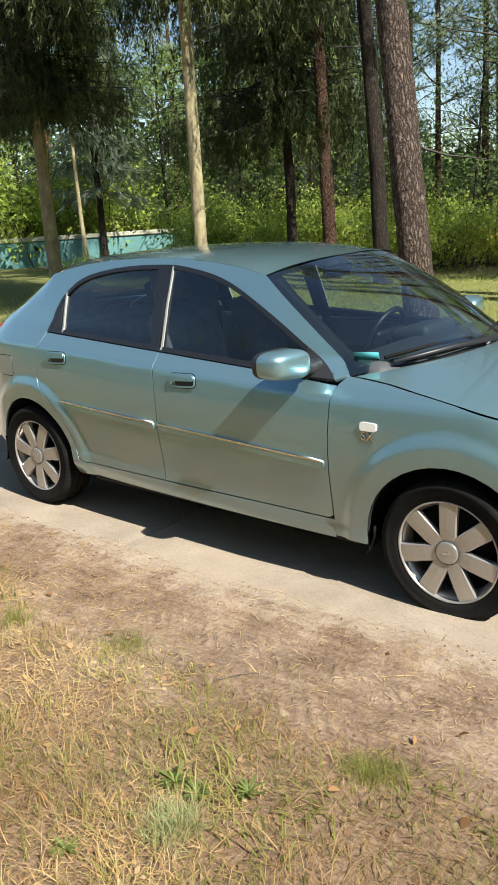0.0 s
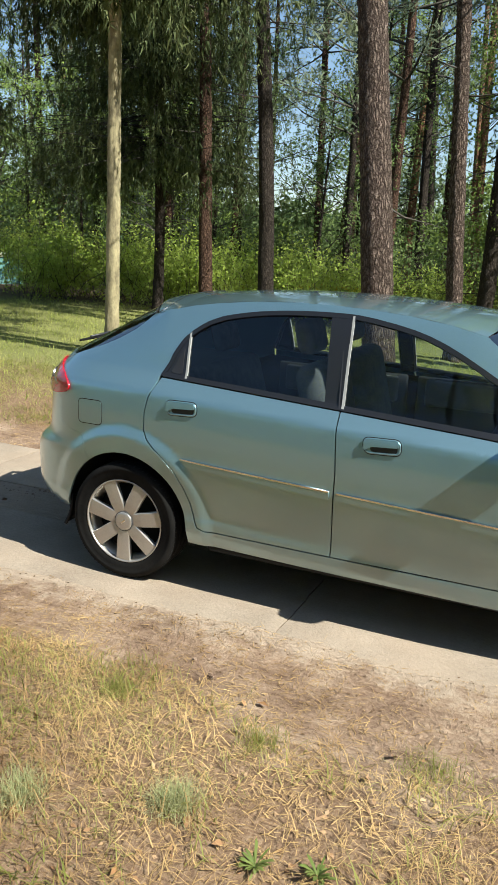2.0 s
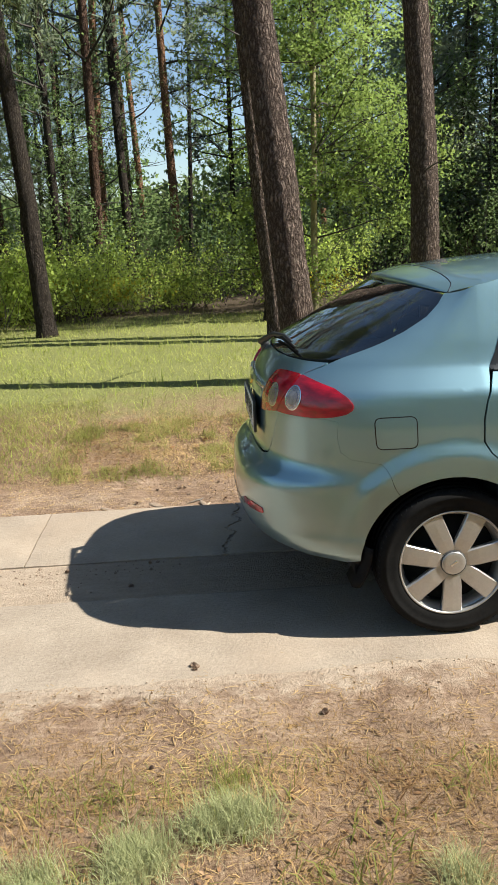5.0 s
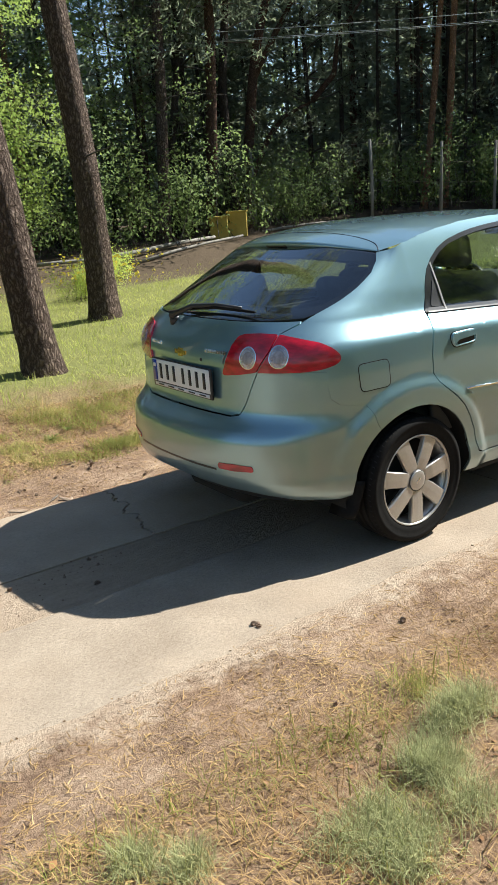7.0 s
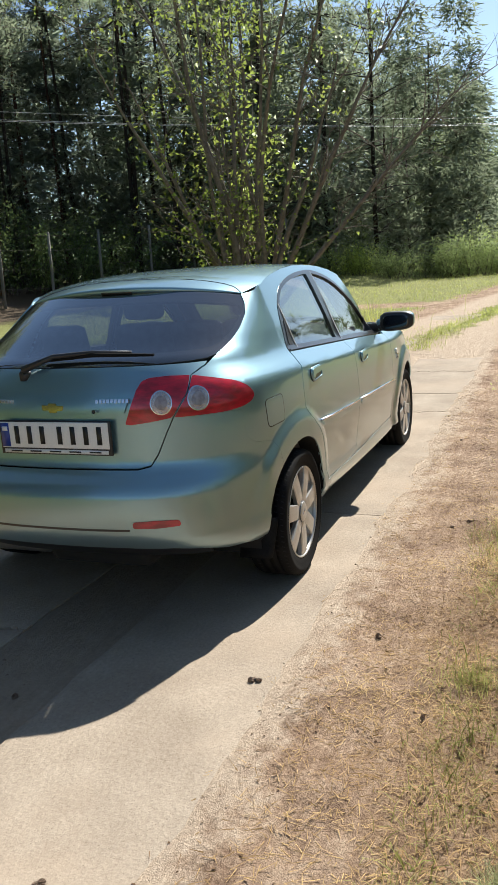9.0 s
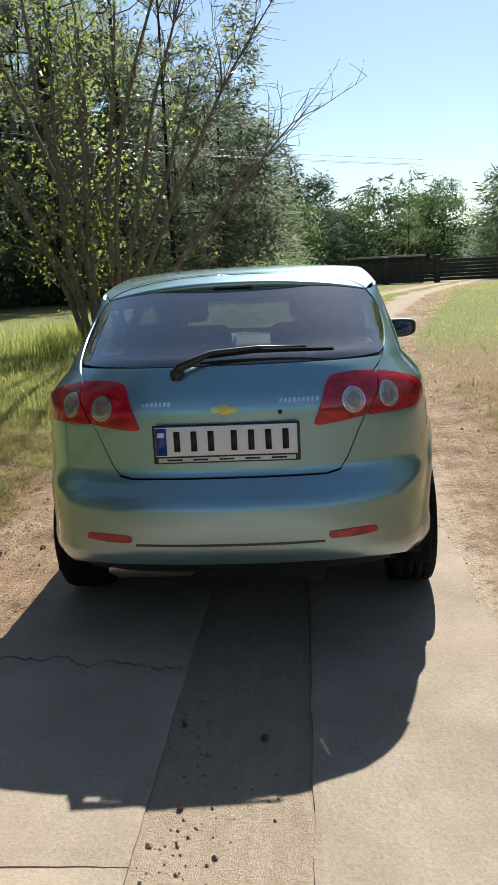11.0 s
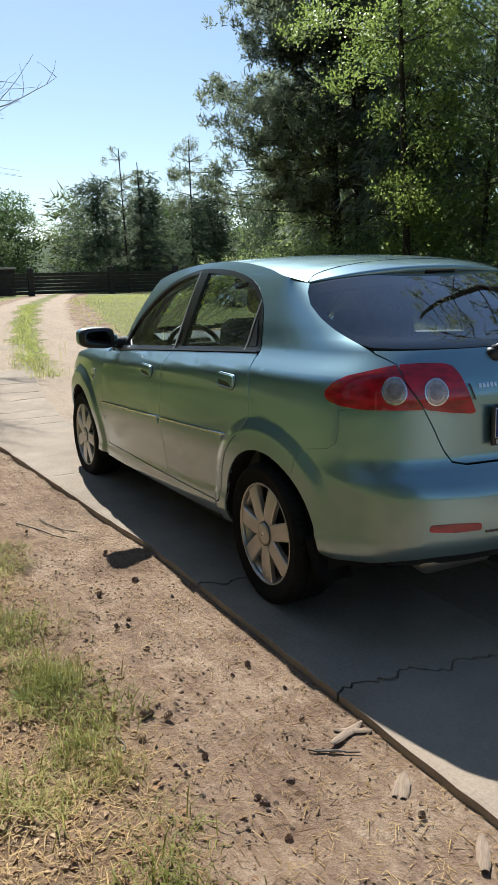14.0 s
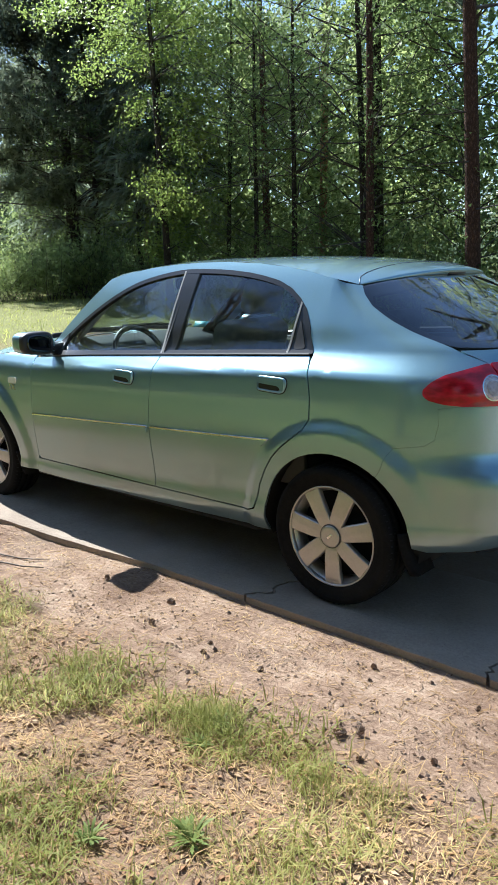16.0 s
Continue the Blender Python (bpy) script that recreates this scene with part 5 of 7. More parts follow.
# darker copy of the spruce needles: the boughs' backlit shade put into colour
NEEDLE_SHADED = leaf_material("spruce needles darkened for shade", [(0.06, 0.085, 0.04), (0.125, 0.16, 0.068), (0.215, 0.235, 0.10)], 0.35, 0.7)
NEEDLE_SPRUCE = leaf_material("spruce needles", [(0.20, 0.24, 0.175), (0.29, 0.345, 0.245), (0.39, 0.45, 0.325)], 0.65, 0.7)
GOLDENROD = leaf_material("goldenrod bloom", [(0.35, 0.30, 0.03), (0.55, 0.46, 0.06)], 0.35, 0.6)


def bark(name, dark, mid, light, plates=(9, 9, 2.2), scale=1.0):
    """Bark in plates, dark in the cracks."""
    m, n, l, b = material(name)
    tc = n.new("ShaderNodeTexCoord")
    mp = n.new("ShaderNodeMapping")
    mp.inputs["Scale"].default_value = plates
    wob = noise_node(n, l, 7.0, 5, 0.7)
    add = n.new("ShaderNodeVectorMath")
    add.operation = "MULTIPLY_ADD"
    add.inputs[1].default_value = (0.12, 0.12, 0.12)
    l.new(wob.outputs[1], add.inputs[0])
    l.new(tc.outputs["Object"], add.inputs[2])
    l.new(add.outputs[0], mp.inputs[0])
    vo = n.new("ShaderNodeTexVoronoi")
    vo.feature = "DISTANCE_TO_EDGE"
    vo.inputs["Scale"].default_value = 1.6
    l.new(mp.outputs[0], vo.inputs["Vector"])
    fine = noise_node(n, l, 45.0, 5, 0.7, stretch=(1, 1, 0.4))
    crack = n.new("ShaderNodeMapRange")
    crack.inputs[1].default_value, crack.inputs[2].default_value = 0.02, 0.42
    l.new(vo.outputs[0], crack.inputs[0])
    r = ramp(n, [(0.3, mid), (0.7, light)])
    l.new(fine.outputs[0], r.inputs[0])
    l.new(mix_rgb(n, l, crack.outputs[0], dark, r.outputs[0]), b.inputs["Base Color"])
    b.inputs["Roughness"].default_value = 0.95
    b.inputs["Specular IOR Level"].default_value = 0.15
    add_bump(n, l, b, math_node(n, l, "ADD", math_node(n, l, "MULTIPLY", crack.outputs[0], 1.5), fine.outputs[0]), 1.0, 0.03)
    return m


BARK_PINE = bark("grey-brown pine bark", (0.065, 0.045, 0.036), (0.20, 0.142, 0.11), (0.42, 0.325, 0.265), (21, 21, 4.5))
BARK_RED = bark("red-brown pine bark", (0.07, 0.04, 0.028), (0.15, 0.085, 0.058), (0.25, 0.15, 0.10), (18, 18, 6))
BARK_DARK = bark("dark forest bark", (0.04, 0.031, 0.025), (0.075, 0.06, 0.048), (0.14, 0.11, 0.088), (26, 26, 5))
BARK_PALE = surface("lichened pale bark", (0.13, 0.105, 0.06), (0.42, 0.36, 0.20), 9.0, 0.95, 0.6, 0.01, 50.0, stretch=(1, 1, 0.5))
TWIG_DARK = surface("dark twigs", (0.03, 0.025, 0.02), (0.08, 0.068, 0.055), 12.0, 0.9, 0.3, 0.004, 60.0)
FAR_NEEDLE = leaf_material("distant dark conifers", [(0.07, 0.10, 0.065), (0.10, 0.14, 0.085), (0.14, 0.18, 0.11)], 0.4, 0.7)
FAR_GREEN = leaf_material("distant green foliage", [(0.085, 0.14, 0.05), (0.12, 0.185, 0.062), (0.15, 0.22, 0.07)], 0.45, 0.6)
TWIG = surface("grey twigs", (0.085, 0.07, 0.055), (0.23, 0.195, 0.16), 12.0, 0.9, 0.3, 0.004, 60.0)


def trunk_verts(h, r0, r1, lean, seed, seg, step, rough, flare=0.45):
    """A bent tapered bole with bark relief: its bmesh and centre line."""
    bm = bmesh.new()
    rows = []
    line = []
    nz = max(6, int(h / step))
    for k in range(nz + 1):
        f = k / nz
        z = h * f
        cx = lean[0] * z + 0.10 * noise.noise((seed, z * 0.16, 0.5)) * min(1, z / 2)
        cy = lean[1] * z + 0.10 * noise.noise((seed + 7, z * 0.16, 3.5)) * min(1, z / 2)
        r = lerp(r0, r1, f ** 0.9) * (1 + flare * math.exp(-z / 0.22))
        line.append((cx, cy, z - 0.12))
        row = []
        for j in range(seg):
            a = 2 * math.pi * j / seg
            c, s = math.cos(a), math.sin(a)
            d = 0.0
            if rough:
                d = rough * (1 - abs(noise.noise((c * r * 22, s * r * 22 + seed, z * 5.0)) * 2.0)) + rough * 0.5 * noise.noise((c * r * 60, s * r * 60, z * 16))
            rr = r * (1 + 0.06 * noise.noise((c * 1.5 + seed, s * 1.5, z * 0.7)) + 0.10 * math.exp(-z / 0.18) * math.cos(3 * a + seed)) + d
            row.append(bm.verts.new((cx + c * rr, cy + s * rr, z - 0.12)))
        rows.append(row)
    for a, b in zip(rows, rows[1:]):
        for j in range(seg):
            bm.faces.new((a[j], a[(j + 1) % seg], b[(j + 1) % seg], b[j]))
    bm.faces.new(rows[-1])
    return bm, line


def merge_tubes(items, seg=5):
    """One bmesh of many limbs, each (points, radii)."""
    verts, faces = [], []
    for pts, rad in items:
        side = None
        base = len(verts)
        for i, p in enumerate(pts):
            p = Vector(p)
            d = (Vector(pts[min(i + 1, len(pts) - 1)]) - Vector(pts[max(i - 1, 0)])).normalized()
            side = d.orthogonal().normalized() if side is None else (side - d * side.dot(d)).normalized()
            up = d.cross(side)
            for j in range(seg):
                a = 2 * math.pi * j / seg
                verts.append(p + (side * math.cos(a) + up * math.sin(a)) * rad[i])
        for i in range(len(pts) - 1):
            for j in range(seg):
                q, w = base + i * seg, base + (i + 1) * seg
                faces.append((q + j, q + (j + 1) % seg, w + (j + 1) % seg, w + j))
    return verts, faces


def limb(rng, start, direction, length, droop=0.0, wander=0.12, n=6):
    pts = [np.array(start, float)]
    d = np.array(direction, float)
    for k in range(n):
        d = d + rng.normal(size=3) * wander + np.array([0, 0, -droop])
        d /= np.linalg.norm(d)
        pts.append(pts[-1] + d * length / n)
    return pts


def make_tree(kind, seed, h, r, lean=(0, 0), base=None, bark_mat=None, near=False, leaf=0.1, dense_by=1.0, crown_mat=None, spread=1.0):
    """A tree as an Empty with bole, limbs and crown, rooted at the origin."""
    rng = np.random.default_rng(seed)
    names = {"pine": "pine_tree", "spruce": "spruce_tree", "broad": "broadleaf_tree", "birch": "birch_tree", "shrub": "shrub"}
    tree = new(names[kind])
    if kind != "shrub":
        bm, line = trunk_verts(h, r, r * 0.35, lean, seed * 1.37, 28 if near else 8, 0.08 if near else 0.7, 0.012 if near else 0.0)
        part("trunk", bm, bark_mat or BARK_DARK, tree)
    else:
        line = [(0, 0, 0), (0, 0, h)]

    def on_line(z):
        k = min(len(line) - 1, max(0, int(z / h * (len(line) - 1))))
        return np.array(line[k])

    limbs, tips = [], []
    if kind == "pine":
        base = base or h * 0.5
        for _ in range(9):
            z = rng.uniform(min(2.0, base * 0.5), base)
            a = rng.uniform(0, 6.28)
            p = limb(rng, on_line(z), (math.cos(a), math.sin(a), 0.1), rng.uniform(0.3, 1.5), 0.03, n=4)
            limbs.append((p, np.linspace(0.018, 0.004, len(p))))
        for _ in range(int(30 * dense_by)):
            z = rng.uniform(base, h * 0.98)
            a = rng.uniform(0, 6.28)
            ln = spread * rng.uniform(1.0, 2.4) * (1.15 - 0.7 * (z - base) / (h - base))
            p = limb(rng, on_line(z), (math.cos(a), math.sin(a), rng.uniform(-0.05, 0.5)), ln, -0.03, n=4)
            limbs.append((p, np.linspace(0.035, 0.007, len(p))))
            for _ in range(5 if dense_by < 5 else 15):
                c = p[rng.integers(2, len(p))] + rng.normal(size=3) * ((0.26, 0.26, 0.12) if dense_by < 5 else (0.22, 0.22, 0.10))
                for _ in range(3):
                    tips.append(c + rng.normal(size=3) * 0.08)
    elif kind == "spruce":
        base = base or 0.6
        n_br = int(190 * dense_by) if not near else 300
        for _ in range(n_br):
            z = lerp(base, min(base + 5.0, h) if near else h * 0.98, rng.uniform() ** 1.25)
            ln = spread * lerp(2.3, 0.25, (z / h)) * rng.uniform(0.65, 1.15)
            a = rng.uniform(0, 6.28)
            p = limb(rng, on_line(z), (math.cos(a), math.sin(a), rng.uniform(-0.1, 0.15)), ln, 0.05, 0.07, 5)
            limbs.append((p, np.linspace(0.018, 0.004, len(p))))
            for q in range(12 if near else 11):
                f = rng.uniform(0.15, 1.0)
                i = f * (len(p) - 1)
                k = min(len(p) - 2, int(i))
                c = p[k] + (p[k + 1] - p[k]) * (i - k) + rng.normal(size=3) * (0.13, 0.13, 0.04) * (0.4 + f)
                tips.append(c)
                if near:                     # twigs that hang from the bough like a curtain
                    w = limb(rng, c, (rng.normal() * 0.15, rng.normal() * 0.15, -1), rng.uniform(0.15, 0.55) * (0.5 + f), 0.0, 0.08, 4)
                    tips += w[1:]
    elif kind in ("broad", "birch"):
        base = base or h * 0.2
        for _ in range(int(26 * dense_by)):
            z = rng.uniform(base, h * 0.95)
            a = rng.uniform(0, 6.28)
            f = (z - base) / (h - base)
            ln = spread * rng.uniform(0.8, 1.5) * (0.6 + 1.4 * math.sin(math.pi * min(1, 0.2 + 0.75 * f)))
            p = limb(rng, on_line(z), (math.cos(a), math.sin(a), rng.uniform(0.1, 0.8)), ln, 0.05 if kind == "birch" else 0.0)
            limbs.append((p, np.linspace(0.02, 0.004, len(p))))
            for _ in range(6):
                c = p[rng.integers(2, len(p))]
                q = limb(rng, c, rng.normal(size=3) * (1, 1, 0.6), rng.uniform(0.3, 0.8) * spread ** 0.5, 0.1 if kind == "birch" else 0.02, 0.2, 2)
                if kind == "birch":
                    limbs.append((q, np.linspace(0.006, 0.002, len(q))))
                for _ in range(58 if kind == "birch" else 19):
                    tips.append(q[rng.integers(1, len(q))] + rng.normal(size=3) * (0.17, 0.17, 0.11))
    else:
        for _ in range(int(34 * dense_by)):
            a = rng.uniform(0, 6.28)
            s0 = rng.normal(size=3) * (0.35 * spread, 0.35 * spread, 0)
            p = limb(rng, s0, (math.cos(a) * 0.45, math.sin(a) * 0.45, 1), h * rng.uniform(0.5, 1.05), 0.03, 0.14)
            limbs.append((p, np.linspace(0.009, 0.002, len(p))))
            for _ in range(70):
                f = rng.uniform(0.15, 1) * (len(p) - 1)
                k = min(len(p) - 2, int(f))
                tips.append(p[k] + (p[k + 1] - p[k]) * (f - k) + rng.normal(size=3) * (0.12, 0.12, 0.08))
    v, f = merge_tubes(limbs, 3)
    tagged(mesh_of("branchwork", v, f, TWIG_DARK, tree, "", True), kind="stuff")
    tips = np.array(tips)
    middle = np.array([[lean[0] * h * 0.6, lean[1] * h * 0.6, lerp(base or 0.0, h, 0.4)]])
    if kind == "pine":
        m = 6 if dense_by < 5 else 13
        at = np.repeat(tips, m, 0) + rng.normal(size=(len(tips) * m, 3)) * 0.08
        d = unit(rng.normal(size=(len(at), 3)) + np.array([[0, 0, 0.5]]))
        me = spike_mesh("crown", rng, at, d, rng.uniform(0.7, 1.3, len(at)) * leaf * 1.1, leaf * (0.10 if dense_by < 5 else 0.12), outward(rng, at, middle))
        link_mesh("crown", me, tree, crown_mat or NEEDLE_PINE)
    elif kind == "spruce":
        m = 6 if near else 4
        at = np.repeat(tips, m, 0) + rng.normal(size=(len(tips) * m, 3)) * (0.022 if near else 0.05)
        d = unit(rng.normal(size=(len(at), 3)) * 0.35 + np.array([[0, 0, -0.8 if near else -0.6]]) + unit(at * (1, 1, 0)) * (0.15 if near else 0.7))
        me = spike_mesh("crown", rng, at, d, rng.uniform(0.5, 1.5, len(at)) * leaf * (1.1 if near else 2.0), leaf * (0.095 if near else 0.16), outward(rng, at, middle))
        link_mesh("crown", me, tree, crown_mat or (NEEDLE_SHADED if near else NEEDLE_SPRUCE))
    else:
        me = small_leaves("foliage" if kind == "shrub" else "crown", rng, tips, leaf * (0.7 if kind == "shrub" else 0.72), middle, 2)
        link_mesh("foliage" if kind == "shrub" else "crown", me, tree, crown_mat or LEAF_DARK)
    return tree


def put_tree(tree, x, y, turn=0.0, scale=1.0, sink=0.0):
    tree.matrix_basis = pose(x, y, ground_z(x, y) - sink, 0, 0, turn) @ Matrix.Diagonal((scale, scale, scale, 1))
    return tree


# ---- the trees that stand out ----
for i, (x, y, r, lean, mat, kind, base, words) in enumerate((
        (-3.76, 4.88, 0.085, (0.0, 0.0), BARK_PALE, "spruce", 4.5, "slim spruce with a bare yellow-lichened bole"),
        (-6.30, 10.5, 0.10, (-0.01, 0.0), BARK_DARK, "spruce", 3.0, "spruce with drooping boughs darkened for shade among the shrubs"),
        # this pine and the next: shade at the wood's edge put into darker bark
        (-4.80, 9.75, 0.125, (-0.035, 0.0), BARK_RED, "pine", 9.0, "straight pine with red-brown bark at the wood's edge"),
        (-3.27, 9.0, 0.135, (-0.06, -0.02), BARK_DARK, "pine", 9.0, "straight pine with a thick foot and shade-darkened bark at the wood's edge"),
        (0.08, 3.98, 0.165, (-0.12, -0.01), BARK_PINE, "pine", 8.5, "leaning thick pine with deep scaly bark near the track"),
        (0.20, 7.70, 0.115, (-0.085, 0.0), BARK_PINE, "pine", 9.5, "slender leaning pine behind a thicker one"),
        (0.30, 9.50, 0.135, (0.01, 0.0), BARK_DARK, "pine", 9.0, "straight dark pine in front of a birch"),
        (2.05, 6.80, 0.185, (-0.035, 0.02), BARK_PINE, "pine", 9.0, "stout straight pine with deeply furrowed bark on the grass"),
        (-8.3, 5.9, 0.12, (-0.03, 0.02), BARK_PALE, "spruce", 3.5, "spruce with hanging boughs beside the teal wall"))):
    t = make_tree(kind, 11 + i, 15.0, r, lean, base, mat, True, 0.10 if kind == "spruce" else 0.22, 0.9, spread=(1.1 if x < -8 else 1.45) if kind == "spruce" else 0.9)
    put_tree(t, x, y)
    tagged(t, words, "tree")

birch = put_tree(make_tree("birch", 41, 8.5, 0.07, (0.02, 0), 0.9, BARK_PALE, False, 0.08, 2.6, LEAF_BIRCH, 0.95), 1.2, 11.0)
tagged(birch, "young birch with light green hanging foliage", "tree")
birch2 = put_tree(make_tree("birch", 42, 9.5, 0.09, (0.02, 0.03), 1.8, BARK_DARK, False, 0.09, 1.7, LEAF_BIRCH, 0.85), 11.9, -9.4)
tagged(birch2, "birch with sunlit yellow-green leaves at the meadow's edge", "tree")
bigpine = put_tree(make_tree("pine", 43, 13.0, 0.22, (-0.02, 0.05), 3.0, BARK_DARK, False, 0.18, 7.4, NEEDLE_PINE, 2.0), 20.3, -13.1)
tagged(bigpine, "large spreading pine against the sky beside the meadow", "tree")

# ---- pines that rise behind the forest bank ----
BARK_ORANGE = bark("orange upper pine bark", (0.20, 0.10, 0.055), (0.42, 0.225, 0.125), (0.58, 0.36, 0.225), (20, 20, 6))


def bank_pine(points, r, mat, label, branches=()):
    tree = new("pine_tree")
    base = Vector((points[0][0], points[0][1], ground_z(points[0][0], points[0][1]) - 0.1))
    pts = [Vector((0, 0, 0))] + [Vector(p) - base for p in points[1:]]
    fine = []
    for i in range(len(pts) - 1):
        fine += [pts[i].lerp(pts[i + 1], k / 5) for k in range(5)]
    fine.append(pts[-1])
    n = len(fine)
    fine = [sum((fine[min(n - 1, max(0, i + d))] for d in (-3, -2, -1, 0, 1, 2, 3)), Vector()) / 7 if 2 < i < n - 3 else p for i, p in enumerate(fine)]
    part("trunk", tube(fine, [r * (1 - 0.5 * i / n) * (1 + 0.4 * math.exp(-i)) for i in range(n)], 14), mat, tree)
    for b in branches:
        part("limb", tube([Vector(p) - base for p in b], [r * 0.55, r * 0.5, r * 0.35, r * 0.2][:len(b)], 10), mat, tree)
    tree.matrix_basis = Matrix.Translation(base)
    g = np.random.default_rng(int(r * 1000) + n)
    tips, limbs = [], []
    for _ in range(26):
        c = fine[g.integers(n * 3 // 5, n)]
        a = g.uniform(0, 6.28)
        p = limb(g, np.array(c), (math.cos(a), math.sin(a), 0.2), g.uniform(0.8, 2.2), 0.0)
        limbs.append((p, np.linspace(0.025, 0.006, len(p))))
        for _ in range(6):
            tips += [p[g.integers(3, len(p))] + g.normal(size=3) * (0.25, 0.25, 0.12)]
    v, f = merge_tubes(limbs, 3)
    tagged(mesh_of("branchwork", v, f, TWIG, tree, "", True), kind="stuff")
    at = np.repeat(np.array(tips), 22, 0)
    at = at + g.normal(size=at.shape) * 0.12
    link_mesh("crown", spike_mesh("crown", g, at, unit(g.normal(size=at.shape) + (0, 0, 0.4)), g.uniform(0.12, 0.2, len(at)), 0.022, outward(g, at, np.array([[0, 0, 4.0]]))), tree, NEEDLE_PINE)
    return tagged(tree, label, "tree")


bank_pine([(7.45, 14.6, 0), (7.47, 14.6, 0.98), (7.62, 14.6, 2.92), (7.77, 14.6, 4.48), (7.9, 14.7, 7.0), (8.0, 14.7, 10.0)], 0.17, BARK_PINE, "grey-barked pine on the forest bank")
bank_pine([(9.10, 15.0, 0), (9.12, 15.0, 1.2), (9.34, 15.0, 3.5), (9.47, 15.0, 5.15), (9.55, 15.0, 6.42), (9.47, 15.0, 7.93), (9.5, 15, 10)], 0.17, BARK_RED, "red-brown pine on the forest bank")
bank_pine([(10.15, 15.4, 0), (10.11, 15.4, 2.0), (10.05, 15.4, 3.19), (9.98, 15.4, 4.69), (10.3, 15.4, 6.05), (10.33, 15.4, 7.54), (10.4, 15.4, 10)], 0.15, BARK_DARK, "dark crooked pine on the forest bank")
bank_pine([(10.7, 15.8, 0), (10.86, 15.8, 1.99), (11.19, 15.8, 4.2), (11.5, 15.8, 5.75), (12.11, 15.8, 7.2), (12.88, 15.8, 8.67), (13.4, 15.8, 10.5)], 0.16, BARK_RED, "spreading pine with bent red-brown limbs on the forest bank",
          (((11.30, 15.8, 4.7), (12.16, 15.8, 5.92), (12.76, 15.8, 6.69), (13.24, 15.8, 7.68)), ((10.9, 15.85, 1.9), (11.76, 15.9, 3.23), (12.35, 15.9, 3.8), (13.55, 15.9, 4.27)), ((13.45, 15.9, 4.24), (14.29, 15.9, 4.95), (14.51, 15.9, 5.99), (15.49, 15.9, 6.98))))
bank_pine([(8.2, 15.2, 0), (8.1, 15.2, 2.97), (8.65, 15.2, 4.6), (8.68, 15.2, 6.67), (8.6, 15.2, 9.5)], 0.11, BARK_DARK, "thin crooked pine on the forest bank")
bank_pine([(15.26, 13.40, 0.00), (15.41, 13.40, 1.66), (15.83, 13.40, 4.67), (16.12, 13.40, 7.17), (16.35, 13.40, 8.98), (16.55, 13.40, 13.00)], 0.105, BARK_ORANGE, "slim straight orange-barked pine at the dark wood")
bank_pine([(15.88, 13.20, 0.00), (16.03, 13.20, 2.03), (16.25, 13.20, 4.66), (16.40, 13.20, 7.16), (16.52, 13.20, 8.95), (16.72, 13.20, 13.00)], 0.115, BARK_ORANGE, "slim straight orange-barked pine at the dark wood")

# ---- the wood: a few models, copied ----
MODELS = {
    "pine": [make_tree("pine", 51 + k, 15.0, 0.13, (0.02 * (k - 1), 0.01), 5.0, (BARK_RED, BARK_ORANGE, BARK_DARK)[k], False, 0.22, 0.65, spread=1.2) for k in range(3)],
    "young": [make_tree("pine", 61 + k, 10.0, 0.09, (0, 0), 1.0, BARK_DARK, False, 0.22, 1.3, NEEDLE_PINE, 1.15) for k in range(2)],
    "spruce": [make_tree("spruce", 71 + k, 11.0, 0.11, (0, 0), 0.6 + 2.0 * k, BARK_DARK, False, 0.17, 0.75) for k in range(2)],
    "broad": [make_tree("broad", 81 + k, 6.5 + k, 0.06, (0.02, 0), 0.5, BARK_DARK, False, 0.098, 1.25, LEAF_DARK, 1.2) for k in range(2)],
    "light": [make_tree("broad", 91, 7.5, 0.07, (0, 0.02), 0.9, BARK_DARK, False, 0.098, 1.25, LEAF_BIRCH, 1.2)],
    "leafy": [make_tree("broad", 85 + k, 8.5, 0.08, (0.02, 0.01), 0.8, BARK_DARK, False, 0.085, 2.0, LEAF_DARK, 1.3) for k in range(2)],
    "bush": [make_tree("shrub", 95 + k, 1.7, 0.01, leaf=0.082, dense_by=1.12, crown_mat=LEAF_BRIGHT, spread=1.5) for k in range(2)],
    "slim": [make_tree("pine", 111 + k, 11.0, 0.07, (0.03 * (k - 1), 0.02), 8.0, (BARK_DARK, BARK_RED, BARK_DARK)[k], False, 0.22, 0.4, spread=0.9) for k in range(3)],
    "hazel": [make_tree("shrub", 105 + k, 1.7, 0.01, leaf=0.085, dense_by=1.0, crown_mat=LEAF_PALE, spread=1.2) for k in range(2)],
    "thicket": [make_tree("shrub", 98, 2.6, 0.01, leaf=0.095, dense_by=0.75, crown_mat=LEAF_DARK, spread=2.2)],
}
WORDS = {"pine": ("tall forest pine with a bare bole and high needled crown", "pines of the wood"),
         "young": ("young dense pine with dark green needles", "young pines"),
         "spruce": ("dark spruce with drooping needled boughs", "spruces of the wood"),
         "broad": ("leafy dark green understorey tree", "understorey trees"),
         "leafy": ("leafy sunlit tree at the wood's edge", "edge trees"),
         "light": ("light green broadleaf tree in the sun", "light broadleaf trees"),
         "bush": ("bright green leafy shrub in the sun", "bright shrubs"),
         "slim": ("slim dead-branched pine in the shade", "slim pines"),
         "hazel": ("rounded pale green bush at the meadow's edge", "meadow bushes"),
         "thicket": ("dense dark green thicket", "thickets")}
used = {}


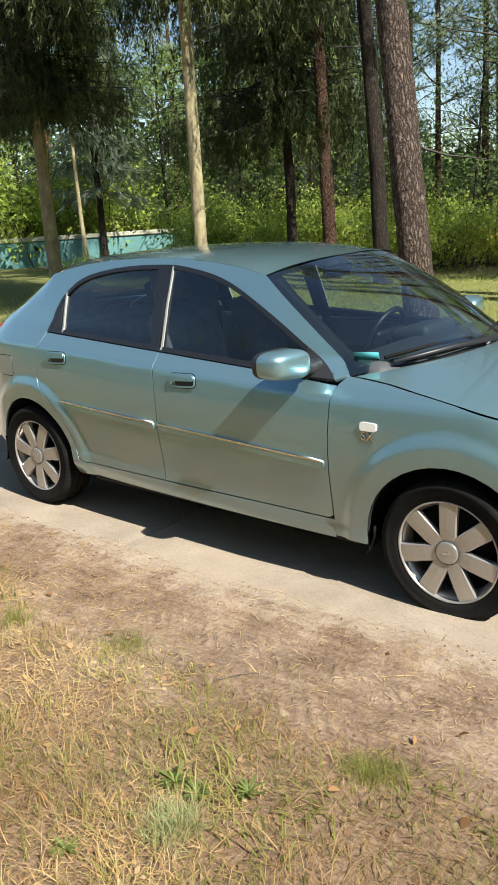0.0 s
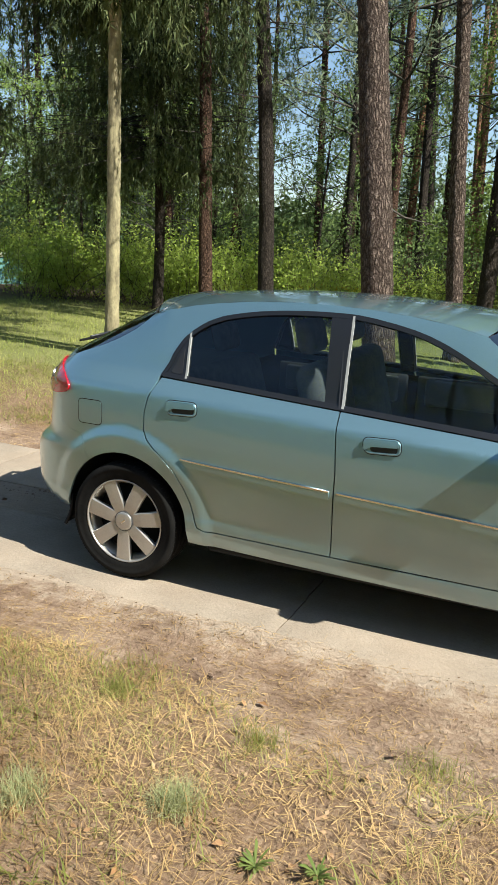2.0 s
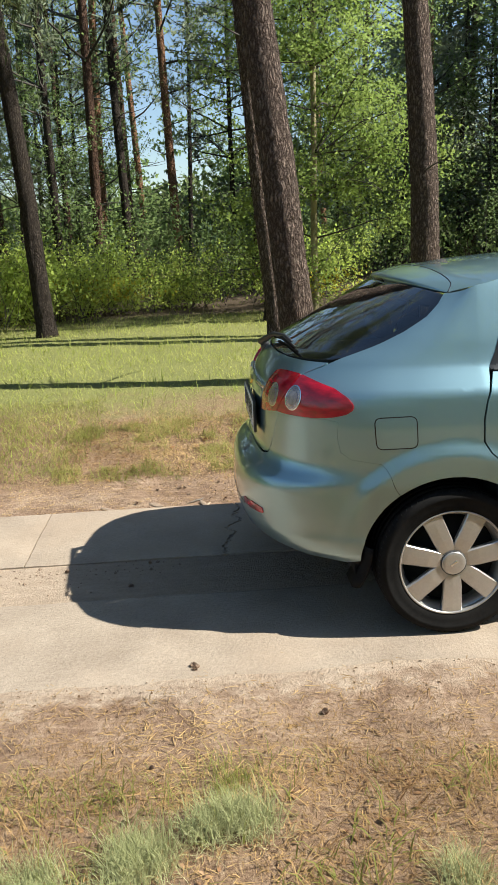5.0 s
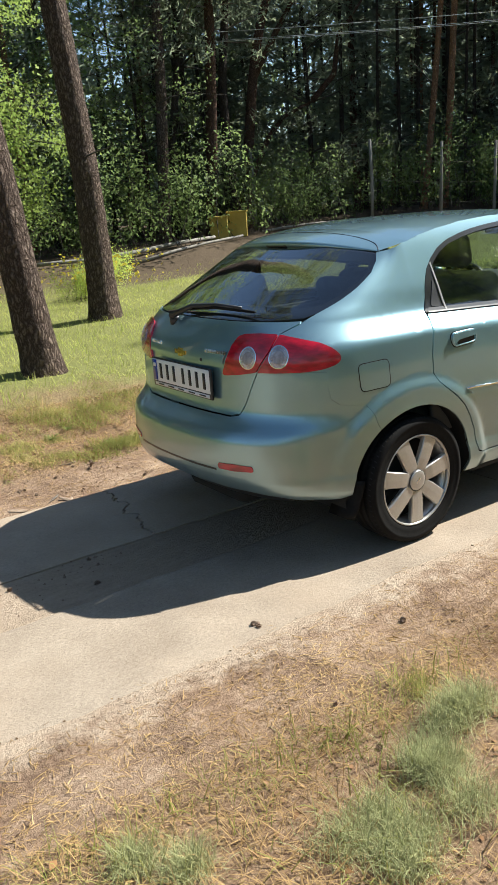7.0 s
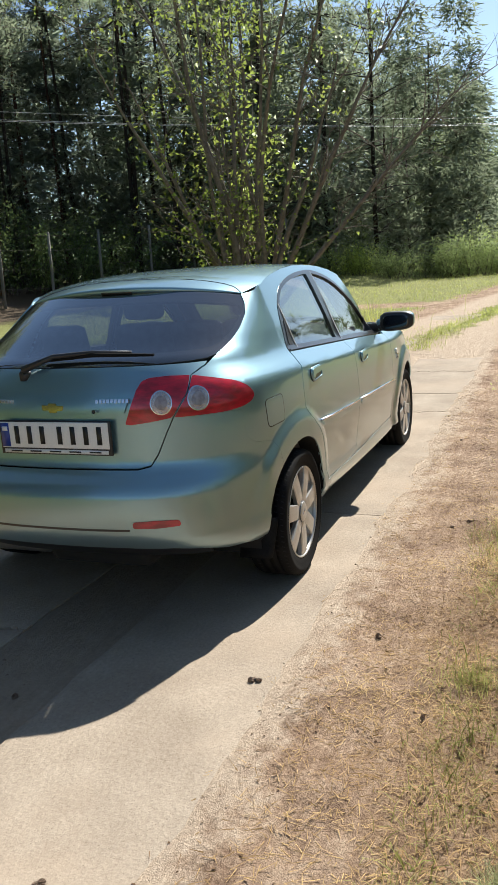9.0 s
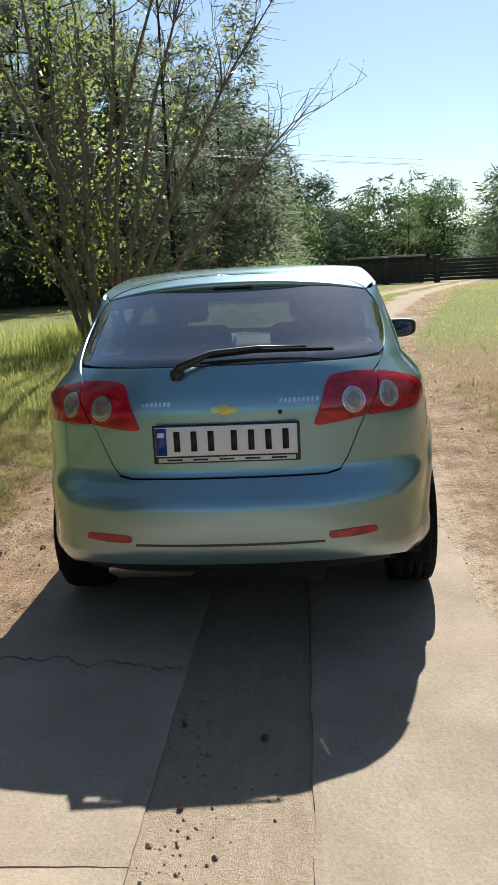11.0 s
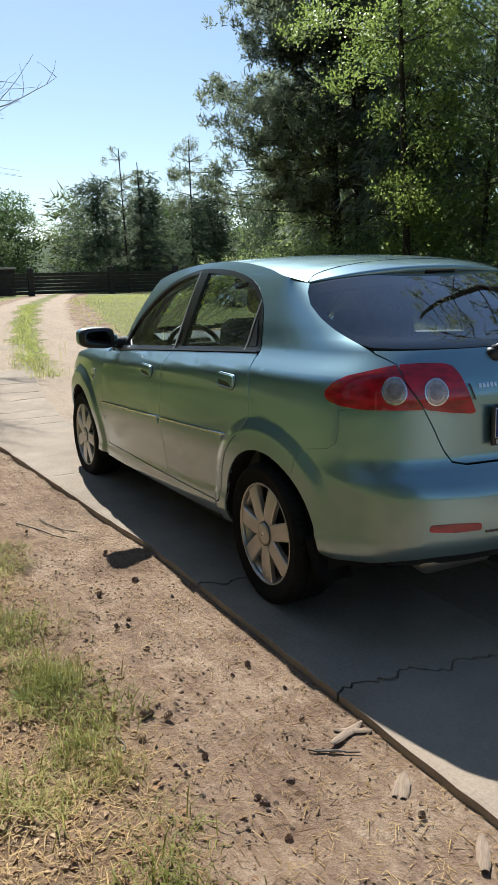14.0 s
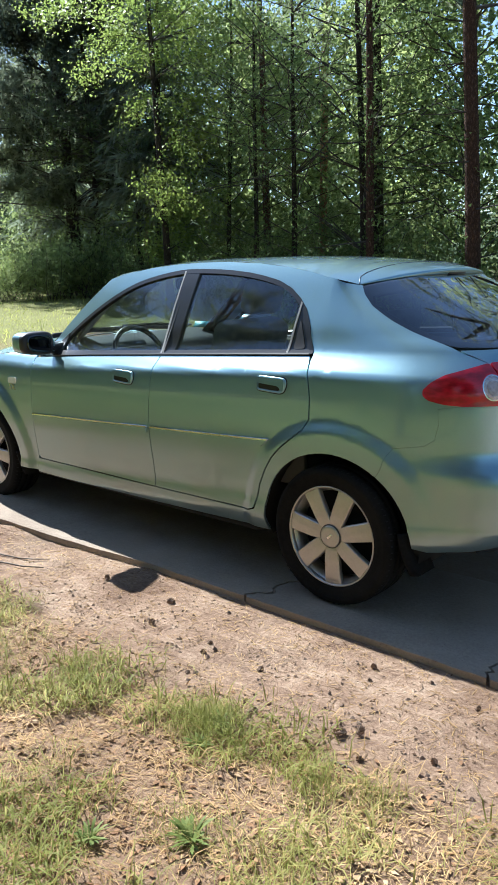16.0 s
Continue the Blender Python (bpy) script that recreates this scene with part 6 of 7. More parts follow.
def plant(kind, x, y, rnd, scale=1.0):
    if kind not in ("bush", "thicket", "hazel") and -13.0 < x < -6.5 and 11.5 < y < 15.2:
        y += 5.0                          # an open glade over the shrubs
    i = rnd.randrange(len(MODELS[kind]))
    model = MODELS[kind][i]
    s = scale * rnd.uniform(0.85, 1.2)
    m = pose(x, y, ground_z(x, y) - 0.03, rnd.uniform(-2, 2), rnd.uniform(-2, 2), rnd.uniform(0, 360))
    if (kind, i) not in used:
        used[kind, i] = True
        t = model
        t.matrix_basis = m @ Matrix.Diagonal((s, s, s, 1))
    else:
        was = model.scale.copy()
        model.scale = (s, s, s)
        t = copy_thing(model, m)
        model.scale = was
    tagged(t, WORDS[kind][0], "shrub" if kind in ("bush", "thicket", "hazel") else "tree", WORDS[kind][1])
    return t


def scatter(rnd, count, x0, x1, y0, y1, gap, kinds, scale=1.0, placed=[]):
    tries = 0
    done = 0
    while done < count and tries < count * 30:
        tries += 1
        x, y = rnd.uniform(x0, x1), rnd.uniform(y0, y1)
        if any((x - a) ** 2 + (y - b) ** 2 < gap * gap for a, b in placed):
            continue
        placed.append((x, y))
        plant(rnd.choice(kinds), x, y, rnd, scale)
        done += 1


rnd = random.Random(5)
# sunlit shrubs behind the first pines, goldenrod among them
for x, y in ((-9.5, 12.0), (-8.2, 13.0), (-7.2, 12.2), (-6.6, 13.8), (-5.6, 12.6), (-5.0, 14.2), (-4.2, 12.4), (-3.2, 13.4), (-8.8, 14.4), (-2.4, 12.6), (-3.8, 11.2), (-1.2, 13.2), (1.0, 12.6), (-6.0, 11.4), (-13.6, 17.0), (-15.6, 17.6), (-16.4, 16.0), (-10.8, 13.6), (-12.4, 15.0), (-14.8, 15.2)):
    plant("bush", x, y, rnd, 0.85 if x > -3 else 1.05)
for x, y in ((-0.5, 15.0), (2.5, 14.5), (5.0, 14.2), (7.0, 13.2), (10.5, 13.4), (12.0, 14.5), (-3.5, 17), (-9, 17.5), (-13, 16.5), (14.5, 13.5), (17, 12), (9.2, 15), (3.5, 16.5)):
    plant("thicket", x, y, rnd)
scatter(rnd, 32, -24, 9, 16.5, 32, 1.7, ["pine"])
scatter(rnd, 15, -18, 12, 14, 22, 1.5, ["broad", "broad", "young", "young"])
scatter(rnd, 10, -22, -9, 12, 24, 2.0, ["spruce", "broad", "light"])
own = random.Random(77)
for x, y, k, sc in ((-17.2, 13.2, "bush", 2.1), (-18.6, 11.8, "bush", 2.2), (-20.0, 10.2, "bush", 2.0), (-21.4, 8.4, "bush", 2.1), (-16.0, 14.6, "bush", 1.9), (-19.6, 13.6, "light", 0.8), (-21.6, 11.2, "light", 0.85), (-23.2, 8.4, "light", 0.8)):
    plant(k, x, y, own, sc)
for x, y, k, sc in ((-11.5, 14.8, "light", 0.8), (-13.8, 16.0, "light", 0.9), (-9.4, 15.6, "light", 0.85), (2.5, -9.6, "pine", 1.15), (4.2, -8.9, "pine", 1.1), (0.4, -10.4, "pine", 1.15)):
    plant(k, x, y, rnd, sc)
for x, y, k, sc in ((-5.2, 17.0, "broad", 0.90), (-5.7, 21.0, "pine", 1.00), (-4.2, 16.5, "pine", 0.95), (-4.4, 19.0, "broad", 1.00), (-5.0, 24.0, "pine", 1.00), (-3.3, 17.5, "pine", 1.00), (-3.5, 21.0, "broad", 0.95), (-2.6, 18.0, "pine", 0.95), (-2.8, 23.0, "pine", 1.00), (-5.0, 26.0, "young", 1.00), (-6.2, 26.0, "young", 1.10)):
    plant(k, x, y, rnd, sc)
# the dark wood to the left ahead
scatter(rnd, 17, 13, 27, 14.2, 24, 1.5, ["young", "pine", "spruce", "young"])
for x, y, k, s in ((20.5, 9.6, "young", 0.95), (22.5, 7.6, "young", 1.05), (24.5, 5.8, "young", 1.05), (26.0, 4.4, "young", 0.95), (27.8, 2.8, "young", 0.72), (29.5, 1.6, "young", 0.55), (23.5, 10.5, "pine", 0.8), (27, 6.2, "young", 0.85), (29, 4.6, "young", 0.8), (26.5, 9, "spruce", 0.9), (31.5, 4.2, "young", 0.8),
                   (34, 3.6, "light", 0.95), (33, 7, "pine", 0.7), (37, 4, "broad", 0.9), (40, 2.5, "light", 0.9)):
    plant(k, x, y, rnd, s)
for x, y, k, sc in ((20.6, 5.2, "thicket", 0.5), (22.2, 4.2, "bush", 0.8), (23.4, 4.0, "thicket", 0.5), (21.2, 2.9, "hazel", 0.7), (22.1, 1.6, "hazel", 0.85), (22.7, 0.75, "hazel", 1.0), (23.6, 0.15, "hazel", 0.85), (24.8, -0.4, "hazel", 0.78), (24.4, 1.2, "thicket", 0.5), (26.4, -0.9, "hazel", 0.7), (27.5, 0.3, "thicket", 0.5), (17.1, -7.7, "hazel", 0.85), (17.3, -9.0, "hazel", 1.2), (18.0, -10.4, "hazel", 1.55), (17.2, -11.0, "hazel", 1.3), (20.6, -11.2, "thicket", 0.78), (22.0, -10.0, "hazel", 0.6), (19.8, -8.6, "hazel", 0.5)):
    plant(k, x, y, rnd, sc)
for x, y in ((16.5, 12.6), (18.3, 11.4), (20, 10.6), (21.6, 8.8), (23.4, 8.2), (25.5, 7.6), (27.5, 5.6)):
    plant("thicket", x, y, rnd, 1.1)
for x, y in ((16.5, -11.6), (14.6, -11.2), (12.6, -11.6), (11.2, -11.4), (9.6, -11.6), (8.4, -10.0), (6.8, -11.4), (4.8, -9.8), (20, -12.8), (22.6, -13)):
    plant("thicket", x, y, rnd, 0.9)
for x, y, sc in ((3.0, 9.4, 0.4), (4.2, 11.4, 0.4), (3.6, 10.4, 0.35)):
    plant("bush", x, y, own, sc)
sapling = put_tree(make_tree("birch", 44, 7.5, 0.055, (-0.02, 0.0), 3.6, BARK_PALE, False, 0.09, 0.5, LEAF_BIRCH, 0.8), -10.69, 8.67)
tagged(sapling, "slender pale sapling before the teal wall", "tree")
plant("bush", -10.6, 8.6, own, 0.5)
# far tree line across the meadow
for k in range(14):
    a = rnd.uniform(-0.62, 0.16)
    d = rnd.uniform(52, 66)
    plant(rnd.choice(["light", "broad", "light"]), d * math.cos(a), d * math.sin(a), rnd, rnd.uniform(0.42, 0.6))
for x, y, k, s in ((43.5, -14.8, "spruce", 0.62), (42, -13.2, "young", 0.72), (45.5, -18.8, "young", 0.8), (46, -21.0, "spruce", 0.72), (47, -16.5, "broad", 0.7), (44, -24, "young", 0.9), (40, -25, "spruce", 0.8), (48, -12, "broad", 0.8)):
    plant(k, x, y, rnd, s)
# the wood to the right
for x, y, k, s in ((26, -17, "young", 0.95), (29.5, -19, "light", 0.7), (31, -16.0, "thicket", 0.8), (28.5, -15.2, "bush", 1.15), (33, -14.8, "thicket", 0.7), (24.0, -14.6, "broad", 0.7), (22, -14.0, "spruce", 1.0), (19, -13.0, "young", 1.2),
                   (17.0, -13.0, "leafy", 1.0), (15.2, -12.0, "spruce", 0.9), (13.6, -13.2, "leafy", 1.0), (12.0, -13.0, "pine", 1.0), (10.6, -10.8, "leafy", 0.95), (9.0, -10.2, "leafy", 1.0), (7.4, -10.6, "leafy", 0.95), (6.6, -9.6, "slim", 1.0), (5.2, -10.8, "leafy", 1.0), (10, -12.6, "pine", 0.9), (8.0, -12.0, "pine", 1.0)):
    plant(k, x, y, rnd, s)
scatter(rnd, 8, 2, 34, -26, -14.5, 1.9, ["pine", "pine", "broad", "spruce", "young"])
# unseen trees beside and behind the view, added for the car's reflections
scatter(rnd, 5, -16, 3, -24, -9, 2.2, ["pine", "broad", "pine", "young"])
scatter(rnd, 3, -34, -22, -18, 10, 4.0, ["pine", "broad"])


def far_woods(name, line, count, size, tall, mat, label, seed, gap=2.4, wide=1.7, kind="conifer", deep=1.2, low=0.0):
    """A belt of crowns that nobody could count: each a column of leafy clumps, tapered as its kind is."""
    g = np.random.default_rng(seed)
    pts = np.array(line, float)
    seg = np.linalg.norm(pts[1:, :2] - pts[:-1, :2], axis=1)
    cum = np.concatenate([[0], np.cumsum(seg)])
    n = max(3, int(cum[-1] / gap))
    s = (np.arange(n) + g.uniform(0.1, 0.9, n)) * cum[-1] / n
    foot = np.stack([np.interp(s, cum, pts[:, 0]), np.interp(s, cum, pts[:, 1])], 1) + g.normal(size=(n, 2)) * deep
    high = tall * g.uniform(0.68, 1.15, n) * (np.interp(s, cum, pts[:, 2]) if pts.shape[1] > 2 else 1.0)
    base = np.array([ground_z(x, y) for x, y in foot])
    per = 14                                   # leaves to a clump
    k = g.integers(0, n, count // per)
    f = g.uniform(0.0, 1.0, len(k)) ** (1.25 if kind == "conifer" else 0.9)
    f = low + (1 - low) * f
    ring = (1.05 - f) ** 0.75 if kind == "conifer" else np.sqrt(np.clip(1.02 - np.abs(1.7 * f - 0.75) ** 2.2, 0.05, 1))
    ring = ring * wide * g.uniform(0.7, 1.25, n)[k]
    a = g.uniform(0, 2 * np.pi, len(k))
    r = ring * g.uniform(0.15, 1.0, len(k)) ** 0.45
    mid = np.column_stack([foot[k], base[k] + f * high[k]])
    at = mid + np.column_stack([r * np.cos(a), r * np.sin(a), g.normal(size=len(k)) * 0.1])
    mid[:, 2] -= 0.5 * ring
    at, mid = np.repeat(at, per, 0), np.repeat(mid, per, 0)
    at = at + g.normal(size=at.shape) * np.array([[0.30, 0.30, 0.13 if kind == "conifer" else 0.2]]) * (wide / 1.7)
    if kind == "conifer":
        face = unit(at - mid)
        d = unit(face * (0.9, 0.9, 0.2) + (0, 0, -0.22) + g.normal(size=at.shape) * 0.42)
        me = spike_mesh(name, g, at, d, size * 1.6 * g.uniform(0.6, 1.3, len(at)), size * 0.16, unit(face + (0, 0, 0.45) + g.normal(size=at.shape) * 0.2))
    else:
        me = small_leaves(name, g, at, size, mid, 1, 0.4, 0.0, 0.8)
    return tagged(link_mesh(name, me, None, mat), label, "woods", kind="stuff")


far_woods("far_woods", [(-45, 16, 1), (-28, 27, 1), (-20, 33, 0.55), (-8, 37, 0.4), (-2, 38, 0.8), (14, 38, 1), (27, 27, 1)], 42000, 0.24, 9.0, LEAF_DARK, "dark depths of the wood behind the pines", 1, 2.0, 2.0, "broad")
# gap-filling crowns; the wood's inner shade is put into their needle colour
far_woods("far_woods", [(-48, 18, 1), (-27, 31, 1), (-18, 38, 0.6), (-6, 42, 0.5), (15, 42, 1), (30, 30, 1)], 16000, 0.5, 7.0, NEEDLE_SHADED, "back crowns with the wood's deep shade in their needle colour", 12, 1.6, 2.2, "broad")
far_woods("far_woods", [(44, 8), (62, 5), (67, -10), (60, -27), (46, -34), (28, -35), (0, -33)], 18000, 0.5, 6.2, NEEDLE_SHADED, "back crowns of the far woods in shade-darkened needles", 13, 1.8, 2.4)
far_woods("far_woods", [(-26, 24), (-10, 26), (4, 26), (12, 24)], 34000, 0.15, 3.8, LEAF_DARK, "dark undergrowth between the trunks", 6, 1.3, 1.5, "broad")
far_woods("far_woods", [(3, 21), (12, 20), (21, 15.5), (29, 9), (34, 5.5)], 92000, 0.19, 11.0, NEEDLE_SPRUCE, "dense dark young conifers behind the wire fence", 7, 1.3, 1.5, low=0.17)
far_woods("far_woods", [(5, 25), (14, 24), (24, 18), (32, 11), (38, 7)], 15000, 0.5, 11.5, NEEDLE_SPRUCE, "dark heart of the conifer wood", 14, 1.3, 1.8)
far_woods("far_woods", [(26, 28), (30, 18), (33, 9), (44, 4.5)], 22000, 0.34, 10.5, NEEDLE_PINE, "dark pine wood closing the view", 2, 1.8, 1.9)
far_woods("far_woods", [(42, 6), (58, 3), (63, -10), (56, -24), (44, -30)], 84000, 0.18, 5.4, FAR_GREEN, "far green tree line across the meadow", 3, 1.15, 1.9, "broad", 2.0)
far_woods("far_woods", [(47, -9.5), (46, -15), (44, -22), (36, -25)], 52000, 0.2, 7.0, FAR_NEEDLE, "dark conifers at the meadow's far corner", 10, 1.5, 1.9)
far_woods("far_woods", [(22, 10.5, 1), (25, 6.5, 1.1), (28, 3.9, 1.05), (32, 1.9, 0.65), (38, 1.0, 0.55)], 44000, 0.2, 8.8, NEEDLE_PINE, "dense young pine wood beside the track", 11, 1.5, 1.5)
far_woods("far_woods", [(36, 5.8, 1.0), (42, 4.2, 1.05), (48, 2.2, 1.0), (51, 0.6, 0.88), (54, -1.4, 0.65), (56, -2.6, 0.5)], 38000, 0.24, 10.8, FAR_NEEDLE, "tall dark conifers at the end of the track", 21, 1.7, 2.0)
far_woods("far_woods", [(46, -30), (30, -32), (8, -30), (-12, -26)], 22000, 0.34, 11.0, LEAF_DARK, "dark woods beyond the verge", 4, 2.2, 2.2, "broad")
far_woods("far_woods", [(32, -19), (20, -16.5), (10, -15), (2, -14)], 72000, 0.17, 10.0, LEAF_PALE, "dense leafy wood beside the meadow", 8, 1.4, 1.7, "broad")
# unseen belt added behind the view, kept low so sky lights the tail
far_woods("far_woods", [(-12, -26), (-35, -22), (-60, -4), (-45, 16)], 8000, 0.5, 6.5, LEAF_DARK, "unseen woods added behind the view", 5, 2.5, 2.4, "broad")


# slim bare boles in the shade behind the wire fence
own = random.Random(37)
for k in range(64):
    u = (k + own.random()) / 64
    plant("slim", lerp(6.0, 29.0, u), lerp(17.0, 5.5, u ** 1.3) + own.uniform(0.8, 8.0), own)


# ---- the many-stemmed tree on the grass ahead ----
def many_stems():
    rng = np.random.default_rng(7)
    tree = new("multi_stem_tree")
    limbs, tips = [], []
    for k in range(15):
        a = rng.uniform(0, 6.28)
        lean_out = rng.uniform(0.04, 0.24)
        start = np.array((0.28 * math.cos(a), 0.28 * math.sin(a), -0.1))
        p = limb(rng, start, (lean_out * math.cos(a), lean_out * math.sin(a), 1), rng.uniform(4.2, 7.0), -0.01, 0.06, 10)
        limbs.append((p, np.linspace(0.055, 0.010, len(p)) * rng.uniform(0.6, 1.2)))
        for _ in range(11):
            c = p[rng.integers(2, len(p))]
            q = limb(rng, c, (rng.normal(), rng.normal(), 0.9), rng.uniform(0.5, 1.5), -0.02, 0.15, 5)
            limbs.append((q, np.linspace(0.011, 0.003, len(q))))
            for _ in range(3):
                w = limb(rng, q[rng.integers(1, len(q))], rng.normal(size=3) * (1, 1, 0.7) + (0, 0, 0.4), rng.uniform(0.2, 0.6), 0, 0.2, 3)
                limbs.append((w, np.linspace(0.005, 0.002, len(w))))
            if rng.uniform() < 0.62:
                for _ in range(16):
                    tips.append(q[rng.integers(1, len(q))] + rng.normal(size=3) * 0.16)
    # bare limbs reaching out over the track
    for tgt, ln in (((0.6, -3.5, 3.1), 4.9), ((0.6, -2.9, 5.0), 5.9), ((0.3, -1.5, 5.6), 6.0)):
        d = np.array(tgt) / np.linalg.norm(tgt)
        p = limb(rng, (0.05, -0.1, 0), d + (0, 0.08, 0.16), ln, 0.022, 0.035, 12)
        limbs.append((p, np.linspace(0.06, 0.010, len(p))))
        for _ in range(26):
            c = p[rng.integers(5, len(p))]
            q = limb(rng, c, d + rng.normal(size=3) * 0.55 + (0, 0, 0.2), rng.uniform(0.5, 1.5), -0.01, 0.14, 6)
            limbs.append((q, np.linspace(0.010, 0.003, len(q))))
            for _ in range(6):
                w = limb(rng, q[rng.integers(1, len(q))], d + rng.normal(size=3) * 0.7, rng.uniform(0.15, 0.5), 0, 0.2, 3)
                limbs.append((w, np.linspace(0.005, 0.002, len(w))))
    v, f = merge_tubes(limbs, 5)
    tagged(mesh_of("branchwork", v, f, TWIG, tree, "", True), kind="stuff")
    link_mesh("crown", small_leaves("crown", rng, np.array(tips), 0.072, np.array([[0, 0, 2.0]]), 2, 0.5, 0.07), tree, LEAF_YELLOW)
    put_tree(tree, 9.6, 3.0)
    return tagged(tree, "half-bare many-stemmed tree with a few yellow-green leaves on the grass", "tree")


many_stems()

# ---- grass, straw and litter ----
def ground_points(rng, n, x0, x1, y0, y1, keep=None):
    p = np.stack([rng.uniform(x0, x1, n), rng.uniform(y0, y1, n)], 1)
    if keep:
        p = p[[keep(x, y) for x, y in p]]
    return np.array([(x, y, ground_z(x, y) - 0.004) for x, y in p])


def patchy(x, y, seed, lo, hi):
    return smooth(lo, hi, noise.noise((x * 1.1, y * 1.1, seed)) + 0.5 * noise.noise((x * 3.7, y * 3.7, seed)))


rng = np.random.default_rng(3)
E2 = lambda x: 1.62 + 0.14 * noise.noise((x * 1.2, 2.0, 0)) + 0.10 * noise.noise((x * 4, 2.0, 0))
right_edge = lambda x, y: random.random() < 0.04 + 0.96 * smooth(E2(x) - 0.12, E2(x) + 0.10, -y + 0.06 - 0.26 * smooth(0.5, 1.6, x))
left_edge = lambda x, y: random.random() < 0.03 + 0.97 * smooth(E2(x + 30) - 0.10, E2(x + 30) + 0.25, y)


def stuff(name, me, mat, label, category="grass"):
    return tagged(link_mesh(name, me, None, mat), label, category, kind="stuff")


def flat_straw(p, lo, hi):
    p = p.copy()
    p[:, 2] += rng.uniform(0.004, 0.022, len(p))
    a = rng.uniform(0, 6.28, len(p))
    d = unit(np.stack([np.cos(a), np.sin(a), rng.normal(0.05, 0.22, len(p))], 1))
    return spike_mesh("dry_grass", rng, p, d, rng.uniform(lo, hi, len(p)), 0.0012, lying=True)


p = ground_points(rng, 54000, -3.6, 5.0, -3.3, -1.3, lambda x, y: right_edge(x, y) and random.random() < 0.45 + 0.55 * patchy(x, y, 1.0, -0.5, 0.3))
stuff("dry_grass", flat_straw(p, 0.02, 0.08), STRAW, "flattened dry straw on the sandy verge")
p = ground_points(rng, 48000, -3.6, 5.0, -3.3, -1.4, lambda x, y: right_edge(x, y) and random.random() < patchy(x * 1.6, y * 1.6, 1.5, -0.15, 0.35))
stuff("dry_grass", blade_mesh("dry_grass", rng, p, rng.uniform(0.04, 0.125, len(p)), rng.uniform(0.0013, 0.0033, len(p)), 1.1, 0.8), STRAW, "standing dry straw on the verge")
p = ground_points(rng, 46000, -3.6, 5.0, -3.3, -1.5, lambda x, y: right_edge(x, y) and random.random() < patchy(x, y, 2.0, -0.25, 0.5))
stuff("green_grass", blade_mesh("green_grass", rng, p, rng.uniform(0.03, 0.11, len(p)), rng.uniform(0.0015, 0.003, len(p)), 0.6, 0.7), GREENGRASS, "short green and yellow grass on the verge")
p = ground_points(rng, 18000, -3.6, 5.0, -3.3, -1.6, lambda x, y: right_edge(x, y) and random.random() < patchy(x * 2.3, y * 2.3, 8.0, -0.1, 0.35))
stuff("green_grass", blade_mesh("green_grass", rng, p, rng.uniform(0.04, 0.12, len(p)), rng.uniform(0.0025, 0.0055, len(p)), 0.75, 0.8), GREENGRASS, "clumps of broader yellow-green grass in the straw")
p = ground_points(rng, 9000, -3.6, 5.0, -3.3, -1.4, lambda x, y: right_edge(x, y) and random.random() < patchy(x * 2.0, y * 2.0, 9.0, -0.25, 0.3))
stuff("dry_grass", blade_mesh("dry_grass", rng, p, rng.uniform(0.06, 0.13, len(p)), rng.uniform(0.002, 0.0042, len(p)), 1.2, 0.7), STRAW, "long pale bent straw in the verge")
p = ground_points(rng, 46000, -2.0, 3.6, 1.35, 3.0, lambda x, y: left_edge(x, y) and random.random() < 0.35 + 0.65 * patchy(x, y, 4.0, -0.5, 0.3))
stuff("dry_grass", flat_straw(p, 0.02, 0.075), STRAW, "flattened dry straw beside the slabs")
p = np.concatenate([ground_points(rng, 54000, -2.0, 2.6, 1.5, 2.9, lambda x, y: left_edge(x, y) and random.random() < patchy(x * 1.9, y * 1.9, 5.0, -0.08, 0.42)), ground_points(rng, 44000, 2.6, 7.5, 1.45, 3.8, lambda x, y: left_edge(x, y) and random.random() < 0.2 + 0.8 * patchy(x, y, 5.0, -0.75, 0.1)), ground_points(rng, 22000, -6.5, -1.8, 1.45, 3.6, lambda x, y: left_edge(x, y) and random.random() < 0.2 + 0.8 * patchy(x, y, 5.0, -0.75, 0.1))])
straw_at = ground_points(rng, 19000, -3.0, 5.0, 1.45, 3.2, lambda x, y: left_edge(x, y) and random.random() < 0.3 + 0.7 * patchy(x * 2, y * 2, 9.0, -0.3, 0.3))
stuff("dry_grass", blade_mesh("dry_grass", rng, straw_at, rng.uniform(0.04, 0.11, len(straw_at)), rng.uniform(0.002, 0.0042, len(straw_at)), 1.15, 0.7), STRAW, "long pale bent straw beside the slabs")
stuff("green_grass", blade_mesh("green_grass", rng, p, rng.uniform(0.03, 0.12, len(p)), rng.uniform(0.0022, 0.0058, len(p)), 0.85, 0.9), GREENGRASS, "short green grass beside the slabs")
p = ground_points(rng, 62000, -10, 8, 2.2, 11.5, lambda x, y: (y > 3.2 or x < -2 or x > 5) and (x < 3.5 or y < 9.6 or random.random() < 0.2) and random.random() < 0.45 + 0.55 * patchy(x * 0.4, y * 0.4, 6.0, -0.5, 0.3))
stuff("wild_grass", blade_mesh("wild_grass", rng, p, rng.uniform(0.04, 0.16, len(p)), rng.uniform(0.003, 0.008, len(p)), 0.75, 0.9), MEADOW, "sunlit wild grass under the pines")
bend = lambda x: 0.13 * max(0.0, x - 8.0) ** 1.2
p = ground_points(rng, 36000, 4.5, 32, -14, 5, lambda x, y: abs(y + bend(x)) > 1.3 + 0.5 * noise.noise((x * 0.4, 1.0, 0)) and not (abs(x - 13.5) < 0.6 and -0.8 < y < 3.2))
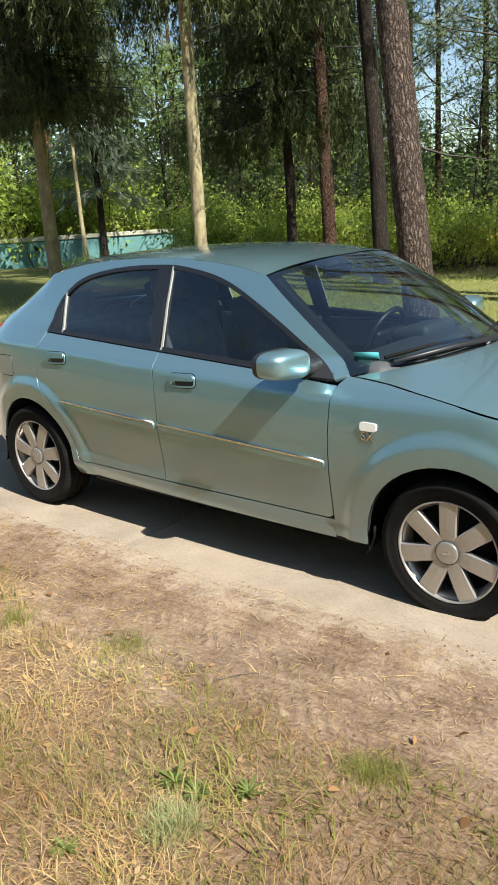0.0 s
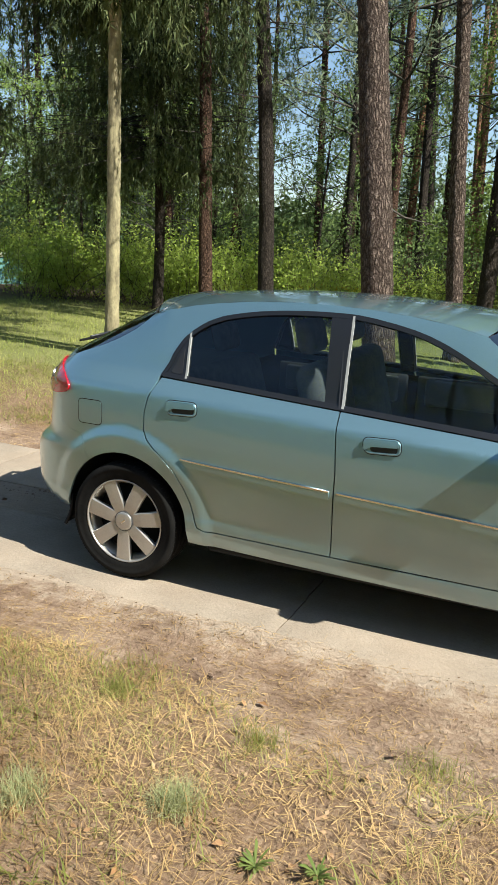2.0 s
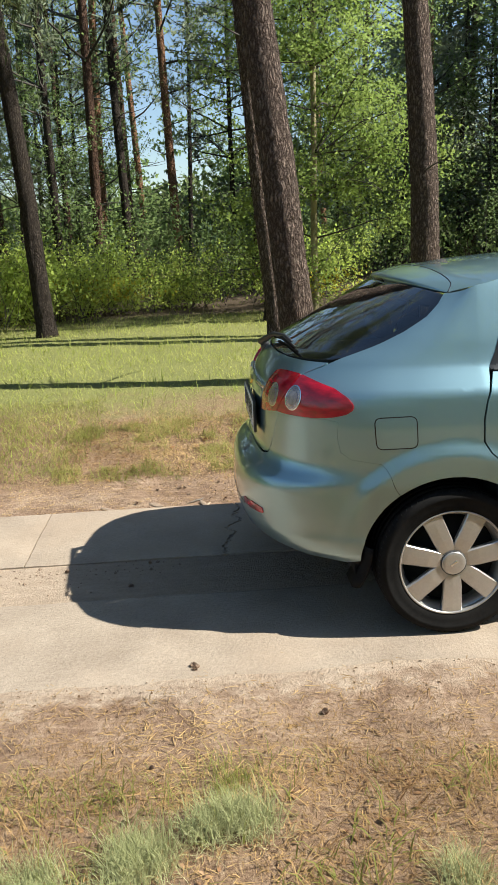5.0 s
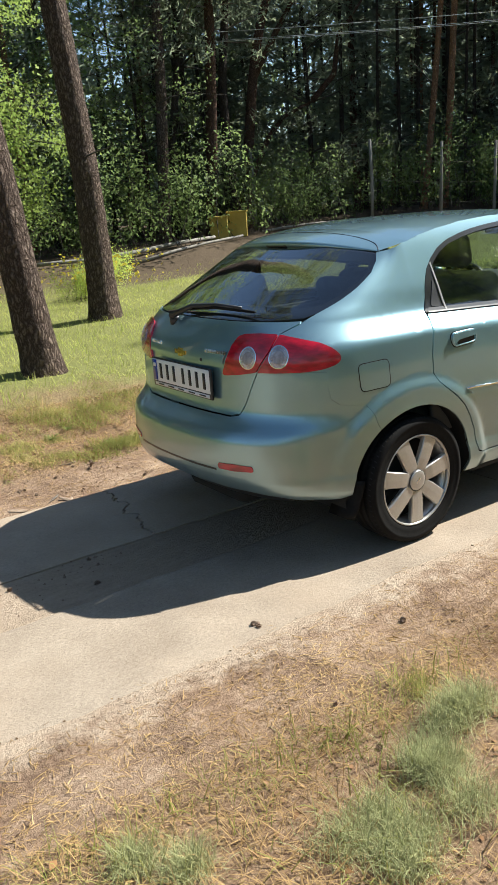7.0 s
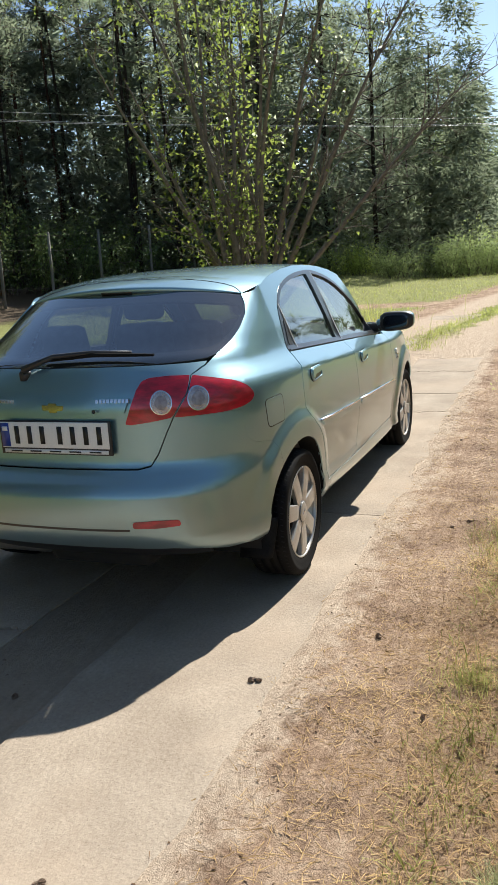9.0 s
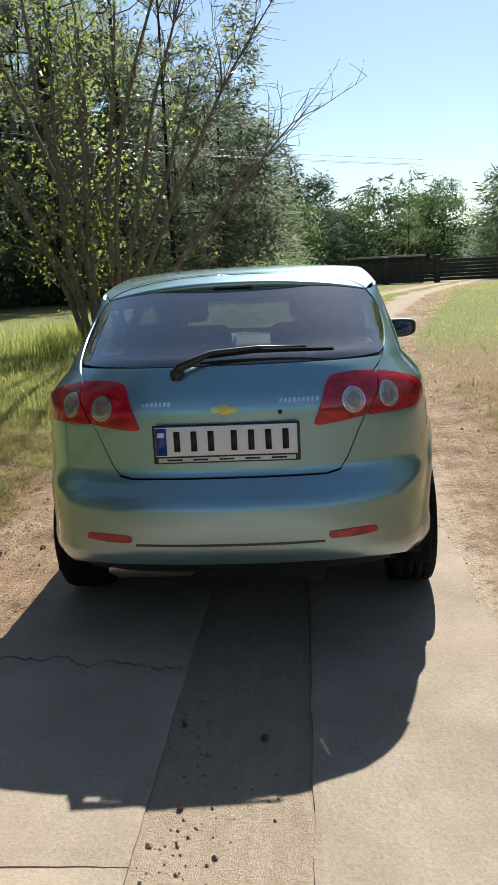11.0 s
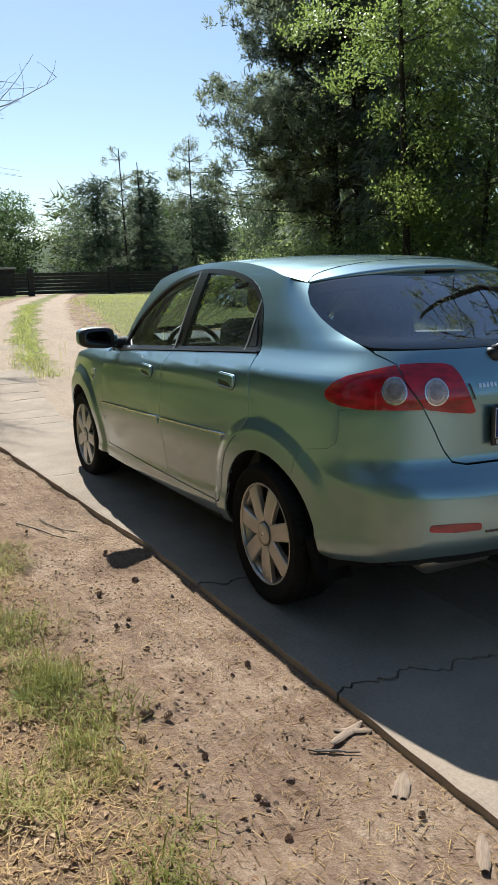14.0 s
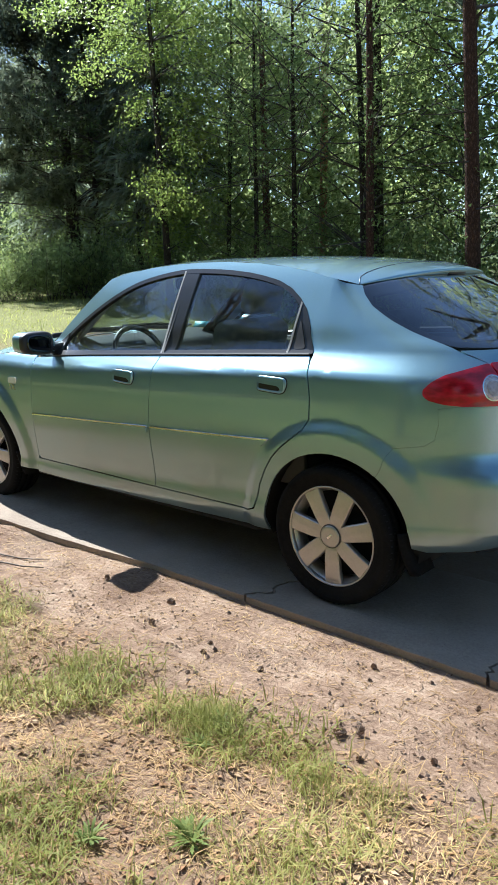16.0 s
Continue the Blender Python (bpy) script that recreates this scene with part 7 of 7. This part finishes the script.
stuff("meadow_grass", blade_mesh("meadow_grass", rng, p, rng.uniform(0.04, 0.14, len(p)), rng.uniform(0.006, 0.016, len(p)), 0.7, 0.9), MEADOW, "tall green and yellow grass of the meadow")
p = ground_points(rng, 14000, 3.6, 9.4, 1.8, 5.2, lambda x, y: random.random() < 0.3 + 0.7 * patchy(x * 0.7, y * 0.7, 11.0, -0.5, 0.2))
stuff("wild_grass", blade_mesh("wild_grass", rng, p, rng.uniform(0.07, 0.22, len(p)), rng.uniform(0.003, 0.007, len(p)), 0.5, 0.8), MEADOW, "taller green grass beside the track")
p = np.array([(x, y, ground_z(x, y) - 0.004) for x, y in ((x, -0.13 * max(0.0, x - 8.0) ** 1.2 - 0.1 + rng.normal() * 0.13) for x in rng.uniform(7.2, 22.0, 5200))])
stuff("wild_grass", blade_mesh("wild_grass", rng, p, rng.uniform(0.04, 0.14, len(p)), rng.uniform(0.004, 0.010, len(p)), 0.7, 0.8), MEADOW, "strip of grass between the wheel tracks")
p = np.array([(x, y, ground_z(x, y) - 0.004) for x, y in ((x, 1.38 - 0.10 * max(0.0, x - 5.0) + rng.normal() * (0.05 + 0.05 * (x - 4.4))) for x in rng.uniform(4.6, 9.5, 6000))])
stuff("wild_grass", blade_mesh("wild_grass", rng, p, rng.uniform(0.04, 0.13, len(p)), rng.uniform(0.003, 0.007, len(p)), 0.7, 0.8), MEADOW, "tongue of grass beside the broken slabs")
at = np.array([(9.6 + rng.normal() * 1.0, 3.0 + rng.normal() * 0.9) for _ in range(6000)])
p = np.array([(x, y, ground_z(x, y)) for x, y in at])
stuff("rank_grass", blade_mesh("rank_grass", rng, p, rng.uniform(0.15, 0.55, len(p)), rng.uniform(0.004, 0.010, len(p)), 0.35, 0.6), MEADOW, "tall rank grass round the foot of a many-stemmed tree")
for seed, n, x0, x1, y0, y1, edge_of in ((15.0, 26000, -2.6, 3.4, 1.62, 3.2, left_edge), (16.0, 15000, -3.4, 4.4, -3.3, -1.75, right_edge)):
    p = ground_points(rng, n, x0, x1, y0, y1, lambda x, y: edge_of(x, y) and random.random() < patchy(x * 1.7, y * 1.7, seed, 0.0, 0.42))
    stuff("long_grass", blade_mesh("long_grass", rng, p, rng.uniform(0.09, 0.20, len(p)), rng.uniform(0.0012, 0.0024, len(p)), 0.85, 1.0), (STRAW, GREENGRASS)[seed < 15.5], "long fine arching grass in loose clumps on the verge")
# pine needles and bits on the sand
p = np.concatenate([ground_points(rng, 15000, -3.4, 1.6, -1.75, -1.0, lambda x, y: random.random() < smooth(1.02, 1.3, -y) * (0.35 + 0.65 * patchy(x * 1.5, y * 1.5, 3.0, -0.4, 0.4)) * (1 - 0.8 * smooth(0.2, 1.6, x))), ground_points(rng, 2200, 0.5, 4.5, -1.85, -1.0), ground_points(rng, 1000, -3.2, 4.5, -1.0, -0.75), ground_points(rng, 7500, -2.6, 4.0, 0.9, 1.75), ground_points(rng, 2500, -3.2, 4.0, 0.2, 0.98)])
p[:, 2] += 0.008
a = rng.uniform(0, 6.28, len(p))
d = unit(np.stack([np.cos(a), np.sin(a), rng.normal(0.02, 0.08, len(p))], 1))
stuff("fallen_needles", spike_mesh("fallen_needles", rng, p, d, rng.uniform(0.02, 0.07, len(p)), 0.0013, lying=True), STRAW, "fallen pine needles and straw on the sand", "litter")
# crumbled leaves and bark in the grass
p = np.concatenate([ground_points(rng, 2600, -3.4, 4.6, -3.2, -1.3, right_edge), ground_points(rng, 12500, -2.0, 3.4, 1.4, 3.0, left_edge)])
p[:, 2] += 0.007
stuff("leaf_litter", leaf_mesh("leaf_litter", rng, p, 0.024, 0.5, 0.85), leaf_material("crumbled brown leaves", [(0.11, 0.06, 0.032), (0.25, 0.14, 0.07), (0.50, 0.36, 0.22)], 0.1, 0.7), "crumbled brown leaves and bark bits in the grass", "litter")
# dark crumbs of bark and cone on the bare sand
p = np.concatenate([ground_points(rng, 3600, -3.4, 4.6, 0.98, 1.85), ground_points(rng, 1300, -3.4, 4.6, -1.8, -0.75)])
p[:, 2] += 0.006
stuff("bark_crumbs", leaf_mesh("bark_crumbs", rng, p, 0.014, 0.5, 0.8), leaf_material("dark bark crumbs", [(0.05, 0.03, 0.018), (0.13, 0.08, 0.045), (0.30, 0.21, 0.13)], 0.1, 0.8), "small dark bark crumbs on the bare sand", "litter")
# goldenrod
p = np.array([(x + rng.normal() * 0.5, y + rng.normal() * 0.4, ground_z(x, y) + rng.uniform(0.3, 0.75)) for x, y in ((-4.6, 12.6), (-3.8, 12.9), (-3.0, 12.2), (-2.4, 12.0), (1.3, 10.9), (2.9, 8.6)) for _ in range(260)])
stuff("goldenrod", leaf_mesh("goldenrod", rng, p, 0.06), GOLDENROD, "yellow goldenrod in bloom at the wood's edge", "flower")


# ---- small things on the ground ----
CONE = surface("pine cone brown", (0.14, 0.09, 0.06), (0.36, 0.25, 0.17), 60.0, 0.8, 0.5, 0.004, 200.0)


def cone_model():
    verts, faces = [], []
    for k in range(46):
        f = k / 45
        z = 0.046 * f
        r = 0.004 + 0.017 * math.sin(math.pi * min(1, 0.15 + 0.80 * f)) ** 0.8
        a = k * 2.4
        c, s = math.cos(a), math.sin(a)
        i = len(verts)
        for rr, da, dz in ((r * 0.3, 0, -0.004), (r, 0.33, 0.003), (r * 1.12, 0, 0.007), (r, -0.33, 0.003)):
            verts.append((rr * math.cos(a + da), rr * math.sin(a + da), z + dz))
        faces += [(i, i + 1, i + 2), (i, i + 2, i + 3)]
    n = len(verts)
    for j in range(6):
        a = j * math.pi / 3
        verts += [(0.010 * math.cos(a), 0.010 * math.sin(a), 0.0), (0.006 * math.cos(a), 0.006 * math.sin(a), 0.046)]
    for j in range(6):
        a, b = n + 2 * j, n + 2 * ((j + 1) % 6)
        faces.append((a, b, b + 1, a + 1))
    me = bpy.data.meshes.new("pine_cone")
    me.from_pydata(verts, [], faces)
    me.materials.append(CONE)
    return me


rnd = random.Random(9)
cone = None
spots = [(0.56, 1.18), (0.08, 1.57), (0.16, 1.42), (-0.22, 1.61), (-0.58, 1.55), (-0.42, 1.12), (-0.47, 1.40), (-1.09, 1.44), (-1.06, 1.30), (-1.27, 1.44), (-0.68, 1.60), (-0.61, 1.51), (-0.82, 1.14), (-1.03, -0.93), (-1.02, -0.94), (-1.01, -0.94), (-2.06, -0.75), (-1.65, 0.08), (-1.23, 0.12), (-1.30, -0.13), (0.80, -1.47), (-1.20, -1.79), (-0.59, -1.29), (-1.15, -1.54), (0.83, -1.48), (-2.05, -0.76)]
for k in range(9):
    spots.append((rnd.uniform(-1.4, 2.0), rnd.gauss(1.42, 0.14)))
for k in range(2):
    spots.append((rnd.uniform(-2.6, 3.0), rnd.gauss(-1.45, 0.3)))
for x, y in spots:
    m = pose(x, y, max(ground_z(x, y), 0.0 if 0.17 < y < 0.97 or -1.08 < y < -0.28 else -1) + 0.006, rnd.uniform(60, 110), rnd.uniform(-20, 20), rnd.uniform(0, 360))
    s = rnd.uniform(0.34, 0.62)
    if cone is None:
        cone = new("pine_cone", cone_model())
        cone.matrix_basis = m @ Matrix.Diagonal((0.7, 0.7, 0.7, 1))
        c = cone
    else:
        cone.scale = (s, s, s)
        c = copy_thing(cone, m)
        cone.scale = (0.7, 0.7, 0.7)
    tagged(c, "open dark brown pine cone lying on the sand", "pine cone", "pine cones")


CLOD = surface("crumbled dark soil", (0.125, 0.082, 0.056), (0.29, 0.205, 0.14), 40.0, 0.95, 0.6, 0.004, 160.0)
verts, faces = [], []
g = random.Random(31)
heaps = [(0.55, 1.33, 0.16), (0.20, 1.45, 0.14), (0.75, 1.48, 0.15), (-0.12, 1.36, 0.12), (-0.55, 1.47, 0.12), (0.05, 1.62, 0.10), (-0.30, 1.62, 0.10), (-0.85, 1.52, 0.12), (1.05, 1.38, 0.15), (-1.20, 1.50, 0.10), (0.95, 1.60, 0.12), (-1.55, -0.02, 0.20), (-1.25, 0.10, 0.14), (-1.85, 0.05, 0.14), (0.4, 1.18, 0.25), (-0.4, 1.18, 0.25)]
for hx, hy, hr in heaps:
    for _ in range(34):
        x, y = hx + g.gauss(0, hr * 0.6), hy + g.gauss(0, hr * 0.45)
        if 0.17 < y < 1.02:
            continue
        r = g.uniform(0.002, 0.0075) if g.random() < 0.93 else g.uniform(0.008, 0.012)
        z = ground_z(x, y) + r * 0.25
        i = len(verts)
        for dx, dy, dz in ((1, 0, 0), (0.3, 0.9, 0.1), (-0.8, 0.5, -0.1), (-0.7, -0.6, 0.1), (0.4, -0.9, -0.1), (0.1, 0.1, 0.8)):
            k = g.uniform(0.7, 1.3)
            verts.append((x + dx * r * k, y + dy * r * k, z + dz * r * k))
        faces += [(i + j, i + (j + 1) % 5, i + 5) for j in range(5)]
tagged(mesh_of("soil_crumbs", verts, faces, CLOD), "dark crumbs of soil heaped on the bare sand", "soil", kind="stuff")


def tuft(x, y, r, n, tall, seed, mat, name, label, group):
    g = np.random.default_rng(seed)
    q = g.normal(size=(n, 2)) * r * 0.42
    at = np.array([(a, b, 0.0) for a, b in q])
    ob = link_mesh(name, blade_mesh(name, g, at, g.uniform(0.5, 1.0, n) * tall, g.uniform(0.0011, 0.0022, n), 0.5, 0.7), None, mat)
    ob.matrix_basis = pose(x, y, ground_z(x, y) - 0.005)
    tagged(ob, label, "grass tuft", group, "stuff")
    return ob


for i, (x, y, r) in enumerate([(-0.86, -1.86, 0.13), (-1.14, -1.94, 0.16), (-1.39, -2.01, 0.15), (-1.39, -2.11, 0.17), (-1.15, -1.98, 0.15), (-1.20, -2.13, 0.17), (-1.51, -2.02, 0.16), (-1.95, -1.74, 0.10), (-1.86, -1.84, 0.10), (-0.98, -1.86, 0.13), (-1.16, -1.97, 0.12), (-0.01, -2.17, 0.12), (2.57, -2.34, 0.12), (0.66, -2.42, 0.12), (1.08, -2.25, 0.12), (-0.38, -2.11, 0.12), (-1.46, -2.15, 0.15), (-0.92, -1.84, 0.10)]):
    tuft(x, y, r * 0.66, 520, 0.12, 100 + i, FESCUE, "grass_tuft", "dense blue-green fescue tuft in the dry verge", "fescue tufts")
for i, (x, y, r) in enumerate([(-0.23, 1.79, 0.13), (-0.25, 1.83, 0.13), (-0.22, 1.76, 0.12), (-0.55, 2.18, 0.12), (0.35, 1.86, 0.12), (-0.69, 1.82, 0.12), (-0.83, 1.75, 0.12), (-0.20, 1.78, 0.12), (2.85, -1.88, 0.10), (2.91, -1.85, 0.10), (1.73, -1.74, 0.12), (1.18, -1.84, 0.10), (0.60, -1.79, 0.08), (-0.91, -1.67, 0.09)]):
    tuft(x, y, r, 260, 0.09, 200 + i, GREENGRASS, "grass_tuft", "bright green grass tuft by the bare sand", "green tufts")


def weed(x, y, r, seed):
    g = random.Random(seed)
    verts, faces = [], []
    for k in range(40):
        a = k * 2.4 + g.uniform(-0.4, 0.4)
        ln, w, up = r * g.uniform(0.4, 1.15), r * g.uniform(0.09, 0.2), g.uniform(0.15, 1.6)
        i = len(verts)
        for f, ww in ((0.05, 0.2), (0.4, 0.9), (0.75, 1.0), (1.0, 0.05)):
            h = ln * (up * f - 0.5 * up * f * f) + 0.005
            for sgn in (-1, 1):
                verts.append((math.cos(a) * ln * f - math.sin(a) * w * ww * sgn * 0.5, math.sin(a) * ln * f + math.cos(a) * w * ww * sgn * 0.5, h + 0.004 * abs(sgn)))
        for j in range(3):
            faces.append((i + 2 * j, i + 2 * j + 1, i + 2 * j + 3, i + 2 * j + 2))
    ob = mesh_of("weed", verts, faces, WEED, None, "", True)
    ob.matrix_basis = pose(x, y, ground_z(x, y))
    return tagged(ob, "low leafy green weed in the dry grass", "weed", "weeds", "stuff")


for i, (x, y, r) in enumerate([(2.44, -2.20, 0.12), (2.52, -2.20, 0.11), (2.65, -2.13, 0.11), (1.54, -2.32, 0.12), (1.38, -2.36, 0.12), (-0.59, 2.20, 0.15), (-0.40, 2.36, 0.11), (-0.29, 1.88, 0.12), (2.39, -2.55, 0.10), (-0.27, 1.76, 0.10)]):
    weed(x, y, r * 0.42, i)

DEADLEAF = leaf_material("dead leaf", [(0.14, 0.07, 0.03), (0.30, 0.16, 0.07), (0.42, 0.27, 0.15)], 0.15, 0.6)
g = np.random.default_rng(12)
at = np.array([(x, y, ground_z(x, y) + 0.014) for x, y in [(rnd.uniform(-3, 4.5), rnd.uniform(-3.0, -1.5)) for _ in range(90)] + [(rnd.uniform(-1.8, 2.5), rnd.uniform(1.6, 2.8)) for _ in range(70)]])
tagged(link_mesh("dead_leaves", leaf_mesh("dead_leaves", g, at, 0.04, 0.55, 0.7), None, DEADLEAF), "scattered curled brown leaves in the grass", "litter", kind="stuff")

CHIP = surface("weathered wood chip", (0.16, 0.11, 0.075), (0.40, 0.30, 0.21), 9.0, 0.9, 0.6, 0.004, 80.0, stretch=(0.3, 3, 3))
for x, y, ln, w, turn in [(-0.95, 1.05, 0.15, 0.04, -70.00), (-1.25, 1.07, 0.11, 0.04, -40.00), (-1.24, 1.08, 0.10, 0.03, -50.00), (-0.95, 1.03, 0.11, 0.03, 60.00), (-1.54, 1.06, 0.12, 0.04, -40.00)]:
    ln, w = ln * 1.05, w * 0.85
    bm = bmesh.new()
    rows = []
    for k in range(9):
        f = k / 8
        ww = w * math.sin(math.pi * min(1, 0.12 + 0.8 * f)) ** 0.6 * (1 + 0.25 * noise.noise((f * 4, x, y)))
        rows.append([bm.verts.new((ln * (f - 0.5), ww * a, h * (1 + 0.3 * noise.noise((f * 5, a, x))))) for a, h in ((-0.5, 0.0), (-0.3, w * 0.16), (0, w * 0.2), (0.32, w * 0.14), (0.5, 0.0))])
    for p, q in zip(rows, rows[1:]):
        for i in range(4):
            bm.faces.new((p[i], q[i], q[i + 1], p[i + 1]))
    ob = part("bark_piece", bm, CHIP)
    ob.matrix_basis = pose(x, y, ground_z(x, y) + 0.004, 0, 0, turn)
    tagged(ob, "pale weathered piece of bark lying on the sand", "bark piece", "bark pieces")
for x0, y0, x1, y1, r in [(-0.96, 1.19, -1.03, 1.12, 0.006), (1.79, 1.48, 1.37, 1.29, 0.008), (1.79, 1.35, 1.42, 1.22, 0.006), (-0.97, 1.17, -1.06, 1.08, 0.006), (-0.63, 1.67, -0.76, 1.68, 0.005), (2.17, -1.70, 2.25, -1.59, 0.003)]:
    r *= 0.6
    pts = [(lerp(x0, x1, f), lerp(y0, y1, f) + 0.02 * noise.noise((f * 4, x0, y0)), ground_z(lerp(x0, x1, f), lerp(y0, y1, f)) + r + 0.004) for f in (0, 0.25, 0.5, 0.75, 1)]
    tagged(part("stick", tube(pts, [r, r, r * 0.9, r * 0.8, r * 0.5], 6), TWIG), "thin dry fallen stick on the verge", "stick", "sticks")

# ---- beyond: wall, fence, boxes, gate, cables ----
WALL_PAINT = surface("teal painted wall", (0.09, 0.21, 0.20), (0.14, 0.29, 0.275), 1.5, 0.8, 0.3, 0.01, 30.0)
COPING = surface("pale wall coping", (0.34, 0.33, 0.25), (0.50, 0.48, 0.38), 2.0, 0.9, 0.3, 0.01, 30.0)
a, b = Vector((-22.0, 4.8, 0)), Vector((-13.2, 14.8, 0))
wall = tagged(new("garden_wall"), "long low teal painted wall with a pale coping beyond the grass", "wall")
ang = math.degrees(math.atan2((b - a).y, (b - a).x))
wall.matrix_basis = pose((a.x + b.x) / 2, (a.y + b.y) / 2, 0.0, 0, 0, ang)
ln = (b - a).length
part("wall_body", box(ln, 0.25, 1.0, (0, 0, 0.45), 0.02), WALL_PAINT, wall, shade=False)
part("coping", box(ln + 0.05, 0.34, 0.12, (0, 0, 1.01), 0.02), COPING, wall, shade=False)

POST = surface("grey weathered post", (0.13, 0.12, 0.10), (0.30, 0.28, 0.25), 8.0, 0.9, 0.4, 0.004, 60.0, stretch=(1, 1, 0.2))
fence = tagged(new("wire_fence"), "old wire fence on thin grey posts before the wood", "fence")
line = [(10.2, 14.6), (12.7, 12.8), (14.15, 11.75), (15.6, 11.2), (17.2, 10.6), (19.0, 9.9), (20.6, 9.2), (22.4, 6.6), (24.0, 5.4)]
for x, y in line:
    z = ground_z(x, y)
    part("post", tube([(x, y, z - 0.2), (x + 0.03, y, z + 1.0), (x + rnd.uniform(-0.06, 0.06), y, z + 2.0)], [0.045, 0.042, 0.036], 8), POST, fence)
for h in (0.5, 1.0, 1.5, 1.9):
    part("wire", tube([(x, y, ground_z(x, y) + h) for x, y in line], 0.004, 4), TWIG, fence)

YELLOW = surface("faded yellow paint", (0.34, 0.24, 0.04), (0.52, 0.39, 0.08), 3.0, 0.7, 0.3, 0.004, 60.0)
for x, y, h, s in ((8.35, 13.5, 0.50, 0.42), (8.85, 13.45, 0.58, 0.46)):
    ob = tagged(new("yellow_box"), "faded yellow wooden box on the forest bank", "box", "yellow boxes")
    ob.matrix_basis = pose(x, y, ground_z(x, y) - 0.02, 0, 0, -38)
    part("body", box(s, s, h, (0, 0, h / 2), 0.01), YELLOW, ob, shade=False)
    part("lid", box(s + 0.04, s + 0.04, 0.035, (0, 0, h + 0.012), 0.008), YELLOW, ob, shade=False)
for x0, y0, x1, y1, r in ((4.6, 12.6, 8.0, 13.2, 0.05), (5.4, 12.2, 8.6, 12.9, 0.035), (3.4, 12.9, 5.0, 12.5, 0.04), (9.4, 13.2, 12.0, 13.4, 0.03)):
    pts = [(lerp(x0, x1, f), lerp(y0, y1, f), ground_z(lerp(x0, x1, f), lerp(y0, y1, f)) + r * 1.2) for f in (0, 0.33, 0.66, 1)]
    tagged(part("fallen_pole", tube(pts, [r, r, r * 0.9, r * 0.7], 8), POST), "grey fallen pole on the forest bank", "pole", "fallen poles")

DARKWOOD = surface("dark stained boards", (0.018, 0.016, 0.015), (0.05, 0.045, 0.04), 4.0, 0.7, 0.3, 0.004, 60.0)
gate = tagged(new("board_fence"), "long dark board fence with posts across the meadow", "fence")
pts = [(40.8, -2.3), (40.5, -4.6), (40.0, -7.2), (39.9, -11.5), (40.5, -15.5)]
for (xa, ya), (xb, yb) in zip(pts, pts[1:]):
    d = Vector((xb - xa, yb - ya, 0))
    for k in range(6):
        z = ground_z((xa + xb) / 2, (ya + yb) / 2)
        bm = box(d.length, 0.04, 0.155, ((xa + xb) / 2, (ya + yb) / 2, z + 0.15 + k * 0.185), 0.0, (0, 0, math.degrees(math.atan2(d.y, d.x))))
        part("board", bm, DARKWOOD, gate, shade=False)
for x, y in pts:
    z = ground_z(x, y)
    part("post", box(0.3, 0.3, 1.5, (x, y, z + 0.7), 0.02), DARKWOOD, gate, shade=False)
roofed = tagged(part("shed_roof", box(1.2, 4.2, 0.10, (42.5, -4.8, ground_z(42.5, -4.8) + 1.45), 0.02), COPING), "pale flat shed roof behind the dark fence", "roof")
part("shed_wall", box(1.0, 4.0, 1.4, (42.5, -4.8, ground_z(42.5, -4.8) + 0.7), 0.0), DARKWOOD, roofed, shade=False)

pole = tagged(new("utility_pole"), "tapered grey concrete pole with a small box in the wood", "pole")
pole.matrix_basis = pose(-11.7, 21.7, ground_z(-11.7, 21.7) - 0.2, 0, 0, 20)
part("shaft", tube([(0, 0, 0), (0, 0, 3.5), (0, 0, 7.4)], [0.17, 0.145, 0.115], 12), surface("pale grey pole concrete", (0.34, 0.36, 0.37), (0.52, 0.54, 0.55), 6.0, 0.8, 0.3, 0.004, 60.0), pole)
part("junction_box", box(0.28, 0.2, 0.46, (0.02, -0.2, 5.9), 0.02), surface("pale box enamel", (0.50, 0.56, 0.62), (0.66, 0.71, 0.76), 5.0, 0.4, 0.1, 0.002, 60.0), pole)

CABLE = plain("weathered aluminium cable", (0.42, 0.42, 0.41), 0.45)
for dz, off in ((0.0, 0.0), (0.07, 0.25), (0.24, 0.1)):
    pts = []
    for k in range(19):
        f = k / 18
        x = lerp(4.0, 32.0, f)
        pts.append((x, 19.0 - 0.62 * (x - 4.0) - 0.009 * (x - 4.0) ** 2 + off, 5.65 + dz - 0.3 * math.sin(math.pi * f)))
    tagged(part("overhead_cable", tube(pts, 0.007, 5), CABLE), "thin pale overhead cable along the wood's edge", "cable", "overhead cables")
